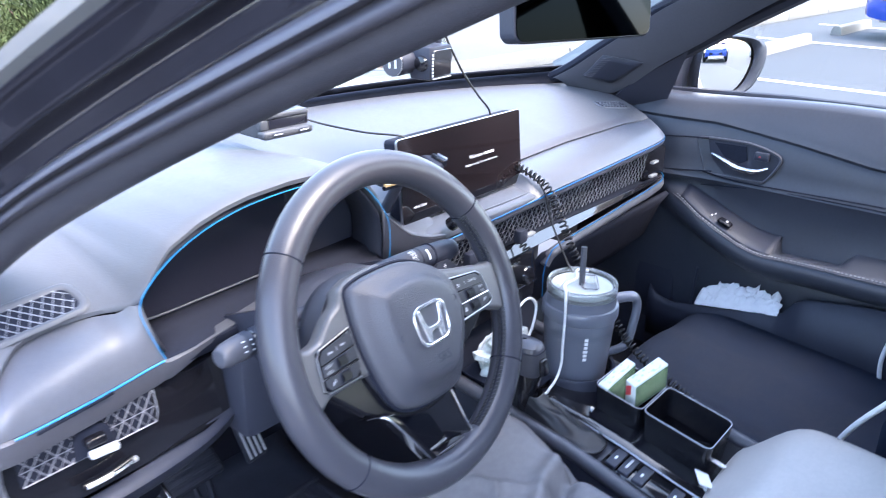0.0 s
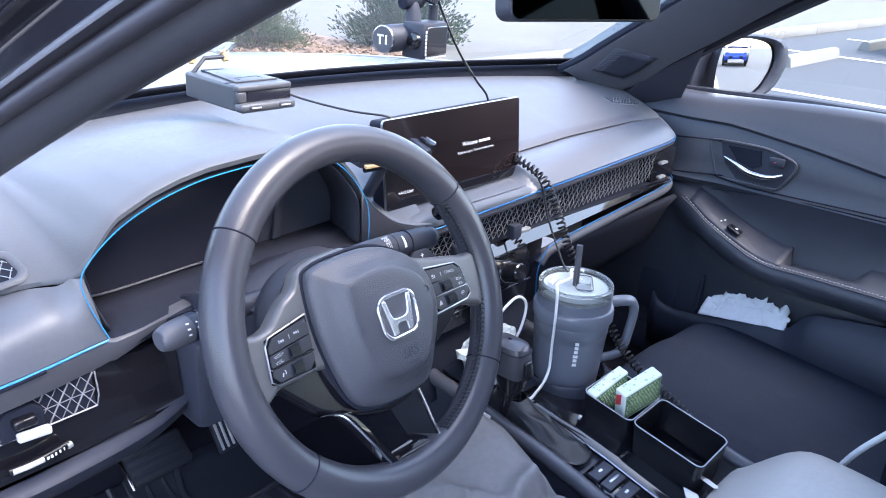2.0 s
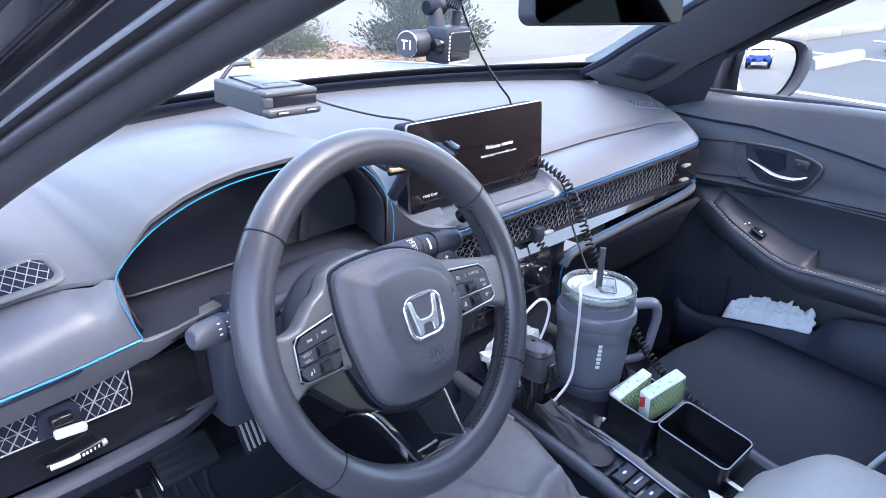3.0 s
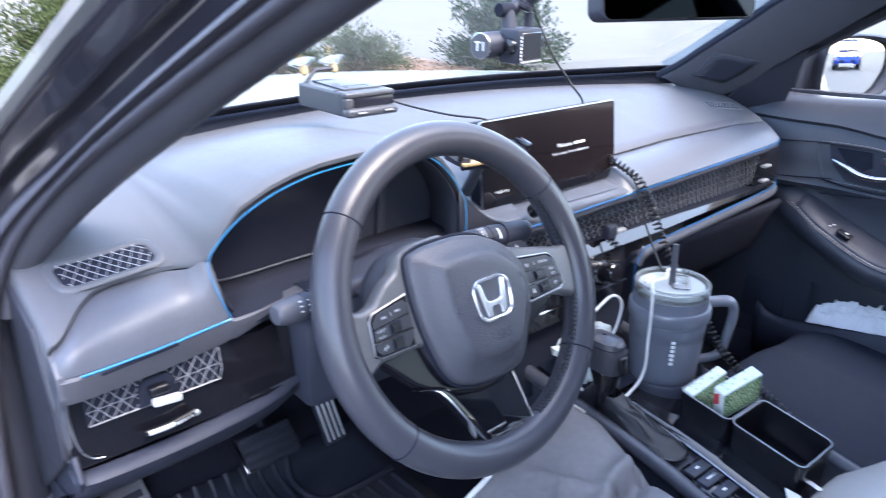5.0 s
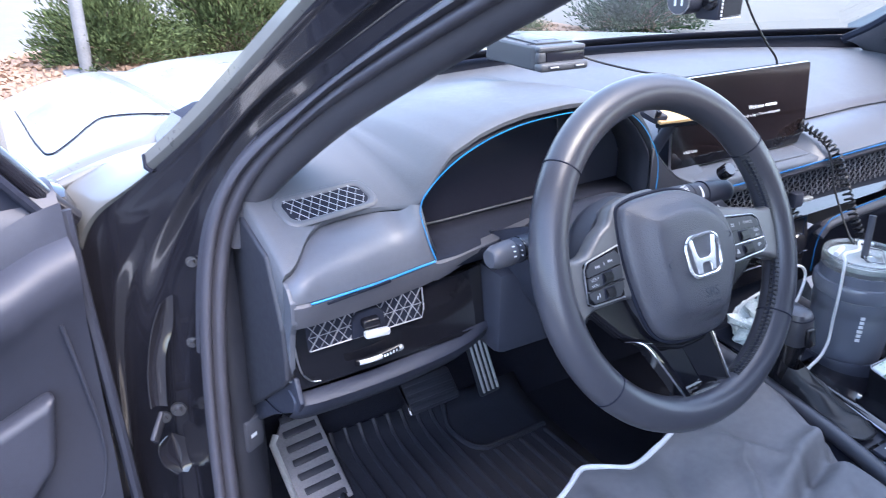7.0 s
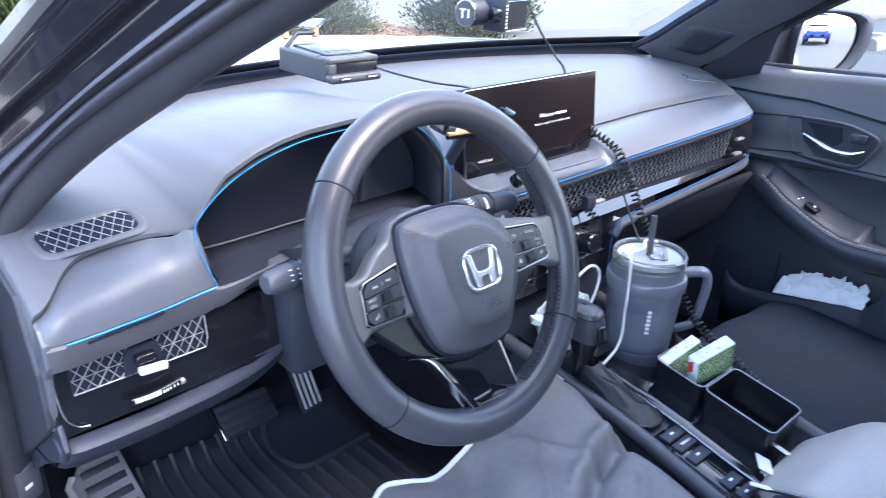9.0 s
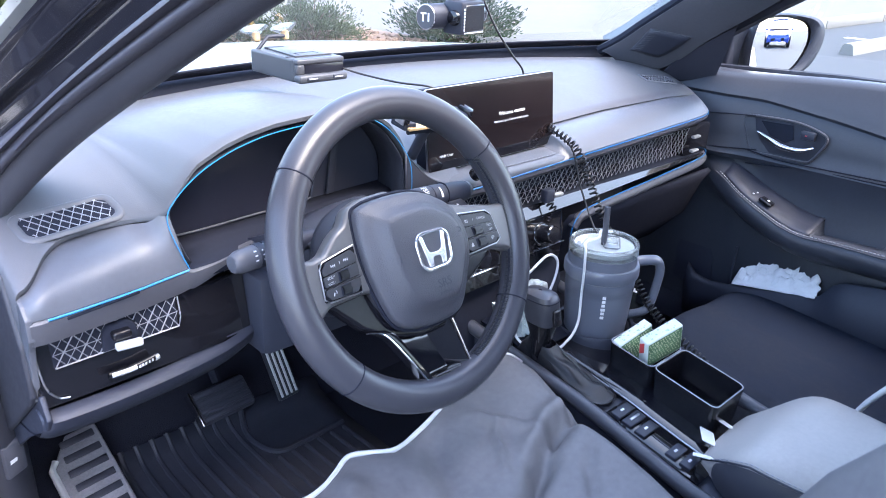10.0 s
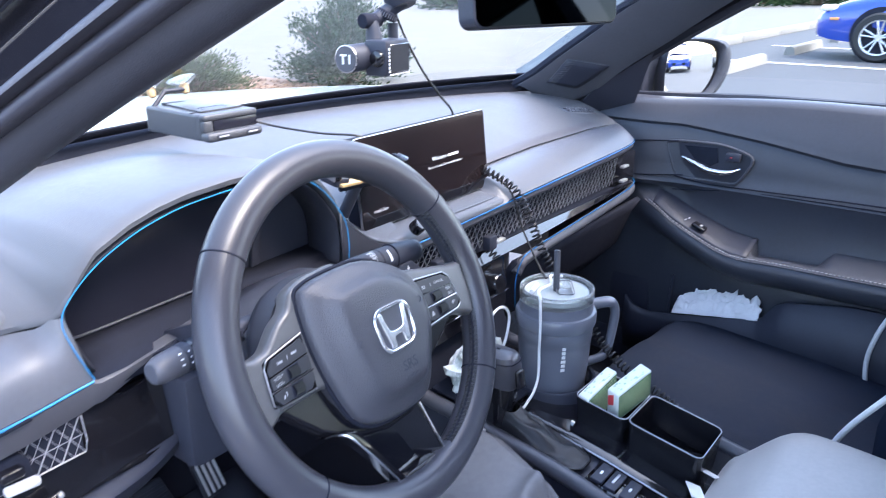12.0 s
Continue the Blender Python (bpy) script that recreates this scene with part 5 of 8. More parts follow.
def cushion(xl, xr, front, prof, crown, amp, folds=()):
    """A seat cushion: xl, xr, front are functions; prof gives (y behind the front edge, height)."""
    rows = []
    for d, z in prof:
        r = []
        for k in range(111):
            s = k / 110 * 2 - 1
            y0 = front(s)
            y = y0 - d
            a, b = xl(y), xr(y)
            x = (a + b) / 2 + s * (b - a) / 2
            e = abs(s)
            zz = z + crown * (smooth(0.45, 0.85, e) - 1.6 * smooth(0.86, 1.0, e) * (1 if z > 0.5 else 0.2)) + wrinkle((x, y, z), amp)
            if z > 0.5:
                for ax, ay, bx, by, h, wd in folds:
                    ux, uy = bx - ax, by - ay
                    ln = math.hypot(ux, uy)
                    t = ((x - ax) * ux + (y - ay) * uy) / ln / ln
                    d2 = ((x - ax) * uy - (y - ay) * ux) / ln + 0.006 * noise.noise(Vector((t * 4, h * 90, 0)))
                    if -0.15 < t < 1.15:
                        zz += 2.1 * h * math.exp(-(d2 / (0.62 * wd)) ** 2) * smooth(-0.15, 0.15, t) * (1 - smooth(0.7, 1.15, t))
            r.append((x, y + wrinkle((x, y + 3, z), amp * 0.6), zz))
        r = [(r[0][0] - 0.004, r[0][1], r[0][2] - 0.16 if r[0][2] > 0.46 else r[0][2] - 0.03)] + r + [(r[-1][0] + 0.004, r[-1][1], r[-1][2] - 0.16 if r[-1][2] > 0.46 else r[-1][2] - 0.03)]
        rows.append(r)
    return rows


seat = thing("driver_seat", "grey neoprene covered driver seat with white piping", "car seat", (-0.41, -0.2, 0.29))
DX_L = lambda y: -0.665
DX_R = lambda y: lerp([-0.45, -0.34, -0.10, 0.0, 0.07], [-0.21, -0.208, -0.178, -0.14, -0.125], y)
D_FRONT = lambda s: lerp([-1, -0.9, -0.6, -0.42, -0.27, -0.16, -0.07, 0.16, 0.44, 0.8, 1.0], [-0.005, -0.003, -0.007, 0.012, 0.034, 0.024, 0.006, 0.021, 0.048, 0.066, 0.055], s)
CUSH = [(0.0, 0.33), (-0.012, 0.45), (-0.012, 0.54), (-0.006, 0.578), (0.006, 0.595), (0.02, 0.603), (0.05, 0.606), (0.10, 0.603), (0.16, 0.598), (0.24, 0.592), (0.32, 0.585), (0.40, 0.575), (0.48, 0.565)]
FOLDS = [(-0.186, -0.102, -0.260, -0.118, -0.013, 0.018), (-0.236, -0.109, -0.33, -0.157, -0.013, 0.017), (-0.30, -0.138, -0.46, -0.229, -0.011, 0.016), (-0.19, -0.082, -0.31, -0.122, 0.009, 0.022), (-0.284, -0.046, -0.351, -0.128, 0.004, 0.008), (-0.233, -0.16, -0.316, -0.229, -0.005, 0.009), (-0.30, -0.02, -0.26, -0.10, 0.005, 0.010), (-0.36, -0.01, -0.44, -0.14, -0.006, 0.030), (-0.50, -0.02, -0.57, -0.15, 0.006, 0.03)]
drows = cushion(DX_L, DX_R, D_FRONT, [CUSH[0], CUSH[1], CUSH[2], CUSH[3], CUSH[4], CUSH[5]] + [(0.035 + 0.0085 * k, lerp([0.02, 0.05, 0.10, 0.16, 0.24, 0.32, 0.40, 0.48], [0.603, 0.606, 0.603, 0.598, 0.592, 0.585, 0.575, 0.565], 0.035 + 0.0085 * k)) for k in range(54)], 0.016, 0.006, FOLDS)
part("cushion_cover", grid(drows), NEOPRENE, seat, "creased grey neoprene seat cover", sub=1)
part("piping", tube(spl([Vector(p) + Vector((0, -0.004, 0.004)) for p in drows[4][1:-1:5]], 4), 0.0034, 8), PIPING, seat, "white piping along the front edge")
part("seat_base", rbox((-0.41, -0.22, 0.37), (0.44, 0.42, 0.14), 0.03), PLASTIC, seat)
brow = []
for d, z in ((-0.42, 0.54), (-0.425, 0.60), (-0.445, 0.67), (-0.525, 0.78), (-0.595, 0.86), (-0.67, 0.95), (-0.74, 1.03), (-0.78, 1.05)):
    r = []
    for k in range(25):
        s = k / 24 * 2 - 1
        e = abs(s)
        out = 0.075 * smooth(0.5, 0.88, e) * (1 if s > 0 else 0.3) * smooth(0.55, 0.70, z) * (1 - 0.6 * smooth(0.9, 1.05, z)) - 0.10 * smooth(0.9, 1.0, e)
        x = -0.43 + s * 0.235
        r.append((x, d + out + wrinkle((x, d, z), 0.005), z + wrinkle((x, z, d), 0.003)))
    brow.append([(r[0][0], r[0][1] - 0.08, r[0][2])] + r + [(r[-1][0], r[-1][1] - 0.08, r[-1][2])])
part("backrest_cover", grid(brow), NEOPRENE, seat, "grey neoprene backrest cover", sub=1)
part("backrest_shell", rbox((-0.43, -0.70, 0.79), (0.42, 0.08, 0.52), 0.03, 3, Matrix.Rotation(radians(38), 3, "X")), PLASTIC, seat)
COVER = grid(drows)
SEAT = BVHTree.FromPolygons([Vector(v)[:] for v in COVER[0]], COVER[1])


def on_cover(x, y, up=0.0012):
    return SEAT.ray_cast(Vector((x, y, 0.9)), Vector((0, 0, -1)))[0] + Vector((0, 0, up))


for k in range(11):
    x = -0.626 + 0.005 * k
    part("cover_mark", tube([on_cover(x, -0.079 + 0.0003 * k), on_cover(x + 0.0038, -0.079 + 0.0003 * k)], 0.0013, 6, squash=0.6), PIPING, seat)
part("cover_badge", grid([[on_cover(-0.598 + f * 0.0155 * math.copysign(abs(math.cos(a)) ** 0.8, math.cos(a)), -0.0845 + f * 0.0042 * math.sin(a), 0.0016) for a in [2 * math.pi * k / 24 for k in range(24)]] for f in (0.12, 0.5, 1.0)], False, True), PIPING, seat, "white oval print", solid=0.0006)

pseat = thing("passenger_seat", "black passenger seat cushion with grey backrest and white piping", "car seat", (0.43, -0.2, 0.29))
prows = cushion(lambda y: 0.205, lambda y: 0.645, lambda s: 0.105 - 0.05 * s * s, [(d, z - 0.145) for d, z in CUSH], 0.022, 0.004)
part("cushion_cover", grid(prows), CLOTH, pseat, "black fabric cushion cover", sub=1)
part("seat_base", rbox((0.42, -0.2, 0.35), (0.40, 0.42, 0.12), 0.03), PLASTIC, pseat)
brow = []
for d, z in ((-0.41, 0.44), (-0.42, 0.54), (-0.467, 0.63), (-0.52, 0.74), (-0.575, 0.86), (-0.63, 0.97), (-0.68, 1.05), (-0.71, 1.07)):
    r = []
    for k in range(25):
        s = k / 24 * 2 - 1
        e = abs(s)
        out = 0.085 * smooth(0.5, 0.9, e) * smooth(0.46, 0.62, z) * (1 - 0.6 * smooth(0.88, 1.03, z)) - 0.08 * smooth(0.92, 1.0, e)
        x = 0.425 + s * 0.235
        r.append((x, d + out, z))
    brow.append([(r[0][0], r[0][1] - 0.08, r[0][2])] + r + [(r[-1][0], r[-1][1] - 0.08, r[-1][2])])
part("backrest_cover", grid(brow), NEOPRENE, pseat, "grey neoprene backrest cover", sub=1)
part("backrest_side", grid([[Vector(r[0]) + Vector((-0.004, -0.03, 0)), Vector(r[0]) + Vector((-0.005, 0, 0)), Vector(r[1]) + Vector((-0.006, 0.002, 0)), Vector(r[2]) + Vector((-0.004, 0.006, 0.002)), Vector(r[3]) + Vector((0, 0.005, 0.002))] for r in brow]), CLOTH, pseat, "black stitched backrest side", sub=1)
tagged(part("side_stitching", join(*[tube([a, a.lerp(b, 0.6)], 0.0009, 4) for a, b in (lambda c: zip(c, c[1:]))(spl([Vector(r[1]) + Vector((-0.009, 0.001, 0)) for r in brow[1:]], 8))]), STITCH, pseat), kind="stuff")
for pts in ([(0.215, -0.322, 0.50), (0.212, -0.332, 0.54), (0.212, -0.350, 0.58), (0.212, -0.382, 0.632), (0.22, -0.44, 0.72), (0.225, -0.50, 0.84), (0.23, -0.56, 0.95)],
            [(0.63, -0.318, 0.44), (0.63, -0.312, 0.50), (0.628, -0.330, 0.58), (0.626, -0.375, 0.66), (0.62, -0.44, 0.76), (0.62, -0.52, 0.90)]):
    part("piping", tube(spl(pts, 5), 0.0045, 8), PIPING, pseat, "white piping")
part("backrest_shell", rbox((0.425, -0.70, 0.78), (0.42, 0.09, 0.52), 0.04, 3, Matrix.Rotation(radians(22), 3, "X")), PLASTIC, pseat)

# rear bench closes the cabin behind the front seats
bench = thing("bench", "plain black rear bench with upright backrest", "bench", (XC, -1.5, 0.3))
part("bench_cushion", rbox((XC, -1.35, 0.44), (1.3, 0.5, 0.22), 0.06, 3), CLOTH, bench)
part("bench_back", rbox((XC, -1.72, 0.76), (1.3, 0.16, 0.62), 0.06, 3, Matrix.Rotation(radians(20), 3, "X")), CLOTH, bench)

# ---------------------------------------------------------------- centre console
cons = thing("centre_console", "black centre console with gloss trim, switches and padded sides", "console", (0.0, -0.15, 0.29))


def cons_z(y):
    return lerp([-0.5, -0.25, -0.19, -0.09, 0.03, 0.15, 0.2], [0.52, 0.528, 0.538, 0.560, 0.578, 0.592, 0.60], y)


ys = [0.20, 0.15, 0.10, 0.05, 0.0, -0.05, -0.10, -0.15, -0.20, -0.25, -0.30, -0.40, -0.55, -0.75]
part("console_body", grid([[(-0.128, y, 0.30), (-0.122, y, cons_z(y) - 0.05), (-0.118, y, cons_z(y) - 0.012), (-0.105, y, cons_z(y) - 0.004), (0.105, y, cons_z(y) - 0.004), (0.118, y, cons_z(y) - 0.012), (0.125, y, cons_z(y) - 0.06), (0.13, y, 0.30)] for y in ys]), PLASTIC, cons)
for sx in (-1, 1):
    part("side_rail", tube([(sx * 0.117 - 0.012 * smooth(0.0, -0.4, y) * (sx < 0), y, cons_z(y) + 0.002) for y in ys[:12]], 0.011, 10), SHROUD, cons, "padded dark console rail")
part("gloss_deck", grid([[(x, y, cons_z(y) + 0.003) for x in (-0.052, -0.03, 0.10)] for y in ys[:11]]), PIANO, cons, "gloss black deck", solid=0.004)
part("deck_line", tube([(-0.053, y, cons_z(y) + 0.005) for y in ys[2:11]], 0.0013, 6), SATIN, cons)
part("switch_panel", grid([[(x, y, cons_z(y) + 0.004) for x in (-0.106, -0.056)] for y in (-0.098, -0.14, -0.18, -0.22, -0.25)]), PIANO, cons, solid=0.004)
for sy, sn in ((-0.112, 0), (-0.131, 1), (-0.153, 2), (-0.202, 3), (-0.224, 4)):
    sw = part("switch", rbox((-0.082, sy, cons_z(sy) + 0.007), (0.040 if sn < 3 else 0.034, 0.017, 0.006), 0.002, 2, Matrix.Rotation(radians(8), 3, "X")), PLASTIC, cons)
    if sn != 1:
        part("switch_mark", rbox((-0.084, sy, cons_z(sy) + 0.0105), (0.007, 0.0032, 0.0006), 0, 1, Matrix.Rotation(radians(8), 3, "X")), WHITEINK, sw)
    else:
        part("switch_bar", rbox((-0.080, sy, cons_z(sy) + 0.0108), (0.022, 0.004, 0.002), 0.001), SATIN, sw)
part("front_tray", prism([(-0.10, 0.05, 0.588), (0.0, 0.05, 0.588), (0.0, 0.16, 0.60), (-0.10, 0.16, 0.60)], (0, 0, 0.003)), RECESS, cons)
part("cup_well", lathe([(0.062, 0.0), (0.066, 0.0), (0.068, 0.036), (0.066, 0.040), (0.062, 0.038), (0.060, 0.0)], (0.062, 0.048, 0.555), 32), PLASTIC, cons)
arm = thing("storage_box", "grey padded storage box between the seats with stitched lid", "storage box", (0.02, -0.42, 0.53))
ar = []
for k in range(15):
    t = k / 14
    y = -0.228 - 0.37 * t
    w = 0.108 + 0.012 * math.sin(math.pi * min(1, t * 1.6 + 0.1)) - 0.03 * (1 - smooth(0, 0.18, t))
    top = 0.540 + 0.068 * smooth(-0.05, 0.22, t)
    ar.append([(0.018 - w, y, 0.53), (0.018 - w - 0.003, y, 0.53 + (top - 0.53) * 0.5), (0.018 - w + 0.008, y, top - 0.010), (0.018 - w * 0.75, y, top), (0.018, y, top + 0.005), (0.018 + w * 0.75, y, top), (0.018 + w - 0.008, y, top - 0.010), (0.018 + w + 0.003, y, 0.53 + (top - 0.53) * 0.5), (0.018 + w, y, 0.53)])
part("lid_pad", grid(ar), ARMREST, arm, "smooth grey vinyl pad", sub=1)
part("lid_side", grid([[Vector(r[0]) + Vector((-0.003, 0, -0.002)), Vector(r[1]) + Vector((-0.0035, 0, 0.0)), Vector(r[1]).lerp(Vector(r[2]), 0.7) + Vector((-0.005, 0, 0.001))] for r in ar[1:]]), LEATHER, arm, "dark padded side", sub=1)
tagged(part("lid_stitching", join(*[tube([q0, q0.lerp(q1, 0.6)], 0.0009, 4) for q0, q1 in (lambda c: zip(c, c[1:]))(spl([Vector(r[1]).lerp(Vector(r[2]), 0.86) + Vector((-0.0065, 0, 0.003)) for r in ar[1:]], 4))]), STITCH, arm), kind="stuff")
part("lid_seam", tube([Vector(r[1]).lerp(Vector(r[2]), 0.75) + Vector((-0.004, 0, 0)) + Vector((-0.002, 0, 0.002)) for r in ar], 0.0015, 6), PLASTIC, arm)
part("box_body", rbox((0.018, -0.42, 0.43), (0.2, 0.34, 0.22), 0.02), PLASTIC, arm)

# gear lever
lever = thing("gear_lever", "black gear lever with gloss neck and leather boot", "gear lever", (-0.08, 0.0, 0.57))
kr = []
for z, rx, ry, dy in ((0.616, 0.011, 0.013, 0.0), (0.632, 0.0145, 0.018, 0.0), (0.652, 0.018, 0.024, 0.002), (0.674, 0.0205, 0.029, 0.005), (0.690, 0.0205, 0.029, 0.008), (0.6975, 0.0185, 0.0265, 0.009), (0.701, 0.013, 0.020, 0.010), (0.702, 0.002, 0.003, 0.010)):
    kr.append([(-0.097 + rx * math.copysign(abs(math.cos(a)) ** 0.65, math.cos(a)), 0.036 + dy + ry * math.copysign(abs(math.sin(a)) ** 0.65, math.sin(a)), z) for a in [2 * math.pi * k / 28 for k in range(28)]])
part("knob", grid(kr[2:], False, True), LEATHER, lever, "black leather knob")
part("knob_front", grid(kr[:3], False, True), PIANO, lever, "gloss black lower knob")
part("knob_button", rbox((-0.097, 0.010, 0.668), (0.016, 0.008, 0.026), 0.003, 3, Matrix.Rotation(radians(-12), 3, "X")), BLACKGLOSS, lever, "gloss black release button")
part("knob_seam", tube([Vector(p) for p in kr[4]], 0.0009, 6, True), RECESS, lever)
part("neck", tube([(-0.092, 0.036, 0.578), (-0.095, 0.036, 0.63)], [0.019, 0.015], 18), PIANO, lever, "gloss black neck")
bt = []
for k in range(15):
    f = 1 - 0.80 * k / 14
    cx, cy = -0.080 - 0.012 * (1 - f) / 0.8, 0.002 + 0.034 * (1 - f) / 0.8
    ring = []
    for q in range(56):
        a = 2 * math.pi * q / 56
        ca, sa = math.cos(a), math.sin(a)
        x = cx + (0.010 + 0.022 * f) * math.copysign(abs(ca) ** 0.6, ca)
        y = cy + (0.004 + 0.086 * f) * math.copysign(abs(sa) ** 0.6, sa)
        lift = 0.036 * ((1 - f) / 0.8) ** 1.7
        pleat = 0.0028 * math.sin(5 * a + 0.5 * k) * smooth(0, 4, k) * (1 - smooth(12, 14, k)) + 0.0036 * math.sin(4.2 * math.pi * (1 - f) / 0.8 + 0.9 * sa) * smooth(0, 3, k) * (1 - smooth(11, 14, k)) * (0.4 + 0.6 * max(0, -sa))
        ring.append((x, y, cons_z(y) + 0.004 + lift + pleat + 0.0012 * noise.noise(Vector((x * 60, y * 60, k * 0.4)))))
    bt.append(ring)
part("boot", grid(bt, False, True), BOOT, lever, "creased black leather boot")
part("boot_seam", tube([Vector(r[46]) + Vector((-0.0005, 0, 0.0008)) for r in bt], 0.0009, 5), CORD, lever)
part("boot_frame", tube([Vector(p) + Vector((0, 0, 0.0005)) for p in bt[0]], 0.0016, 6, True), BLACKGLOSS, lever, "gloss black boot frame")

# ---------------------------------------------------------------- passenger door
def arm_z(y):
    """Height of the door armrest's edge."""
    return lerp([-0.9, -0.26, -0.13, -0.05, -0.012, 0.059, 0.12, 0.16, 0.20, 0.3], [0.660, 0.644, 0.642, 0.638, 0.645, 0.672, 0.700, 0.716, 0.725, 0.73], y)


def arm_out(y):
    """How far the armrest stands out of the door."""
    return lerp([-0.9, 0.0, 0.10, 0.17, 0.22, 0.3], [0.085, 0.085, 0.075, 0.045, 0.008, 0.0], y)


pdoor = thing("passenger_door", "black trimmed passenger door, closed, with chrome inner handle", "car door", (0.75, -0.3, 0.3))
rows = []
for y in sorted([0.42 - 1.32 * k / 35 for k in range(36)] + [-0.066, -0.074, -0.188, -0.204, -0.214], reverse=True):
    dip = smooth(-0.066, -0.074, y) * (1 - smooth(-0.188, -0.214, y))
    pull = -0.022 * smooth(0.08, 0.22, y)
    az, ap = arm_z(y), arm_out(y)
    fz = lerp([-0.9, -0.2, -0.05, 0.12, 0.3], [0.80, 0.842, 0.865, 0.884, 0.886], y)
    up = 0.018 * smooth(0.25, -0.15, y)
    rows.append([(0.815, y, 0.915 + up), (0.775, y, 0.928 + up), (0.752 + pull, y, 0.926 + up), (0.735 + pull, y, 0.915 + up), (0.722 + pull, y, fz + 0.012), (0.716 + pull, y, fz), (0.722 + pull, y, fz - 0.007), (0.716 + pull, y, fz - 0.016),
                 (0.712 + pull, y, 0.80), (0.708 + pull, y, 0.765), (0.701 + pull, y, 0.757), (0.706 + pull, y, 0.748), (0.712, y, az + 0.05), (0.706 - 0.008 * dip, y, az + 0.022 - 0.030 * dip), (0.708 - ap * 0.45, y, az + 0.014 - 0.020 * dip), (0.708 - ap * 0.8, y, az + 0.007), (0.708 - ap, y, az), (0.708 - ap - 0.008, y, az - 0.018), (0.708 - ap * 0.9, y, az - 0.045),
                 (0.69, y, az - 0.07), (0.685, y, 0.56), (0.70, y, 0.45), (0.71, y, 0.34)])
part("trim_panel", grid(rows), DOORSKIN, pdoor, "grained black door trim", angle=60)
part("outer_skin", grid([[(0.815, y, 0.915), (0.86, y, 0.90), (0.90, y, 0.7), (0.89, y, 0.5), (0.85, y, 0.3)] for y in (0.45, 0.0, -0.5, -0.9)]), WHITEPAINT, pdoor, "white outer skin", solid=0.01)
part("belt_strip", tube([(0.80, 0.27, 0.924), (0.80, 0.0, 0.938), (0.80, -0.9, 0.950)], 0.008, 8), PLASTIC, pdoor)
part("armrest_seam", tube([(0.708 - arm_out(y) - 0.001, y, arm_z(y) + 0.001) for y in [0.17 - 0.025 * k for k in range(43)]], 0.0012, 6), GREYPL, pdoor, "grey stitched seam")
HB = [(p.y, p.z) for p in spl([(0, 0.146, 0.834), (0, 0.138, 0.846), (0, 0.065, 0.850), (0, 0.021, 0.848), (0, -0.024, 0.836), (0, -0.034, 0.824), (0, -0.028, 0.806), (0, -0.012, 0.779), (0, 0.004, 0.770), (0, 0.062, 0.769), (0, 0.112, 0.769), (0, 0.126, 0.780), (0, 0.135, 0.802)], 3, True)]
for pts in ([(0.690, 0.235, 0.838), (0.692, 0.18, 0.844), (0.698, 0.120, 0.849)], [(0.686, 0.24, 0.762), (0.690, 0.18, 0.768), (0.700, 0.105, 0.776)], [(0.700, 0.124, 0.772), (0.703, 0.053, 0.764), (0.702, -0.046, 0.766), (0.702, -0.3, 0.772), (0.702, -0.8, 0.775)], [(0.700, 0.124, 0.742), (0.704, 0.05, 0.750), (0.7045, -0.02, 0.757), (0.7045, -0.21, 0.762), (0.7045, -0.8, 0.764)]):
    part("trim_groove", tube(spl(pts, 5), 0.0016, 6), RECESS, pdoor)
SE = spl([(0.708 - arm_out(y) + 0.004, y, arm_z(y) + 0.0045) for y in [0.16 - 0.03 * k for k in range(20)]], 4)
tagged(part("armrest_stitching", join(*[tube([a, a.lerp(b, 0.6)], 0.0008, 4) for a, b in zip(SE, SE[1:])]), STITCH, pdoor), kind="stuff")
bez = part("handle_bezel", tube([(0.706, a, b) for a, b in HB], 0.0028, 8, True), GREYPL, pdoor)
part("handle_cup", prism([(0.709, a, b) for a, b in HB], (0.006, 0, 0), 0), PLASTIC, bez)
part("inner_handle", tube(spl([(0.700, 0.110, 0.816), (0.696, 0.080, 0.806), (0.692, 0.048, 0.796), (0.692, 0.012, 0.796), (0.698, -0.014, 0.806)], 6), [0.003 + 0.004 * math.sin(math.pi * k / 24) for k in range(25)], 10), CHROME, bez, "chrome inner handle")
part("handle_hollow", prism([(0.708, a, b) for a, b in ((0.110, 0.840), (0.040, 0.842), (0.034, 0.812), (0.050, 0.802), (0.085, 0.812))], (-0.002, 0, 0), 0.0006), RECESS, bez)
lk = part("lock_switch", rbox((0.700, 0.003, 0.828), (0.010, 0.030, 0.018), 0.003), PLASTIC, bez)
part("lock_mark", rbox((0.6945, 0.006, 0.828), (0.001, 0.004, 0.0022), 0), CARTON_R, lk)
swp = part("window_switch_panel", grid([[(0.706, y, arm_z(y) + 0.018), (0.704, y, arm_z(y) + 0.0265), (0.698, y, arm_z(y) + 0.0265), (0.690, y, arm_z(y) + 0.021), (0.708 - arm_out(y) * 0.5, y, arm_z(y) + 0.0160), (0.708 - arm_out(y) * 0.85, y, arm_z(y) + 0.0085), (0.708 - arm_out(y) * 0.9, y, arm_z(y) + 0.004)] for y in [0.15 - 0.0136 * k for k in range(17)]]), PLASTIC, pdoor, "satin black switch panel", angle=50, solid=0.002)
part("window_switch", rbox((0.652, 0.040, 0.6835), (0.022, 0.030, 0.008), 0.003, 3, Matrix.Rotation(radians(22), 3, "X")), BLACKGLOSS, swp, "gloss black window switch")
for a, b, c in ((0.650, 0.070, 0.6945), (0.660, 0.066, 0.6955)):
    part("switch_mark", rbox((a, b, c), (0.004, 0.003, 0.0016), 0), WHITEINK, swp)
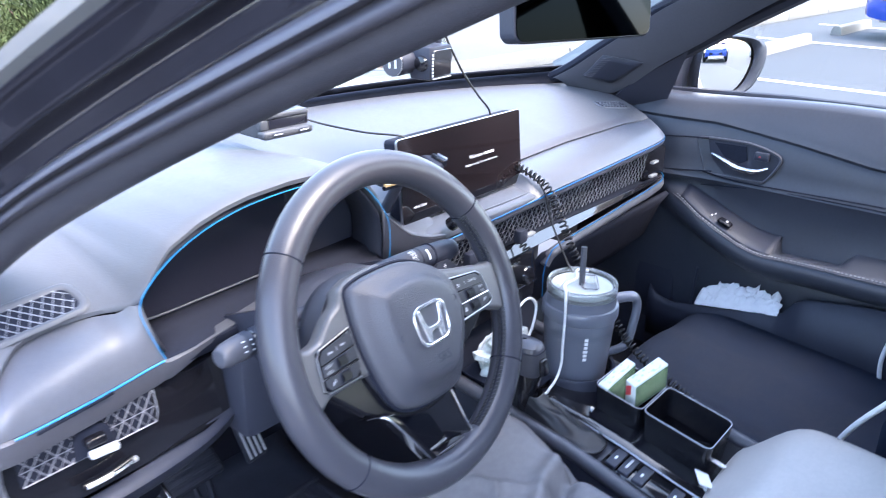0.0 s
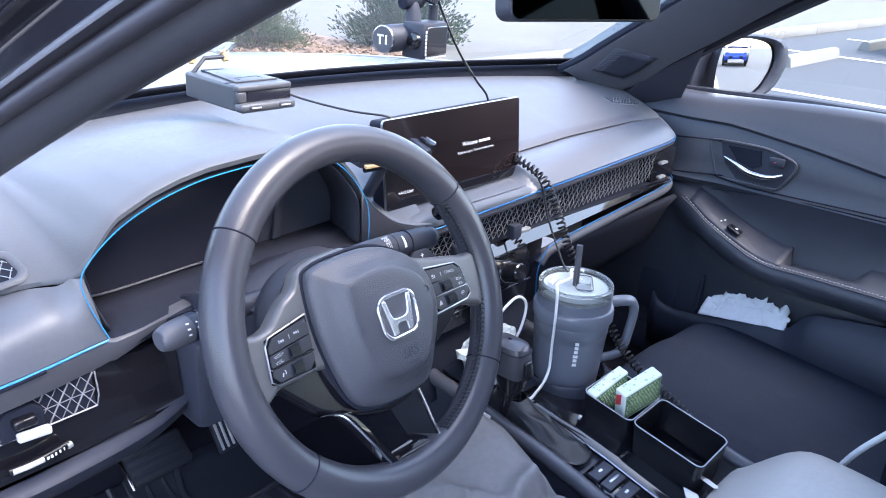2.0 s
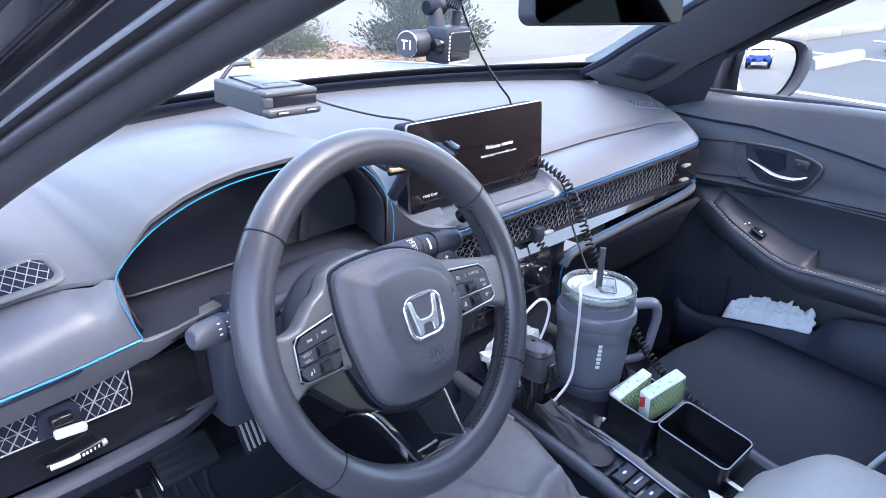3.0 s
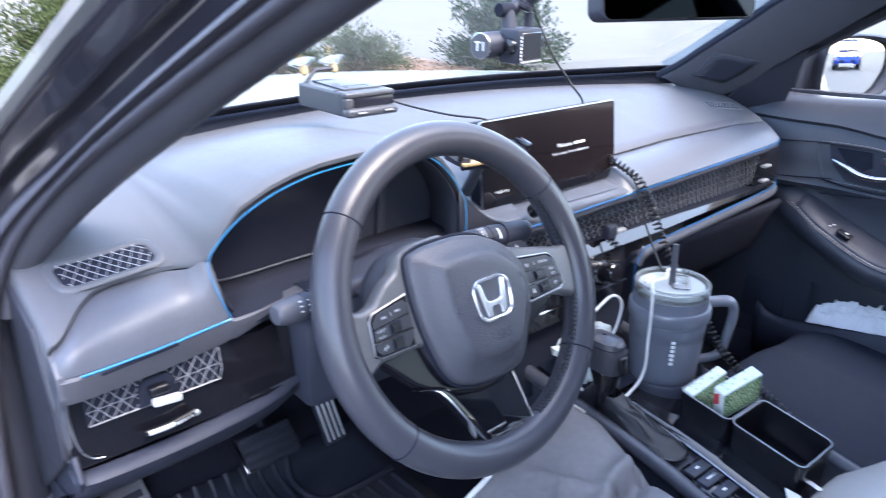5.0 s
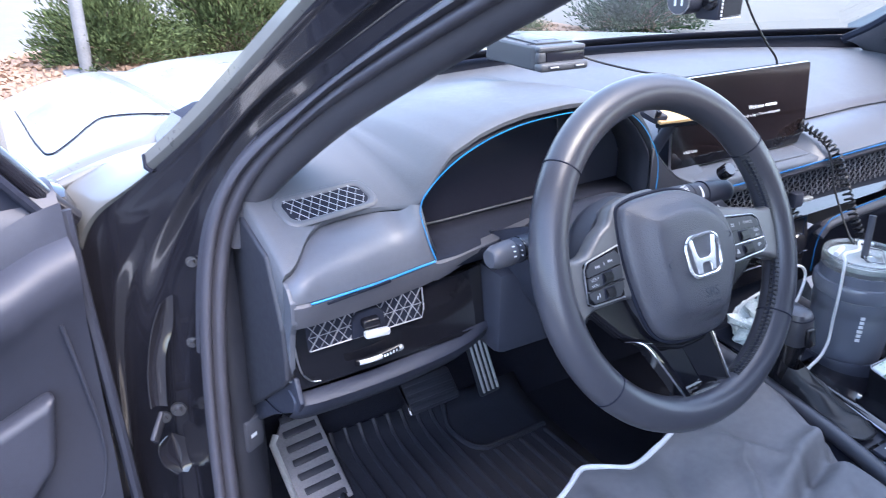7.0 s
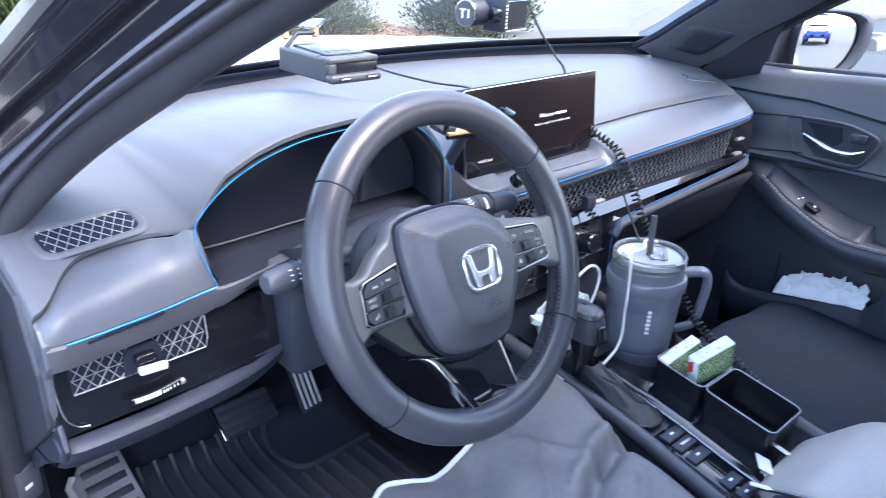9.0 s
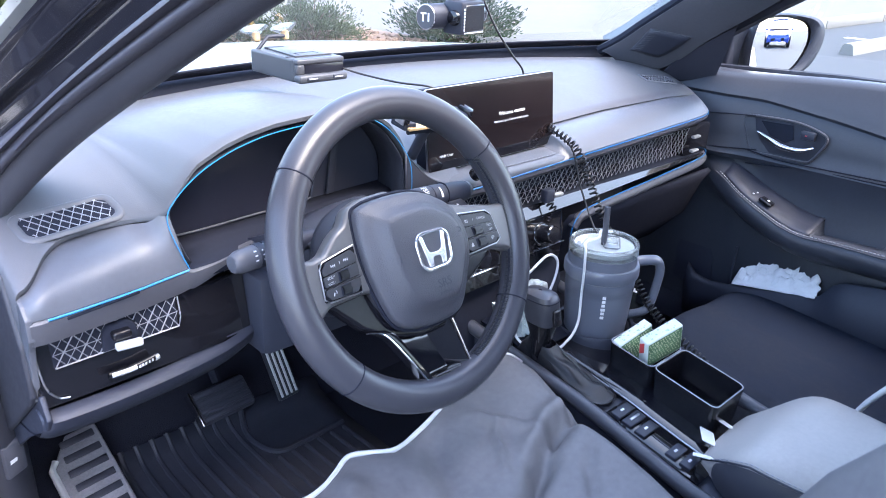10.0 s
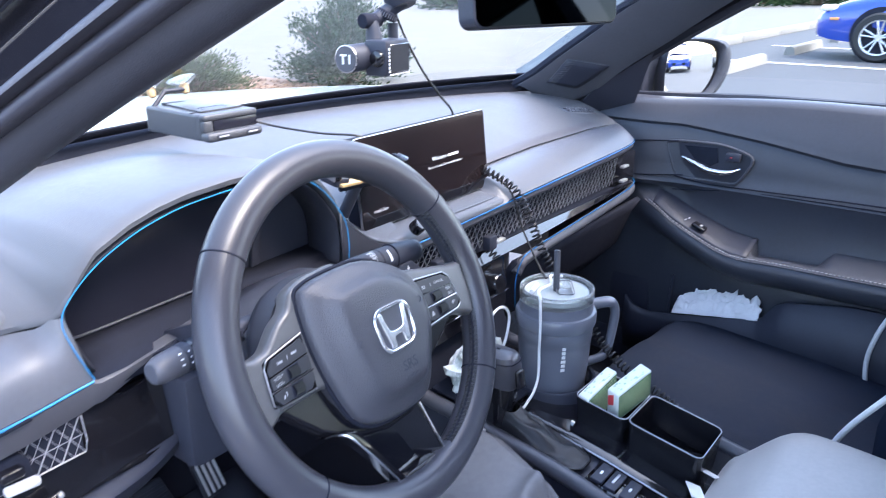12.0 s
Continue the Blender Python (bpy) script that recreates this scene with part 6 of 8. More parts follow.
part("switch_mark", rbox((0.652, 0.036, 0.6865), (0.006, 0.005, 0.001), 0, 1, Matrix.Rotation(radians(22), 3, "X")), WHITEINK, swp)
part("door_pocket", grid([[(0.695, y, 0.575), (0.655, y, lerp([-0.5, -0.267, -0.197, -0.150, -0.130, -0.115, -0.086, 0.061, 0.139, 0.171, 0.2], [0.590, 0.582, 0.569, 0.560, 0.546, 0.517, 0.505, 0.473, 0.461, 0.470, 0.500], y)), (0.650, y, 0.45), (0.665, y, 0.36)][1:] for y in [0.19 - 0.02 * k for k in range(36)]]), PLASTIC, pdoor, "moulded door pocket", solid=0.008)
part("speaker_panel", rbox((0.70, 0.20, 0.50), (0.02, 0.10, 0.16), 0.01), PLASTIC, pdoor)
part("quarter_trim", prism([(0.668, 0.365, 0.890), (0.660, 0.300, 0.955), (0.645, 0.225, 1.000), (0.650, 0.172, 1.035), (0.702, 0.212, 1.025), (0.722, 0.240, 0.905)], (0.010, 0.010, 0), 0.002), PLASTIC, pdoor, "black corner trim")
part("glass_channel", tube([(0.721, 0.240, 0.925), (0.703, 0.213, 1.024)], 0.0035, 8), GREYPL, pdoor)
part("door_frame", tube([(0.703, 0.213, 1.020), (0.668, 0.10, 1.085), (0.62, -0.05, 1.165), (0.58, -0.25, 1.25), (0.56, -0.5, 1.30)], 0.016, 8), PLASTIC, pdoor)
pw = part("door_window", grid([[(0.797, y, 0.93), (0.745, y - 0.01, 1.05), (0.62, y - 0.02, 1.28)] for y in (0.24, 0.0, -0.3, -0.6, -0.9)]), SIDEGLASS, pdoor, "clear side window")
pw.visible_shadow = False

# driver door, swung open
HINGE = Vector((-0.897, 0.452, 0))
DOOR = Matrix.Translation(HINGE) @ Matrix.Rotation(radians(-83), 4, "Z")
ddoor = thing("driver_door", "black trimmed driver door, standing wide open", "car door", (-1.2, 0.2, 0.3))


def dd(g):
    return moved(g, DOOR)


rows = []
for k in range(30):
    y = -0.035 - 1.0 * k / 29
    az = lerp([-1.0, -0.4, -0.2, -0.10, -0.06, 0.0], [0.78, 0.79, 0.805, 0.822, 0.840, 0.848], y)
    ap = lerp([-1.0, -0.2, -0.06, 0.0], [0.075, 0.07, 0.035, 0.02], y)
    rows.append([(0.0, y, 0.905), (0.035, y, 0.908), (0.052, y, 0.90), (0.060, y, 0.885), (0.066, y, az + 0.05), (0.07, y, az + 0.012), (0.07 + ap * 0.7, y, az + 0.004), (0.07 + ap, y, az - 0.014), (0.07 + ap * 0.8, y, az - 0.05), (0.078, y, az - 0.09), (0.08, y, 0.56), (0.068, y, 0.36), (0.04, y, 0.32)])
part("trim_panel", dd(grid(rows)), PLASTIC, ddoor, "grained black door trim", angle=60)
part("door_shell", dd(rbox((-0.005, -0.51, 0.60), (0.10, 1.0, 0.60), 0.03)), BLACKPAINT, ddoor)
part("outer_skin", dd(rbox((-0.075, -0.545, 0.575), (0.03, 0.97, 0.61), 0.015)), WHITEPAINT, ddoor, "white outer skin")
part("window_frame", dd(tube([(0.035, -0.02, 0.86), (0.04, -0.04, 0.885), (0.05, -0.125, 1.01), (0.05, -0.26, 1.15), (0.03, -0.50, 1.28), (0.0, -0.75, 1.33), (0.0, -0.98, 1.30), (0.02, -1.0, 0.93)], 0.013, 10)), BLACKPAINT, ddoor, "gloss black window frame")
part("frame_seal", dd(tube([(0.056, -0.035, 0.862), (0.06, -0.057, 0.885), (0.068, -0.142, 1.008), (0.068, -0.275, 1.145), (0.05, -0.51, 1.27)], 0.006, 8)), RECESS, ddoor, "rubber window seal")
part("corner_trim", dd(prism([(0.05, -0.06, 0.885), (0.05, -0.40, 0.90), (0.05, -0.40, 1.18), (0.05, -0.25, 1.13), (0.05, -0.13, 1.005)], (0.006, 0, 0), 0.002)), RECESS, ddoor)
part("edge_trim", dd(tube([(0.055, -0.03, 0.88), (0.066, -0.030, 0.80), (0.07, -0.022, 0.6), (0.06, -0.012, 0.36)], 0.007, 8)), PLASTIC, ddoor)
part("trim_crease", dd(tube(spl([(0.084, -0.062, 0.76), (0.083, -0.052, 0.68), (0.083, -0.045, 0.60), (0.078, -0.05, 0.54), (0.075, -0.075, 0.50), (0.072, -0.2, 0.48)], 5), 0.0022, 6)), PLASTIC, ddoor)
part("door_pocket", dd(prism([(0.078, -0.085, 0.69), (0.078, -0.15, 0.665), (0.078, -0.60, 0.64), (0.078, -0.60, 0.40), (0.078, -0.20, 0.48), (0.078, -0.10, 0.60)], (0.035, 0, 0), 0.012, 3)), PLASTIC, ddoor)

# hinge bolts and check strap
for hz, hx in ((0.823, -0.809), (0.723, -0.821)):
    bolt = part("hinge_bolt", moved(join(lathe([(0.0, 0.007), (0.0038, 0.007), (0.0042, 0.0015)], n=6), lathe([(0.0, 0.0022), (0.0066, 0.0018), (0.0068, 0.0), (0.0, 0.0)], n=20)), pose(hx, 0.316, hz, 90, 0, -20)), BOLTSTEEL, car, "steel hinge bolt", angle=25)
chk = part("door_check", rbox((-0.872, 0.325, 0.616), (0.036, 0.006, 0.014), 0.002, 2, Matrix.Rotation(radians(50), 3, "Z") @ Matrix.Rotation(radians(-38), 3, "Y")), GREYPL2, car, "dark steel door check strap")
part("check_bolt", moved(join(lathe([(0.0, 0.009), (0.0045, 0.009), (0.005, 0.003)], n=6), lathe([(0.0, 0.004), (0.0090, 0.0035), (0.0092, 0.0), (0.0, 0.0)], n=24)), pose(-0.845, 0.334, 0.628, 90, 0, -20)), BOLTSTEEL, chk, angle=25)
part("check_bolt", moved(join(lathe([(0.0, 0.008), (0.0040, 0.008), (0.0045, 0.003)], n=6), lathe([(0.0, 0.004), (0.0075, 0.0035), (0.0078, 0.0), (0.0, 0.0)], n=20)), pose(-0.862, 0.335, 0.622, 90, 0, -20)), BOLTSTEEL, chk, angle=25)
# pressed gloss hollows in the jamb round the check strap
for left, right, bulge in ([(-0.845, 0.767), (-0.860, 0.734), (-0.872, 0.684), (-0.876, 0.641)], [(-0.830, 0.775), (-0.836, 0.735), (-0.850, 0.700), (-0.858, 0.638)], 0.013), ([(-0.862, 0.588), (-0.874, 0.575), (-0.872, 0.550), (-0.858, 0.532)], [(-0.850, 0.586), (-0.838, 0.572), (-0.837, 0.545), (-0.846, 0.530)], 0.008):
    a, b = spl([(x, 0, z) for x, z in left], 5), spl([(x, 0, z) for x, z in right], 5)
    n = len(a) - 1
    hollow = [[p.lerp(q, f) + Vector((0, 0.343 - bulge * (k / n) ** 2 + 0.004 * math.sin(math.pi * f), 0)) for f in (0, 0.15, 0.4, 0.6, 0.85, 1)] for k, (p, q) in enumerate(zip(a, b))]
    hollow.append([v + Vector((0, 0.02, -0.003)) for v in hollow[-1]])
    hl = part("jamb_hollow", grid(hollow), BLACKPAINT, car, "pressed gloss black hollow", angle=70)
    part("hollow_rim", tube([r[0] for r in hollow[:-1]], 0.0011, 6), BLACKPAINT, hl)

# ---------------------------------------------------------------- footwell
mat_ob = thing("floor_mat", "black ribbed rubber floor mat", "floor mat", (-0.4, 0.25, 0.29))
MATP = ((0.545, 0.345), (0.52, 0.320), (0.48, 0.309), (0.40, 0.305), (0.20, 0.303), (0.0, 0.302))
part("mat_sheet", grid([[(-0.60 + 0.42 * i / 12, y, z) for y, z in MATP] for i in range(13)]), RUBBER, mat_ob, "black rubber", solid=0.004)
for k in range(14):
    x = -0.575 + 0.028 * k
    part("mat_rib", tube(spl([(x + 0.03 * (0.5 - y) * (0.3 + 0.065 * k), y, z + 0.003) for y, z in (MATP if x < -0.37 else MATP[3:])], 3), 0.0056, 8), RUBBER, mat_ob)
part("mat_ridge", tube(spl([(-0.350, 0.535, 0.342), (-0.363, 0.493, 0.316), (-0.358, 0.440, 0.312), (-0.338, 0.412, 0.311), (-0.299, 0.410, 0.311), (-0.265, 0.410, 0.311), (-0.20, 0.415, 0.311)], 6), 0.0058, 8), RUBBER, mat_ob, "raised ridge round the pedals")
part("mat_rim", tube([(-0.60, 0.545, 0.350), (-0.605, 0.47, 0.312), (-0.60, 0.0, 0.308)], 0.007, 8), RUBBER, mat_ob)
brake = thing("brake_pedal", "brake pedal with black rubber pad and bright edge", "pedal", (-0.40, 0.52, 0.37))
PBM = pose(-0.402, 0.497, 0.405, 42, 0, 4)
part("pedal_pad", moved(rbox((0, 0, 0), (0.108, 0.062, 0.016), 0.008, 3), PBM), RUBBER, brake)
part("pad_edge", moved(rbox((-0.0560, 0, 0.004), (0.0045, 0.066, 0.022), 0.0015), PBM), CHROME, brake, "bright metal edge")
for k in range(4):
    part("pad_rib", moved(rbox((0.0, -0.022 + 0.0147 * k, 0.0085), (0.098, 0.0095, 0.003), 0.0012), PBM), RUBBER, brake)
part("pedal_arm", tube([(-0.40, 0.52, 0.43), (-0.40, 0.57, 0.50), (-0.40, 0.58, 0.62)], 0.008, 8), RECESS, brake)
gas = thing("accelerator_pedal", "aluminium accelerator pedal with black rubber strips", "pedal", (-0.25, 0.54, 0.33))
GM = pose(-0.262, 0.535, 0.392, 62, 0, 8)
part("pedal_plate", moved(rbox((0, 0, 0), (0.048, 0.112, 0.010), 0.004, 2), GM), RUBBER, gas)
for k in range(4):
    part("metal_bar", moved(rbox((-0.0172 + 0.0114 * k, 0, 0.0055), (0.0048, 0.100, 0.004), 0.001), GM), BARMETAL, gas, "bright metal bar")
part("pedal_arm", tube([(-0.262, 0.57, 0.44), (-0.262, 0.60, 0.55)], 0.007, 8), RECESS, gas)
foot = thing("footrest", "aluminium footrest plate with black rubber bars", "pedal", (-0.62, 0.5, 0.33))
FM = pose(-0.638, 0.515, 0.375, 40, -4, 3)
part("rest_plate", moved(prism([(a, b, 0) for a, b in ((-0.048, -0.12), (0.042, -0.12), (0.040, 0.056), (-0.008, 0.056), (-0.046, 0.012))], (0, 0, 0.010), 0.003), FM), BRUSHED, foot)
part("plate_edge", moved(tube([(-0.048, -0.12, 0.008), (-0.0465, 0.012, 0.008), (-0.036, 0.024, 0.008)], 0.0058, 8), FM), BARMETAL, foot, "bright metal edge")
for k in range(7):
    part("rubber_bar", moved(rbox((0.002 + 0.0015 * max(0, k - 4), -0.105 + 0.0245 * k, 0.0105), (0.062 - 0.004 * max(0, k - 4), 0.0120, 0.004), 0.0015), FM), RUBBER, foot)
part("hood_release", rbox((-0.768, 0.305, 0.583), (0.030, 0.014, 0.045), 0.003, 2, Matrix.Rotation(radians(30), 3, "Z")), GREYPL, dash)
part("release_mark", rbox((-0.768, 0.2975, 0.583), (0.010, 0.002, 0.005), 0, 1, Matrix.Rotation(radians(30), 3, "Z")), WHITEINK, dash)

# ---------------------------------------------------------------- loose things in the car
MX, MY = 0.062, 0.048
mug = thing("travel_mug", "grey insulated travel mug with clear lid, straw and handle", "mug", (MX, MY, 0.556))
part("mug_body", lathe([(0.0, 0.556), (0.044, 0.556), (0.047, 0.559), (0.0478, 0.572), (0.0482, 0.573), (0.0500, 0.5745), (0.0528, 0.61), (0.0555, 0.655), (0.0562, 0.664), (0.0566, 0.6645), (0.0570, 0.682), (0.0565, 0.6835), (0.0598, 0.6855), (0.0612, 0.690), (0.0612, 0.702), (0.0595, 0.706), (0.0560, 0.707), (0.0552, 0.722), (0.0, 0.722)], (MX, MY, 0), 56), MUG, mug, "matt grey mug body")
part("lid", lathe([(0.0, 0.7325), (0.047, 0.7325), (0.0485, 0.734), (0.0485, 0.7275), (0.0, 0.7275)], (MX, MY, 0), 48), LIDPLATE, mug, "milky clear lid plate")
part("lid_wall", lathe([(0.0500, 0.7225), (0.0500, 0.7375), (0.0515, 0.7400), (0.0545, 0.7405), (0.0562, 0.7385), (0.0562, 0.7250), (0.0545, 0.7225), (0.0500, 0.7225)], (MX, MY, 0), 56), LIDM, mug, "clear plastic lid wall")
part("slider_outline", tube([Vector((MX + 0.012, MY - 0.006, 0.7365)) + Matrix.Rotation(radians(35), 3, "Z") @ Vector((a, b, 0)) for a, b in rrect(0.054, 0.026, 0.006)], 0.0009, 6, True), GREYPL, mug)
part("lid_rim", tube([(MX + 0.0535 * math.cos(a), MY + 0.0535 * math.sin(a), 0.7395) for a in [2 * math.pi * k / 40 for k in range(40)]], 0.0022, 8, True), LIDM, mug, "bright clear rim")
part("lid_slider", rbox((MX + 0.012, MY - 0.006, 0.7350), (0.05, 0.022, 0.004), 0.002, 2, Matrix.Rotation(radians(35), 3, "Z")), LIDM, mug)
HD = Vector((0.88, -0.47, 0)).normalized()
hp = [Vector((MX, MY, z)) + HD * d for d, z in ((0.056, 0.698), (0.088, 0.699), (0.105, 0.694), (0.111, 0.676), (0.108, 0.648), (0.102, 0.618), (0.090, 0.603), (0.050, 0.599))]
part("handle", tube(spl(hp, 6), 0.0092, 14, squash=0.8), MUG, mug, "grey moulded handle")
straw = [(MX + 0.001, MY + 0.001, 0.60), (MX + 0.002, MY + 0.002, 0.735), (MX + 0.006, MY + 0.006, 0.795)]
part("straw", join(tube(straw, 0.0048, 14), tube(straw, 0.0036, 14)), GREYPL, mug, "grey plastic straw")
TXT = Vector((-0.72, -0.69, 0)).normalized()
side = Vector((TXT.y, -TXT.x, 0))
ink = []
for k, (dz, w) in enumerate(((0.0, 0.006), (0.0075, 0.0055), (0.0145, 0.007), (0.022, 0.0055), (0.029, 0.0055), (0.036, 0.0055))):
    z = 0.628 + dz
    r = 0.0525 + (z - 0.60) * 0.073
    c = Vector((MX, MY, z)) + TXT * (r + 0.0003)
    ink.append(rbox(c, (0.0009, w, 0.0045), 0, 1, Matrix((TXT, -side, (0, 0, 1))).transposed()))
part("print_mark", join(*ink), WHITEINK, mug, "small white printed mark")

# organiser bin with two packets
binn = thing("console_bin", "black plastic console organiser bin with two compartments", "storage bin", (0.036, -0.12, 0.535))


def bin_shell(x0, x1, y0, y1, zb, zt0, zt1):
    """An open tray: z of the rim differs from front (y1) to back (y0)."""
    o = [(x0, y0), (x1, y0), (x1, y1), (x0, y1)]

    def ring(ins, z):
        pts = []
        for a, b in rrect(x1 - x0 - 2 * ins, y1 - y0 - 2 * ins, 0.010, 4):
            X, Y = (x0 + x1) / 2 + a, (y0 + y1) / 2 + b
            t = (Y - y0) / (y1 - y0)
            pts.append((X, Y, zb + z * ((zt0 + (zt1 - zt0) * t) - zb)))
        return pts
    rings = [ring(0.006, 0.0), ring(0.004, 0.1), ring(0.0, 0.98), ring(0.0008, 1.0), ring(0.0022, 0.99), ring(0.006, 0.12), ring(0.014, 0.06)]
    v, f = grid(rings, False, True)
    n = len(rings[0])
    f.append(tuple(range(n)))
    f.append(tuple(reversed(range(len(v) - n, len(v)))))
    return v, f


BINP = mat("glossy_bin_plastic", (0.008, 0.008, 0.010), 0.22, vary=0.25, vary_size=20)
part("front_tray", bin_shell(-0.006, 0.086, -0.106, -0.026, 0.540, 0.600, 0.613), BINP, binn, "black front compartment")
part("rear_tray", bin_shell(-0.010, 0.080, -0.215, -0.109, 0.530, 0.586, 0.604), BINP, binn, "black rear compartment")
# thin pale tube round each tray, the rim's highlight given as colour
for x0, x1, y0, y1, za, zb2 in ((-0.006, 0.086, -0.106, -0.026, 0.600, 0.613), (-0.010, 0.080, -0.215, -0.109, 0.586, 0.604)):
    part("tray_glint", tube([((x0 + x1) / 2 + a, (y0 + y1) / 2 + b, za + (zb2 - za) * ((y1 - y0) / 2 + b) / (y1 - y0) + 0.0003) for a, b in rrect(x1 - x0 - 0.002, y1 - y0 - 0.002, 0.010, 4)], 0.0009, 6, True), RIMGLINT, binn, "pale line put in as the rim's highlight")
part("bin_divider", rbox((0.036, -0.165, 0.548), (0.003, 0.09, 0.022), 0.001, 1, Matrix.Rotation(radians(12), 3, "Z")), BINP, binn)
def packet(p, a, b, down, label, side):
    """A soft paper box: a top corner, its two top edges and the way down."""
    p, a, b, down = (Vector(q) for q in (p, a, b, down))
    pk = thing("packet", label, "packet", tuple(p + down), "packets in the bin")
    part("box", prism([p, p + a, p + a + b, p + b], down, 0.0022, 3), CARTON_W, pk)
    n = down.cross(a).normalized()
    if n.dot(b) < 0:
        n = -n
    q = p + b + n * 0.0005
    band = part("side_print", prism([q + a * 0.03 + down * 0.06, q + a * 0.97 + down * 0.06, q + a * 0.97 + down * 0.94, q + a * 0.03 + down * 0.94], -n * 0.0016, 0.0003), side, pk, "green printed side")
    u, w = a.normalized(), down.normalized()
    dots, r = [], random.Random(3)
    for i in range(12):
        for k in range(8):
            c = q + a * (0.07 + 0.86 * (i + 0.5 * (k % 2) + r.uniform(-0.2, 0.2)) / 12) + down * (0.12 + 0.76 * (k + r.uniform(-0.2, 0.2)) / 8) + n * 0.0002
            s = r.uniform(0.0009, 0.0018)
            dots.append(prism([c + (u * math.cos(t) + w * math.sin(t)) * s for t in (0.3, 1.9, 3.4, 4.9)], n * 0.0003))
    tagged(part("print_dots", join(*dots), DOTS, band), kind="stuff")
    spots = [(r.uniform(0.08, 0.92), r.uniform(0.15, 0.85), r.uniform(0.4, 1.0)) for _ in range(16)]
    part("top_print", join(*[prism([p + a * (f + 0.035 * g2 * math.cos(t)) + b * (g + 0.10 * g2 * math.sin(t)) - down.normalized() * 0.0003 for t in (0.4, 1.5, 2.9, 3.8, 5.2)], down.normalized() * 0.0006) for f, g, g2 in spots]), LIGHTPRINT, pk)
    return pk, p, a, b, down


LIGHTPRINT = mat("pale_green_print", (0.36, 0.50, 0.33), 0.5, vary=0.2, vary_size=60)
DOTS = mat("pale_flower_print", (0.62, 0.66, 0.40), 0.6, vary=0.3, vary_size=90)
packet((-0.001, -0.030, 0.614), (0.068, -0.010, 0.019), (-0.006, -0.019, 0.0), (0.008, 0.0, -0.050), "white and green paper packet standing in the bin", CARTON_G)
pk, p, a, b, down = packet((0.015, -0.066, 0.628), (0.049, -0.026, 0.029), (-0.010, -0.0215, 0.0), (0.010, 0.002, -0.046), "green flower-patterned paper packet leaning on the bin's rim", CARTON_G)
e = (b.cross(down)).normalized()
e = -e if e.dot(a) > 0 else e
part("red_mark", prism([p + b * f + down * g + e * 0.0006 for f, g in ((0.12, 0.22), (0.62, 0.06), (0.62, 0.46), (0.12, 0.62))], -e * 0.0012), CARTON_R, pk, "red and white printed end")


def crumple(c, s, seed, amp=0.35, n=18, freq=2.2):
    rows = []
    for i in range(n + 1):
        th = math.pi * i / n
        r = []
        for k in range(2 * n):
            ph = 2 * math.pi * k / (2 * n)
            d = Vector((math.sin(th) * math.cos(ph), math.sin(th) * math.sin(ph), math.cos(th)))
            q = 1 + amp * noise.noise(d * freq + Vector((seed, 0, 0))) + amp * 0.5 * abs(noise.noise(d * freq * 2.7 + Vector((0, seed, 0))))
            r.append((c[0] + d.x * s[0] * q, c[1] + d.y * s[1] * q, c[2] + max(-0.8, d.z) * s[2] * q))
        rows.append(r)
    return grid(rows, False, True)


solo("crumpled_bag", crumple((-0.052, 0.108, 0.625), (0.042, 0.040, 0.042), 4.0, 0.55, 20, 2.6), BAG, "crumpled clear plastic bag lying in the console tray", "bag", angle=25)
nap = thing("tissues", "crumpled white paper tissues in the door pocket", "tissues", (0.66, -0.02, 0.47))
for x0, lean, h0, h1, seed, t0, t1 in ((0.648, 0.018, 0.0, 0.030, 1.0, 0.0, 1.0), (0.657, 0.020, 0.006, 0.040, 7.0, 0.05, 0.97), (0.664, 0.018, 0.008, 0.048, 13.0, 0.16, 0.70)):
    sheetrows = []
    for k in range(61):
        t = t0 + (t1 - t0) * k / 60
        y, zb = 0.078 - 0.182 * t, 0.476 + 0.032 * t
        top = h1 + 0.013 * noise.noise(Vector((t * 9, seed, 0))) + 0.006 * noise.noise(Vector((t * 31, seed, 2)))
        top *= smooth(-0.02, 0.06, t - t0) * (1 - 0.55 * smooth(0.90, 1.0, t)) * 0.55 + 0.45
        sheetrows.append([(x0 + lean * v + 0.0055 * noise.noise(Vector((t * 7, v * 2.2, seed))) + 0.0025 * noise.noise(Vector((t * 22, v * 6, seed))), y + 0.004 * noise.noise(Vector((v * 3, t * 5, seed))), zb + h0 + (top - h0) * v) for v in [q / 10 for q in range(11)]])
    part("tissue", grid(sheetrows), PAPER, nap, "soft folded paper sheet" if seed < 2 else "", solid=0.0012)
solo("pen", tube([(0.672, 0.095, 0.46), (0.676, 0.092, 0.555)], 0.0035, 8), PLASTIC, "thin black pen standing in the door pocket", "pen")

for k, (px, py, pz, a, b) in enumerate(((-0.030, -0.219, 0.547, 0.016, 0.011), (0.016, -0.222, 0.548, 0.011, 0.008), (-0.072, -0.236, 0.545, 0.014, 0.009))):
    solo("paper_scrap", rbox((px, py, pz + 0.006), (a * 2, b * 2, 0.0015), 0.0005, 1, Matrix.Rotation(radians(35 + 40 * k), 3, "Z") @ Matrix.Rotation(radians(24), 3, "X")), PAPER, "small white paper scrap lying on the console", "paper scrap", "paper scraps on the console", flat=True)
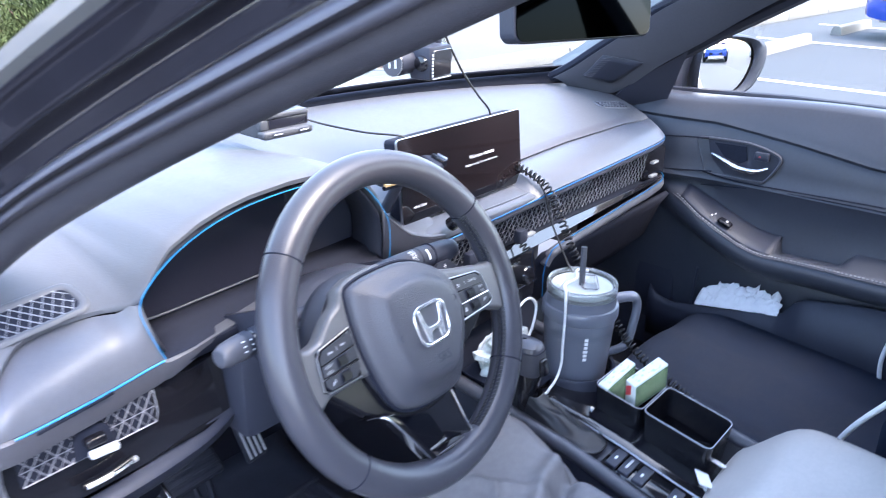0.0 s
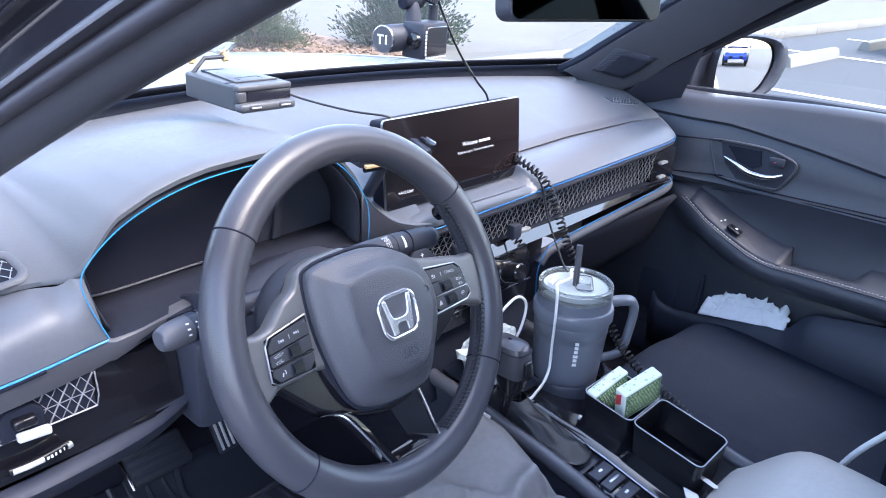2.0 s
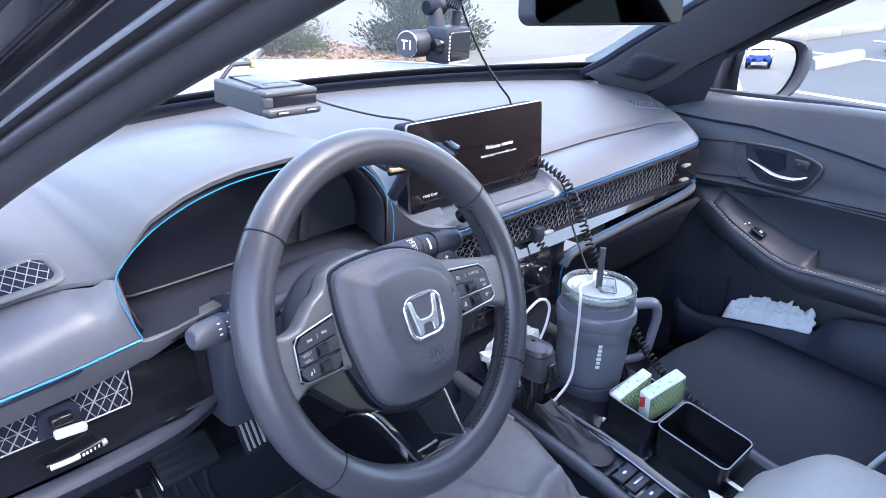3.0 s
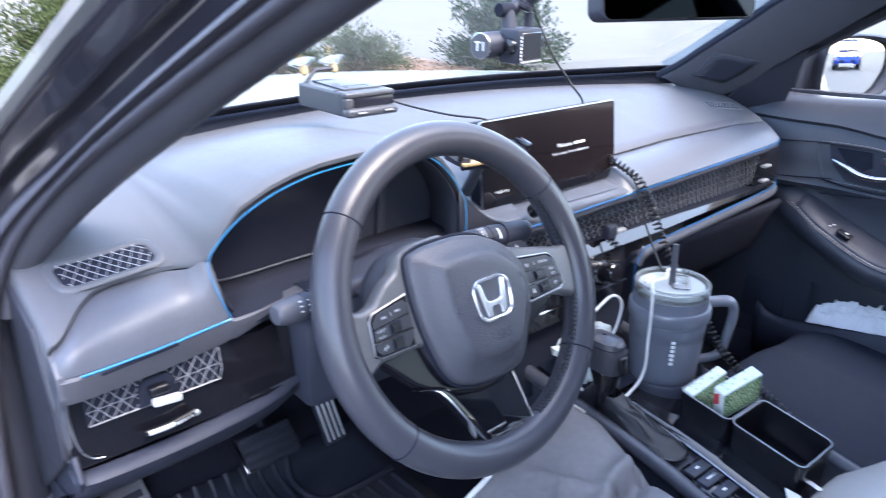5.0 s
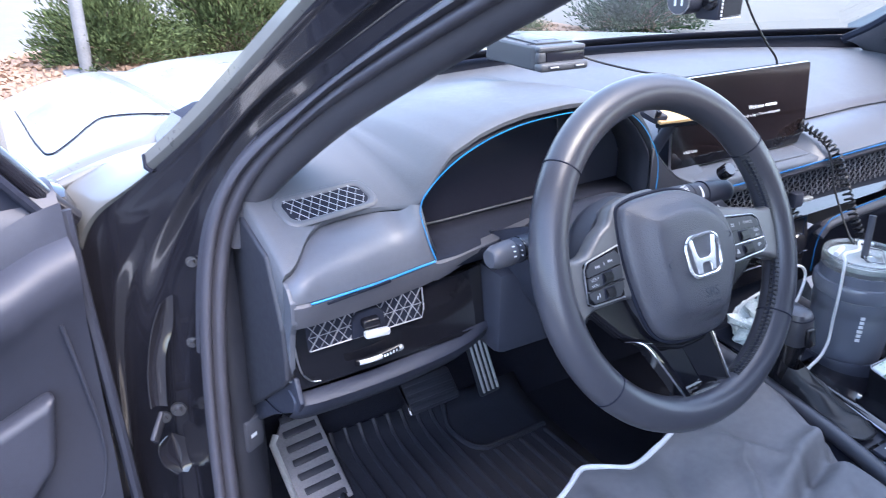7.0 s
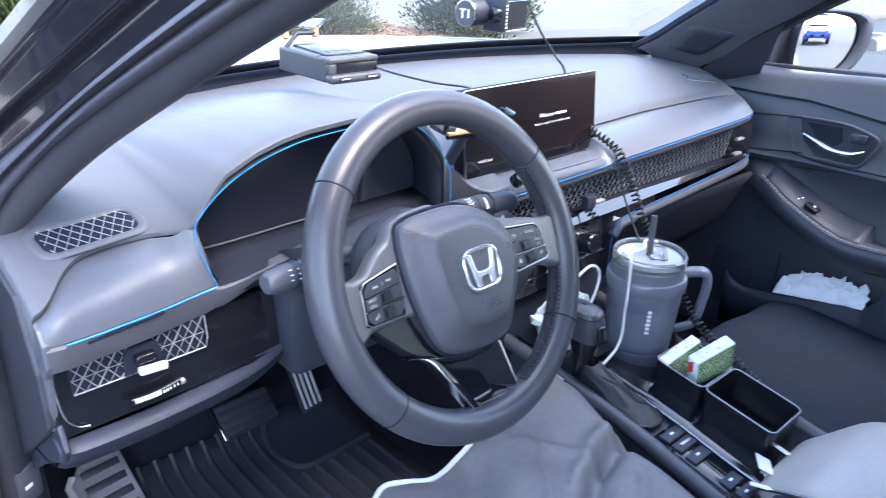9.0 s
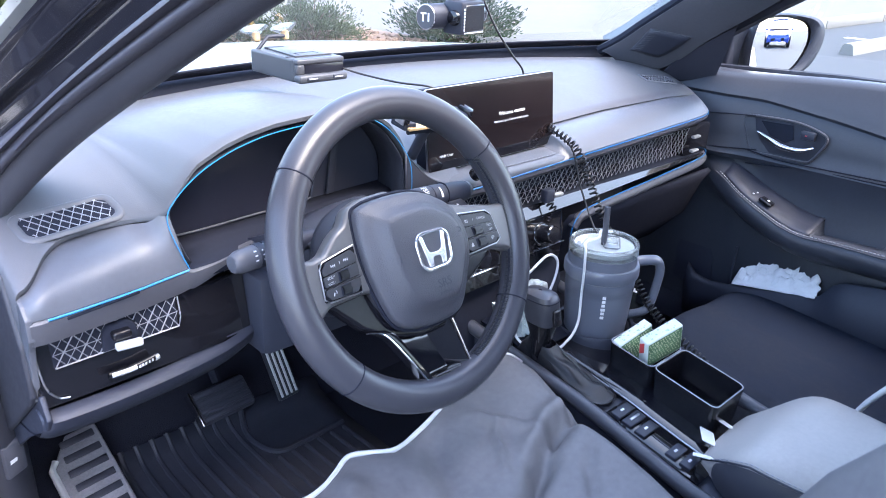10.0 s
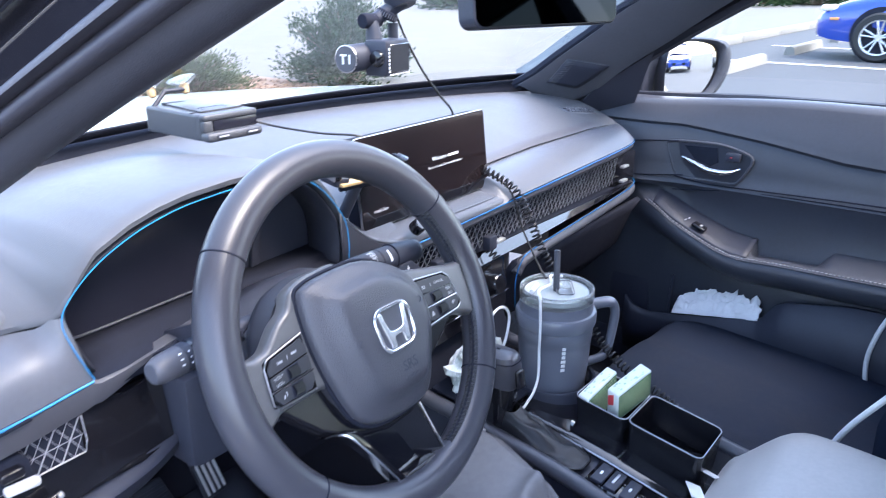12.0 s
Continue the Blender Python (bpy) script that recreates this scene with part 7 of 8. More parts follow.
# cables
solo("charging_cable", tube(spl([(-0.072, 0.135, 0.605), (-0.085, 0.13, 0.655), (-0.052, 0.110, 0.690), (-0.008, 0.105, 0.714), (0.016, 0.102, 0.694), (-0.004, 0.098, 0.652), (-0.04, 0.10, 0.628), (-0.075, 0.09, 0.632), (-0.10, 0.085, 0.61), (-0.085, 0.06, 0.588), (-0.055, 0.034, 0.590), (-0.032, 0.034, 0.594), (-0.014, 0.035, 0.603), (-0.001, 0.037, 0.622), (0.0015, 0.039, 0.66), (0.0015, 0.039, 0.70), (0.003, 0.042, 0.740), (0.016, 0.052, 0.748), (0.055, 0.055, 0.745), (0.09, 0.075, 0.742), (0.10, 0.06, 0.742)], 8), 0.0022, 8), CABLE, "white charging cable looped over the mug", "cable")
solo("cable_plug", tube([(0.012, 0.062, 0.745), (0.040, 0.070, 0.745)], 0.0036, 8), CABLE, "small white cable plug on the mug lid", "plug")


def coil(path, r, turns, wire):
    p = [Vector(q) for q in path]
    acc = [0.0]
    for a, b in zip(p, p[1:]):
        acc.append(acc[-1] + (b - a).length)
    out, n = [], turns * 9
    for i in range(n):
        s = acc[-1] * i / (n - 1)
        k = max(j for j in range(len(acc) - 1) if acc[j] <= s + 1e-9)
        t = (s - acc[k]) / max(1e-9, acc[k + 1] - acc[k])
        c, d = p[k].lerp(p[k + 1], t), (p[k + 1] - p[k]).normalized()
        u = d.cross(Vector((0.3, 0.5, 0.81))).normalized()
        w = d.cross(u)
        a = 2 * math.pi * turns * i / (n - 1)
        out.append(c + (u * math.cos(a) + w * math.sin(a)) * r)
    return tube(out, wire, 5)


COILP = spl([(0.096, 0.225, 0.895), (0.116, 0.165, 0.862), (0.136, 0.140, 0.80), (0.148, 0.118, 0.745), (0.156, 0.085, 0.695), (0.148, 0.040, 0.660), (0.140, 0.003, 0.627), (0.126, -0.045, 0.604), (0.118, -0.092, 0.590), (0.116, -0.15, 0.562), (0.114, -0.20, 0.532), (0.10, -0.26, 0.52)], 6)
solo("coiled_cord", coil(COILP, 0.0062, 80, 0.0018), CORD, "black coiled power cord hanging from the dashboard", "cable")
solo("straight_cord", tube(spl([(0.098, 0.236, 0.895), (0.112, 0.172, 0.862), (0.108, 0.14, 0.80), (0.096, 0.10, 0.75), (0.085, 0.08, 0.738)], 6), 0.0016, 6), CORD, "thin black cord hanging beside the screen", "cable")
solo("small_coil", coil([(-0.012, 0.166, 0.765), (-0.010, 0.160, 0.735)], 0.0045, 9, 0.0012), CORD, "short black coiled lead on the vent", "cable")

# phone holder beside the dials
hold = thing("phone_holder", "black clamp phone holder with a tan plate", "phone holder", (-0.192, 0.20, 0.90))
HM = pose(-0.200, 0.185, 0.946, 14, 2, 0)
part("plate", moved(prism([(-0.058, -0.020, -0.002), (0.020, -0.020, -0.002), (0.020, 0.024, -0.002), (-0.046, 0.024, -0.002), (-0.058, 0.010, -0.002)], (0, 0, 0.004), 0.001), HM), TAN, hold, "tan plate")
for sx in (-1, 1):
    cl = part("clamp", moved(prism([(sx * 0.044, -0.018, -0.004), (sx * 0.062, -0.014, -0.004), (sx * 0.066, 0.012, -0.004), (sx * 0.050, 0.022, -0.004)], (0, 0, 0.013), 0.003, 3), HM), PLASTIC, hold, "black clamp jaw")
    part("jaw_lip", moved(rbox((sx * 0.060, -0.003, 0.010), (0.008, 0.026, 0.009), 0.002), HM), BLACKGLOSS, cl)
    part("clamp_face", moved(rbox((sx * 0.0645, -0.004, 0.010), (0.002, 0.018, 0.012), 0.0008), HM), SATIN, cl, "bright metal clamp face")
part("spring_bar", moved(tube([(-0.055, -0.014, -0.006), (0.055, -0.014, -0.006)], 0.0035, 10), HM), RECESS, hold)
part("cradle", moved(rbox((0.010, 0.004, -0.009), (0.052, 0.028, 0.014), 0.004, 3), HM), RECESS, hold)
part("stem", tube([(-0.192, 0.188, 0.945), (-0.196, 0.205, 0.925), (-0.205, 0.222, 0.885)], 0.008, 10), PLASTIC, hold)

# radar detector under the windscreen
rad = thing("radar_detector", "grey radar detector hung on the windscreen by suction cups", "radar detector", (-0.285, 0.40, 0.997))
part("detector_body", prism([(a, b, 0.986) for a, b in ((-0.322, 0.335), (-0.247, 0.335), (-0.243, 0.345), (-0.243, 0.455), (-0.250, 0.464), (-0.318, 0.464), (-0.326, 0.455), (-0.326, 0.345))], (0, 0, 0.033), 0.004, 3), GREYGEAR, rad, "matt grey housing")
part("detector_brow", rbox((-0.2845, 0.336, 1.0150), (0.081, 0.012, 0.008), 0.003, 3), GREYGEAR, rad)
part("detector_cheek", rbox((-0.3185, 0.335, 1.0045), (0.014, 0.010, 0.016), 0.004, 3), GREYGEAR, rad)
part("detector_window", rbox((-0.2780, 0.3345, 1.0045), (0.066, 0.006, 0.0135), 0.001), DIALS, rad, "dark recessed lens window")
part("detector_lip", rbox((-0.2845, 0.331, 0.9920), (0.084, 0.018, 0.012), 0.005, 4), GREYGEAR, rad, "rounded lip with two buttons")
for dx in (-0.020, 0.024):
    bt = part("detector_button", rbox((-0.2845 + dx, 0.3218, 0.9925), (0.019, 0.002, 0.0052), 0.0008), PLASTIC, rad)
    part("button_mark", rbox((-0.2845 + dx, 0.3206, 0.9926), (0.014, 0.0006, 0.0020), 0), INKGREY, bt)
part("top_step", prism([(-0.315, 0.350, 1.019), (-0.252, 0.350, 1.019), (-0.262, 0.440, 1.019), (-0.306, 0.440, 1.019)], (0, 0, 0.0024), 0.0008), GREYGEAR, rad)
for a, b, w, d in ((-0.286, 0.372, 0.034, 0.0012), (-0.303, 0.366, 0.0012, 0.012), (-0.269, 0.366, 0.0012, 0.012), (-0.318, 0.357, 0.016, 0.0012), (-0.254, 0.357, 0.014, 0.0012)):
    part("top_groove", rbox((a, b, 1.0214 if -0.31 < a < -0.26 else 1.0194), (w, d, 0.0010), 0), PLASTIC, rad)
part("mount_slot", rbox((-0.292, 0.442, 1.0200), (0.030, 0.010, 0.004), 0.001), PLASTIC, rad)
part("cup_bracket", tube([(-0.318, 0.447, 1.018), (-0.30, 0.447, 1.036), (-0.268, 0.447, 1.036)], 0.003, 8), PLASTIC, rad)
for cx in (-0.318, -0.268):
    part("suction_cup", moved(lathe([(0.004, 0.0), (0.006, 0.006), (0.012, 0.010), (0.021, 0.016), (0.0195, 0.0165), (0.010, 0.012), (0.002, 0.008)], n=24), pose(cx, 0.448, 1.034, -24, 0, 0)), LIDM, rad, "clear suction cup")
    part("cup_stud", moved(lathe([(0.0, 0.010), (0.005, 0.009), (0.006, 0.003), (0.004, -0.004), (0.0, -0.004)], n=14), pose(cx, 0.448, 1.034, -24, 0, 0)), TAN, rad, "amber cup stud")
solo("detector_cord", tube(spl([(-0.244, 0.36, 1.003), (-0.22, 0.33, 0.992), (-0.19, 0.275, 0.984), (-0.165, 0.235, 0.982), (-0.15, 0.225, 0.975)], 6), 0.0016, 6), CORD, "thin black detector cord over the dash", "cable")

# dash camera
dc = thing("dash_camera", "black dash camera with round ends on a windscreen mount", "dash camera", (-0.08, 0.26, 1.04))
part("barrel", moved(lathe([(0.0, -0.064), (0.0168, -0.064), (0.018, -0.062), (0.018, 0.062), (0.0168, 0.064), (0.0, 0.064)], n=36), pose(-0.082, 0.272, 1.076, 0, 90, 8)), PLASTIC, dc, "black cylindrical barrel")
part("end_cap", moved(lathe([(0.0, 0.002), (0.0165, 0.002), (0.0173, 0.0), (0.0, 0.0)], n=36), pose(-0.1455, 0.263, 1.076, 0, -90, 8)), GREYPL, dc, "round grey end cap")
cap = pose(-0.1478, 0.2627, 1.076, 90, 0, -82)
part("cap_mark", moved(join(rbox((-0.0032, 0.005, 0), (0.0105, 0.0025, 0.0006), 0), rbox((-0.004, -0.001, 0), (0.0028, 0.0112, 0.0006), 0), rbox((0.0064, 0.0, 0), (0.0028, 0.012, 0.0006), 0)), cap), WHITEINK, dc)
part("cap_rim", moved(tube([(0.0172 * math.cos(a), 0.0172 * math.sin(a), 0.0006) for a in [2 * math.pi * k / 32 for k in range(32)]], 0.0009, 6, True), pose(-0.1455, 0.263, 1.076, 0, -90, 8)), CHROME, dc, "bright ring")
part("end_cap", moved(lathe([(0.0, 0.008), (0.013, 0.007), (0.0165, 0.002), (0.0175, -0.004), (0.0182, -0.006), (0.0182, -0.020), (0.0, -0.020)], n=36), pose(-0.018, 0.281, 1.076, 0, 90, 8)), SATIN, dc, "silver end cap")
part("camera_block", rbox((-0.083, 0.248, 1.075), (0.056, 0.036, 0.047), 0.004, 2, Matrix.Rotation(radians(8), 3, "Z")), PLASTIC, dc)
part("camera_screen", rbox((-0.0805, 0.2275, 1.075), (0.046, 0.002, 0.037), 0.001, 1, Matrix.Rotation(radians(8), 3, "Z")), PIANO, dc, "small dark screen")
part("camera_lens", moved(lathe([(0.0, 0.006), (0.006, 0.006), (0.010, 0.004), (0.0115, 0.0), (0.0, 0.0)], n=24), pose(-0.1105, 0.2405, 1.075, 0, -90, 8)), PIANO, dc, "round glass lens")
tagged(part("screen_marks", join(*[rbox((-0.104 + 0.006 * k, 0.2228 + 0.0008 * k, 1.0545), (0.003, 0.001, 0.002), 0) for k in range(8)], *[rbox((-0.1065, 0.2225, 1.059 + 0.0048 * k), (0.002, 0.001, 0.003), 0) for k in range(7)]), WHITEINK, dc), kind="stuff")
part("mount_stem", tube([(-0.092, 0.262, 1.095), (-0.092, 0.264, 1.112), (-0.092, 0.27, 1.125)], [0.012, 0.010, 0.010], 14), PLASTIC, dc)
part("mount_joint", moved(lathe([(0.0, -0.016), (0.009, -0.016), (0.010, -0.014), (0.010, 0.014), (0.009, 0.016), (0.0, 0.016)], n=18), pose(-0.092, 0.268, 1.122, 0, 90, 0)), RECESS, dc)
part("mount_disc", moved(lathe([(0.0, -0.005), (0.013, -0.005), (0.0145, -0.003), (0.0145, 0.004), (0.013, 0.006), (0.0, 0.006)], n=28), pose(-0.066, 0.262, 1.128, 18, 18, 0)), RECESS, dc)
tagged(part("disc_knurling", moved(join(*[rbox((0.0147 * math.cos(a), 0.0147 * math.sin(a), 0.0005), (0.0012, 0.0012, 0.006), 0) for a in [2 * math.pi * k / 26 for k in range(26)]]), pose(-0.066, 0.262, 1.128, 18, 18, 0)), GREYPL, dc), kind="stuff")
part("mount_arm", tube([(-0.085, 0.268, 1.122), (-0.06, 0.262, 1.135), (-0.045, 0.255, 1.148)], [0.009, 0.010, 0.014], 12), PLASTIC, dc)
part("mount_cup", moved(lathe([(0.0, -0.012), (0.018, -0.012), (0.022, -0.006), (0.024, 0.004), (0.0, 0.006)], n=28), pose(-0.045, 0.254, 1.150, -24, 0, 0)), PLASTIC, dc)
part("plug_stub", tube([(-0.054, 0.262, 1.092), (-0.054, 0.262, 1.118)], 0.0075, 10), PLASTIC, dc)
solo("camera_cord", tube(spl([(-0.05, 0.262, 1.135), (-0.03, 0.262, 1.10), (0.0, 0.255, 1.05), (0.03, 0.245, 1.01), (0.05, 0.238, 0.985), (0.055, 0.236, 0.95)], 6), 0.0018, 6), CORD, "black dash camera cord hanging to the screen", "cable")

# rear-view mirror
rvm = thing("rear_view_mirror", "black rear-view mirror on the windscreen", "mirror", (-0.03, 0.05, 1.15))
RM = pose(-0.028, 0.030, 1.156, 90, 0, -16) @ pose(0, 0, 0, -6, 0, 0)
part("mirror_shell", moved(prism([(a, b, -0.03) for a, b in rrect(0.238, 0.073, 0.014)], (0, 0, 0.030), 0.006, 3), RM), PLASTIC, rvm)
part("mirror_glass", moved(prism([(a, b, 0) for a, b in rrect(0.231, 0.067, 0.012)], (0, 0, 0.0015)), RM), DIMMIRROR, rvm, "dark mirror glass")
part("mirror_stem", tube([(-0.03, 0.06, 1.165), (-0.03, 0.09, 1.19), (-0.03, 0.13, 1.21)], [0.012, 0.012, 0.018], 12), PLASTIC, rvm)

# right door mirror
dm = thing("door_mirror", "white door mirror with black surround, on the passenger door", "mirror", (0.88, 0.22, 0.90))
mn = Vector((-0.4927, -0.8691, 0.0330)).normalized()
mu = Vector((0, 0, 1)).cross(mn).normalized()
mw = mn.cross(mu)
if mu.x < 0:
    mu = -mu
DMM = Matrix.Translation((0.893, 0.186, 0.977)) @ Matrix((mu, mw, mn)).transposed().to_4x4()
MO = [(-0.078, -0.056), (-0.072, -0.064), (0.02, -0.066), (0.055, -0.052), (0.080, -0.015), (0.088, 0.02), (0.080, 0.045), (0.055, 0.060), (0.0, 0.068), (-0.055, 0.062), (-0.072, 0.045), (-0.080, 0.0)]
mo = spl([(a * 0.86, b * 0.92, 0) for a, b in MO], 5, True)
part("mirror_glass", moved(grid([[p * f + Vector((0, 0, 0.003 - (p * f).length_squared / 2.8)) for p in mo] for f in (0.01, 0.2, 0.4, 0.6, 0.8, 0.9, 1.0)], False, True), DMM), MIRRORM, dm, "clear mirror glass", angle=80)
shell = []
for f, h in ((1.02, 0.004), (1.10, 0.010), (1.15, 0.004), (1.17, -0.02), (1.12, -0.06), (0.9, -0.10), (0.4, -0.13), (0.02, -0.135)):
    shell.append([Vector((p.x * f + 0.042 * (f - 1) * 5 * smooth(-0.02, 0.06, p.x), p.y * f, h)) for p in mo])
part("mirror_rim", moved(grid(shell[:4], False, True), DMM), PLASTIC, dm, "black mirror surround", solid=0.003)
part("mirror_shell", moved(grid(shell[3:], False, True), DMM), WHITEPAINT, dm, "white mirror shell")
part("mirror_foot", prism([(0.80, 0.26, 0.925), (0.86, 0.24, 0.925), (0.88, 0.22, 0.96), (0.86, 0.22, 1.02), (0.80, 0.25, 1.01)], (0.01, 0.05, 0), 0.006), PLASTIC, dm)

# ---------------------------------------------------------------- outside
GZ = 0.10


def sheet(name, x0, x1, y0, y1, z, material, label, category, nx=8, ny=8, rough=0.0):
    rows = [[(x0 + (x1 - x0) * i / nx, y0 + (y1 - y0) * k / ny, z + rough * noise.noise(Vector((i * 0.7, k * 0.7, 5)))) for k in range(ny + 1)] for i in range(nx + 1)]
    return tagged(to_object(name, grid(rows), material), label, category, kind="structure")


sheet("ground", -400, 400, -400, 400, GZ, ASPHALT, "grey asphalt of a car park", "ground", 20, 20)
sheet("pavement", -60, 60, 4.05, 40, GZ + 0.11, PALE, "pale sunlit concrete pavement", "pavement")
for k in range(28):
    tagged(to_object("kerb", rbox((-24 + 2.42 * k, 3.95, GZ + 0.06), (2.40, 0.20, 0.14), 0.02), CONCRETE), "pale concrete kerb block", "kerb", kind="structure")
for x in (-9.3, -5.6, -1.9, 2.6, 6.5, 10.2, 13.2, 16.4, 20.0):
    tagged(to_object("parking_line", rbox((x, 0.8, GZ + 0.003), (0.11, 4.9, 0.006), 0.001), LINE), "white painted parking line", "road marking", kind="structure")
stop_group = "wheel stops in the parking bays"
for k, x in enumerate((9.2, 12.4, 15.4, 5.0)):
    w = [[(x - 0.9, 2.55 + a, GZ + b) for a, b in ((-0.08, 0.0), (-0.06, 0.10), (-0.03, 0.125), (0.03, 0.125), (0.06, 0.10), (0.08, 0.0))], [(x + 0.9, 2.55 + a, GZ + b) for a, b in ((-0.08, 0.0), (-0.06, 0.10), (-0.03, 0.125), (0.03, 0.125), (0.06, 0.10), (0.08, 0.0))]]
    v, f = grid(w)
    f += [tuple(range(6)), tuple(range(11, 5, -1))]
    solo("wheel_stop", (v, f), CONCRETE, "worn concrete wheel stop on the asphalt", "wheel stop", stop_group)

# planting bed with bark, pebbles and shrubs
rng = random.Random(5)
bed = []
for k in range(4600):
    x, y = rng.uniform(-3.0, 4.1), rng.uniform(4.15, 6.2)
    s = rng.uniform(0.014, 0.036)
    bed.append(moved(([Vector(p) * s for p in ((1, 0, 0), (-1, 0, 0), (0, 1, 0), (0, -1, 0), (0, 0, 0.7), (0, 0, -0.4))], [(0, 2, 4), (2, 1, 4), (1, 3, 4), (3, 0, 4), (2, 0, 5), (1, 2, 5), (3, 1, 5), (0, 3, 5)]), pose(x, y, GZ + 0.13, rng.uniform(0, 40), rng.uniform(0, 40), rng.uniform(0, 360))))
tagged(to_object("bark_chips", join(*bed), ROCK, flat=True), "reddish brown bark and pebbles in the planting bed", "ground cover", kind="stuff")
sheet("planting_bed", -3.2, 4.3, 4.06, 6.4, GZ + 0.118, ROCK, "brown earth planting bed", "ground", 20, 8, 0.02)


def shrub(c, size, leaves, material, label, seed, leaf=0.06, gaps=0.4):
    r = random.Random(seed)
    ob = thing("shrub", label, "shrub", c, "shrubs in the planting bed")
    twigs, lv, lf = [], [], []
    tips = []
    for k in range(64):
        a, e = r.uniform(0, 2 * math.pi), r.uniform(0.02, 1.45)
        ln = r.uniform(0.65, 1.0)
        tip = Vector((math.cos(a) * math.cos(e) * size[0] * ln, math.sin(a) * math.cos(e) * size[1] * ln, math.sin(e) * size[2] * ln * (0.8 + 0.3 * r.random())))
        mid = tip * 0.5 + Vector((r.uniform(-.06, .06), r.uniform(-.06, .06), 0.05))
        twigs.append(tube([Vector(c) + q for q in (Vector((0, 0, -0.02)), mid, tip)], [0.016, 0.009, 0.003], 5))
        tips += [(tip, 1.0), (mid.lerp(tip, 0.5), 0.9), (mid, 0.7)]
    for k in range(leaves):
        tip, w = tips[r.randrange(len(tips))]
        p = Vector(c) + tip + Vector((r.gauss(0, 0.075) * size[0], r.gauss(0, 0.075) * size[1], r.gauss(0, 0.085) * size[2] + 0.02))
        p.z = max(p.z, c[2] + 0.03)
        d = (tip.normalized() + Vector((r.gauss(0, 0.42), r.gauss(0, 0.42), r.gauss(0.45, 0.42)))).normalized()
        s = d.cross(Vector((r.gauss(0, 1), r.gauss(0, 1), r.gauss(0, 1)))).normalized()
        n = d.cross(s)
        ln = leaf * r.uniform(0.6, 1.3)
        o = len(lv)
        lv += [p, p + d * ln * 0.5 + s * ln * 0.16 + n * ln * 0.04, p + d * ln, p + d * ln * 0.5 - s * ln * 0.16 + n * ln * 0.04]
        lf += [(o, o + 1, o + 2), (o, o + 2, o + 3)]
    part("branch", join(*twigs), TWIG, ob)
    tagged(part("foliage", (lv, lf), material, ob, flat=True), kind="stuff")


shrub((0.75, 5.65, GZ + 0.12), (0.78, 0.6, 0.82), 30000, LEAF, "bushy green shrub with yellowish tips in a bark bed", 1, 0.042)
shrub((-0.15, 5.5, GZ + 0.12), (0.60, 0.5, 0.50), 19000, LEAF, "bushy green shrub with yellowish tips in a bark bed", 2, 0.042)
shrub((1.75, 5.85, GZ + 0.12), (0.75, 0.5, 0.8), 24000, LEAF, "bushy green shrub with yellowish tips in a bark bed", 3, 0.042)
shrub((3.1, 5.45, GZ + 0.12), (0.6, 0.4, 0.36), 9000, LEAF, "low green shrub in a bark bed", 4, 0.036)
shrub((4.5, 4.95, GZ + 0.12), (0.66, 0.6, 0.78), 16000, LEAFD, "dense rounded dark green shrub", 6, 0.05)
shrub((2.5, 5.7, GZ + 0.12), (0.5, 0.4, 0.33), 3000, LEAFD, "low dark green shrub", 7, 0.04)
for k, (hx, hy) in enumerate(((30, 9), (33, 7), (36, 10), (27, 13), (22, 16))):
    shrub((hx, hy, GZ + 0.1), (2.2, 2.0, 1.6), 3000, LEAFD, "distant dark green hedge shrub", 20 + k, 0.25)

lamp = thing("lamp_post", "plain galvanised steel lamp post", "lamp post", (-0.40, 5.1, GZ))
part("post", tube([(-0.40, 5.1, GZ), (-0.40, 5.1, 5.8)], [0.042, 0.034], 20), POST, lamp)
part("lamp_head", rbox((-0.40, 4.8, 5.85), (0.25, 0.7, 0.12), 0.03), POST, lamp)
part("base_plate", rbox((-0.40, 5.1, GZ + 0.13), (0.28, 0.28, 0.05), 0.01), POST, lamp)

hall = thing("building", "long low white rendered building beyond the car park", "building", (-6, 30, GZ))
part("wall", rbox((-8, 31, 2.2), (44, 0.6, 4.4), 0.02), WALLW, hall)
part("roof_edge", rbox((-8, 30.8, 4.5), (45, 1.2, 0.25), 0.03), CONCRETE, hall)
for k in range(7):
    wd = part("window", rbox((-26 + 6 * k, 30.66, 2.2), (2.2, 0.10, 1.6), 0.02), WHITEINK, hall)
    part("pane", rbox((-26 + 6 * k, 30.60, 2.2), (2.0, 0.04, 1.4), 0.01), CARGLASS, wd)


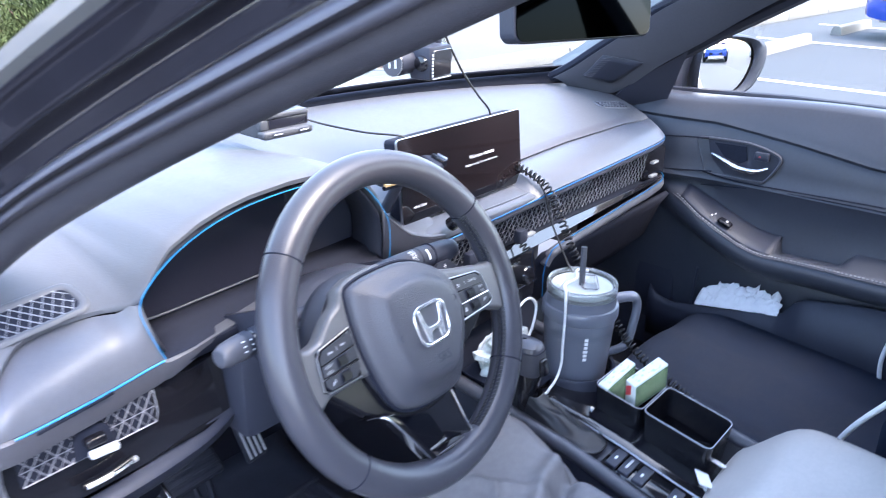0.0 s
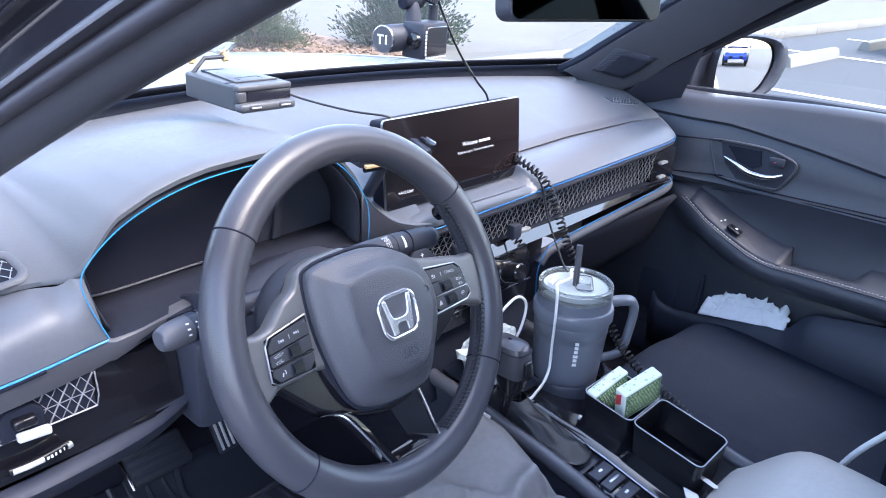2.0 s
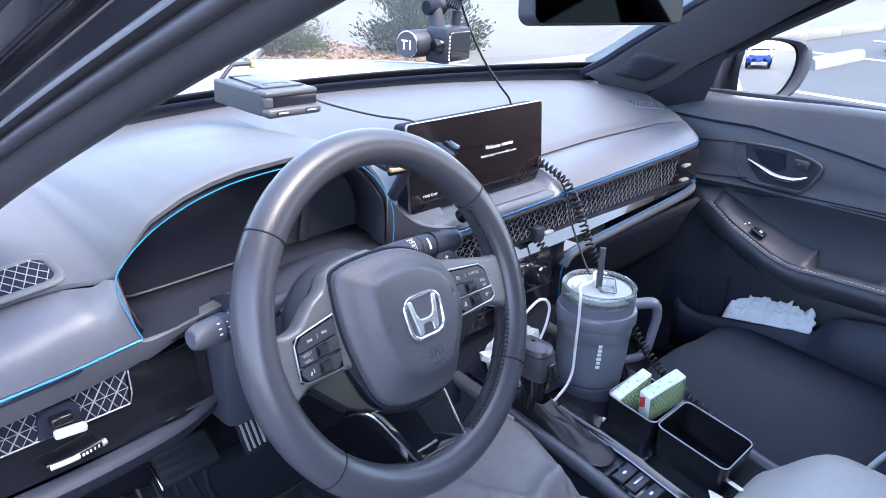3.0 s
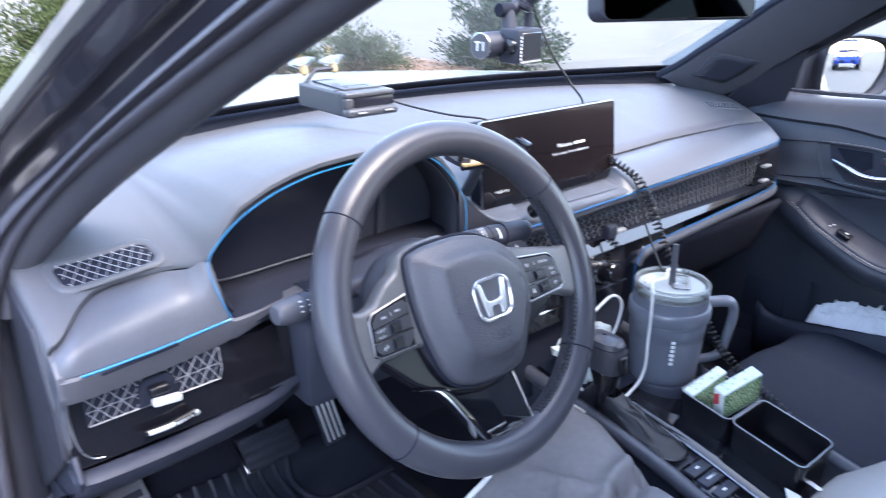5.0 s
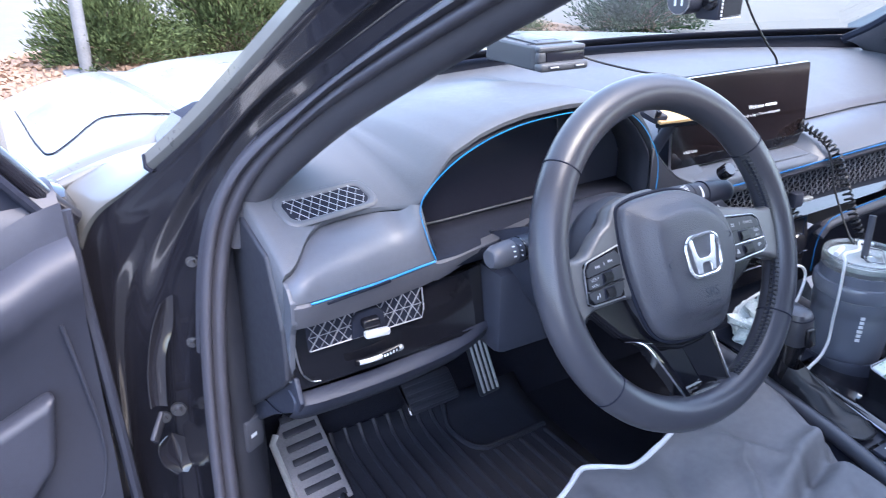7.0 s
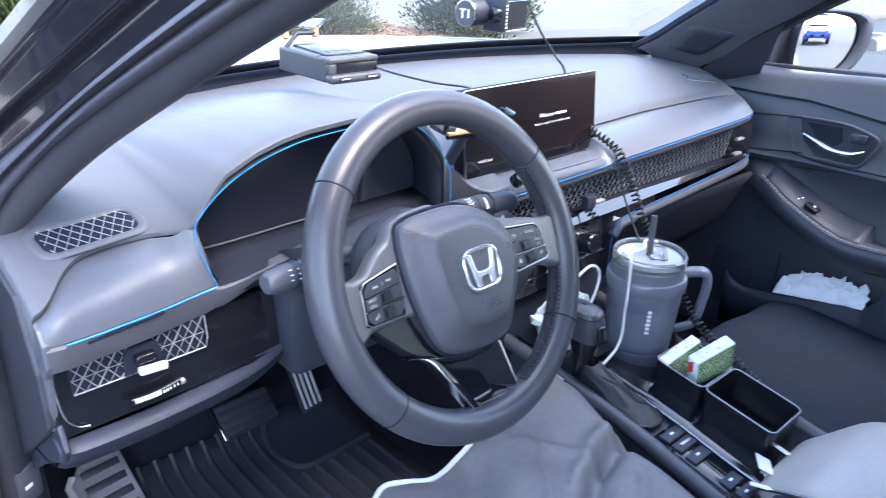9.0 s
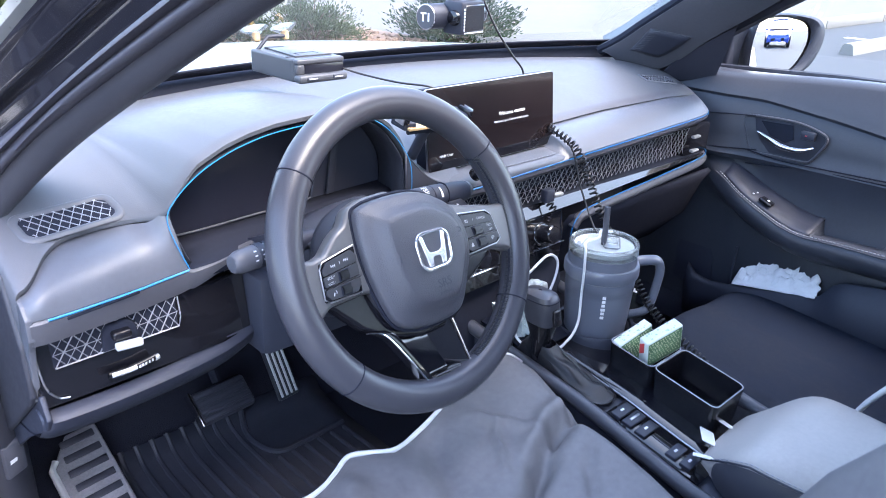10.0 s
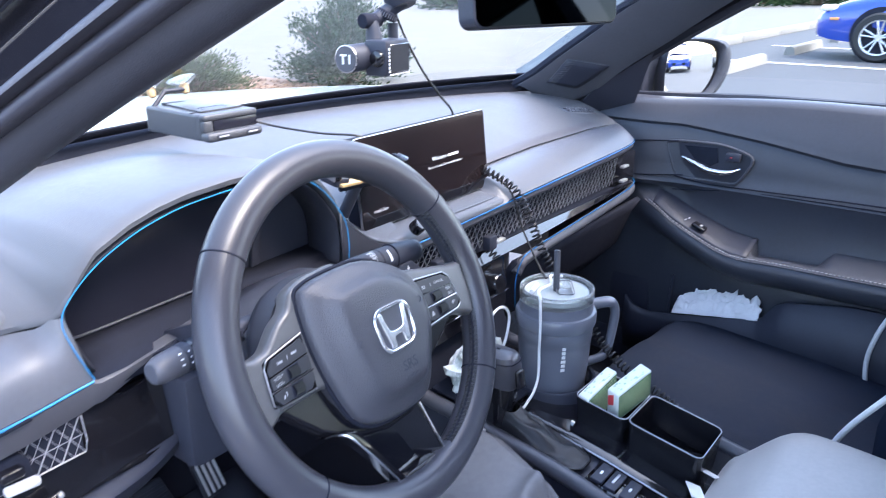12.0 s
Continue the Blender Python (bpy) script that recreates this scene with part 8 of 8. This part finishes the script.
# ---------------------------------------------------------------- parked cars
def parked_car(paint, m, label, tall=0.0, tail=False):
    ob = thing("parked_car", label, "car", tuple(m.translation), "parked cars")

    def put(g):
        return moved(g, m)
    st = [(-2.25, 0.70, 0.55, 0.60), (-2.18, 0.80, 0.35, 0.92 + tall * 0.5), (-1.6, 0.87, 0.22, 0.98 + tall * 0.3), (-0.8, 0.89, 0.20, 0.96 + tall * 0.2), (0.4, 0.89, 0.20, 0.95 + tall * 0.2), (1.2, 0.88, 0.22, 0.93 + tall * 0.2), (1.9, 0.84, 0.26, 0.80 + tall * 0.2), (2.2, 0.72, 0.30, 0.66 + tall * 0.2), (2.28, 0.55, 0.38, 0.52 + tall * 0.2)]
    rows = []
    for y, w, zb, zt in st:
        h = zt - zb
        rows.append([(-w * 0.94, y, zb), (-w, y, zb + h * 0.35), (-w * 0.985, y, zb + h * 0.75), (-w * 0.93, y, zt - 0.02), (-w * 0.7, y, zt + 0.01), (0, y, zt + 0.03), (w * 0.7, y, zt + 0.01), (w * 0.93, y, zt - 0.02), (w * 0.985, y, zb + h * 0.75), (w, y, zb + h * 0.35), (w * 0.94, y, zb)])
    v, f = grid(rows)
    n = len(rows[0])
    f += [tuple(range(n)), tuple(range(len(v) - 1, len(v) - n - 1, -1))]
    part("body", put((v, f)), paint, ob, sub=1)
    gh = [(-2.05 if tall else -1.75, 0.72, 0.93, 0.93 + tall * 0.3), (-1.75 if tall else -1.1, 0.66, 0.95, 1.38 + tall), (-0.5, 0.64, 0.95, 1.45 + tall), (0.25, 0.64, 0.94, 1.42 + tall), (1.15, 0.72, 0.92, 0.96 + tall * 0.3)]
    rows = [[(-0.80, y, zb), (-w, y, zt - 0.05), (-w * 0.8, y, zt), (0, y, zt + 0.02), (w * 0.8, y, zt), (w, y, zt - 0.05), (0.80, y, zb)] for y, w, zb, zt in gh]
    part("windows", put(grid(rows)), CARGLASS, ob, "dark glass")
    rows = [[(-w * 0.85, y, zt + 0.004), (0, y, zt + 0.03), (w * 0.85, y, zt + 0.004)] for y, w, zb, zt in gh[1:4]]
    part("roof", put(grid(rows)), paint, ob, solid=0.02)
    for sx in (-1, 1):
        for y0, y1, z1 in ((0.25, 1.15, 0.96 + tall * 0.3), (-1.1, -1.95, 0.95 + tall * 0.3)):
            part("window_pillar", put(tube([(sx * 0.66, y0, 1.39 + tall), (sx * 0.78, y1, z1)], 0.035, 6)), paint, ob)
        for y in (-1.38, 1.38):
            wh = part("wheel", put(moved(lathe([(0.20, -0.11), (0.30, -0.11), (0.325, -0.08), (0.33, 0.0), (0.325, 0.08), (0.30, 0.11), (0.235, 0.11), (0.22, 0.06), (0.20, 0.0)], n=40), pose(sx * 0.80, y, 0.33, 0, 90 * sx, 0))), TYRE, ob, "black tyre")
            rim = [lathe([(0.215, 0.10), (0.235, 0.112), (0.24, 0.10), (0.23, 0.04), (0.215, 0.04)], n=36), lathe([(0.0, 0.10), (0.045, 0.10), (0.055, 0.08), (0.055, 0.05), (0.0, 0.05)], n=20)]
            for k in range(10):
                a = 2 * math.pi * (k // 2) / 5 + (0.2 if k % 2 else -0.2)
                rim.append(tube([(0.04 * math.cos(a), 0.04 * math.sin(a), 0.085), (0.226 * math.cos(a * 1.0), 0.226 * math.sin(a), 0.100)], 0.013, 6))
            part("rim", put(moved(join(*rim), pose(sx * 0.80, y, 0.33, 0, 90 * sx, 0))), CARSILVER, wh, "silver spoked rim")
            part("arch", put(moved(lathe([(0.0, 0.0), (0.37, 0.0), (0.37, 0.05), (0.0, 0.05)], n=32), pose(sx * 0.80, y, 0.36, 0, 90 * sx, 0))), RECESS, ob)
        part("head_lamp", put(rbox((sx * 0.62, 2.08, 0.70 + tall * 0.2), (0.26, 0.22, 0.09), 0.04, 3)), LAMPCLEAR, ob)
        part("tail_lamp", put(rbox((sx * 0.68, -2.20, 0.86 + tall * 0.4), (0.26, 0.14, 0.16), 0.04, 3)), REDLAMP, ob)
        part("side_marker", put(rbox((sx * 0.80, 1.98, 0.56), (0.06, 0.12, 0.035), 0.01)), ORANGELAMP, ob)
        part("door_mirror", put(rbox((sx * 0.95, 0.75, 0.98), (0.16, 0.12, 0.11), 0.03, 3)), paint, ob)
    part("front_grille", put(rbox((0, 2.24, 0.46), (0.9, 0.06, 0.16), 0.02)), RECESS, ob)
    part("bumper_strip", put(rbox((0, -2.24, 0.45), (1.3, 0.08, 0.16), 0.03)), RECESS, ob)


parked_car(CARBLUE, pose(11.9, -0.05, GZ), "bright blue hatchback parked with silver spoked wheels")
parked_car(CARBLUE, pose(2.85, -15.2, GZ, 0, 0, 8), "dark blue tall hatchback parked behind", 0.14)
parked_car(CARSILVER, pose(-0.6, -15.5, GZ, 0, 0, 5), "silver saloon parked behind", 0.0)
parked_car(CARSILVER, pose(6.6, -14.0, GZ, 0, 0, 8), "silver saloon parked behind", 0.08)
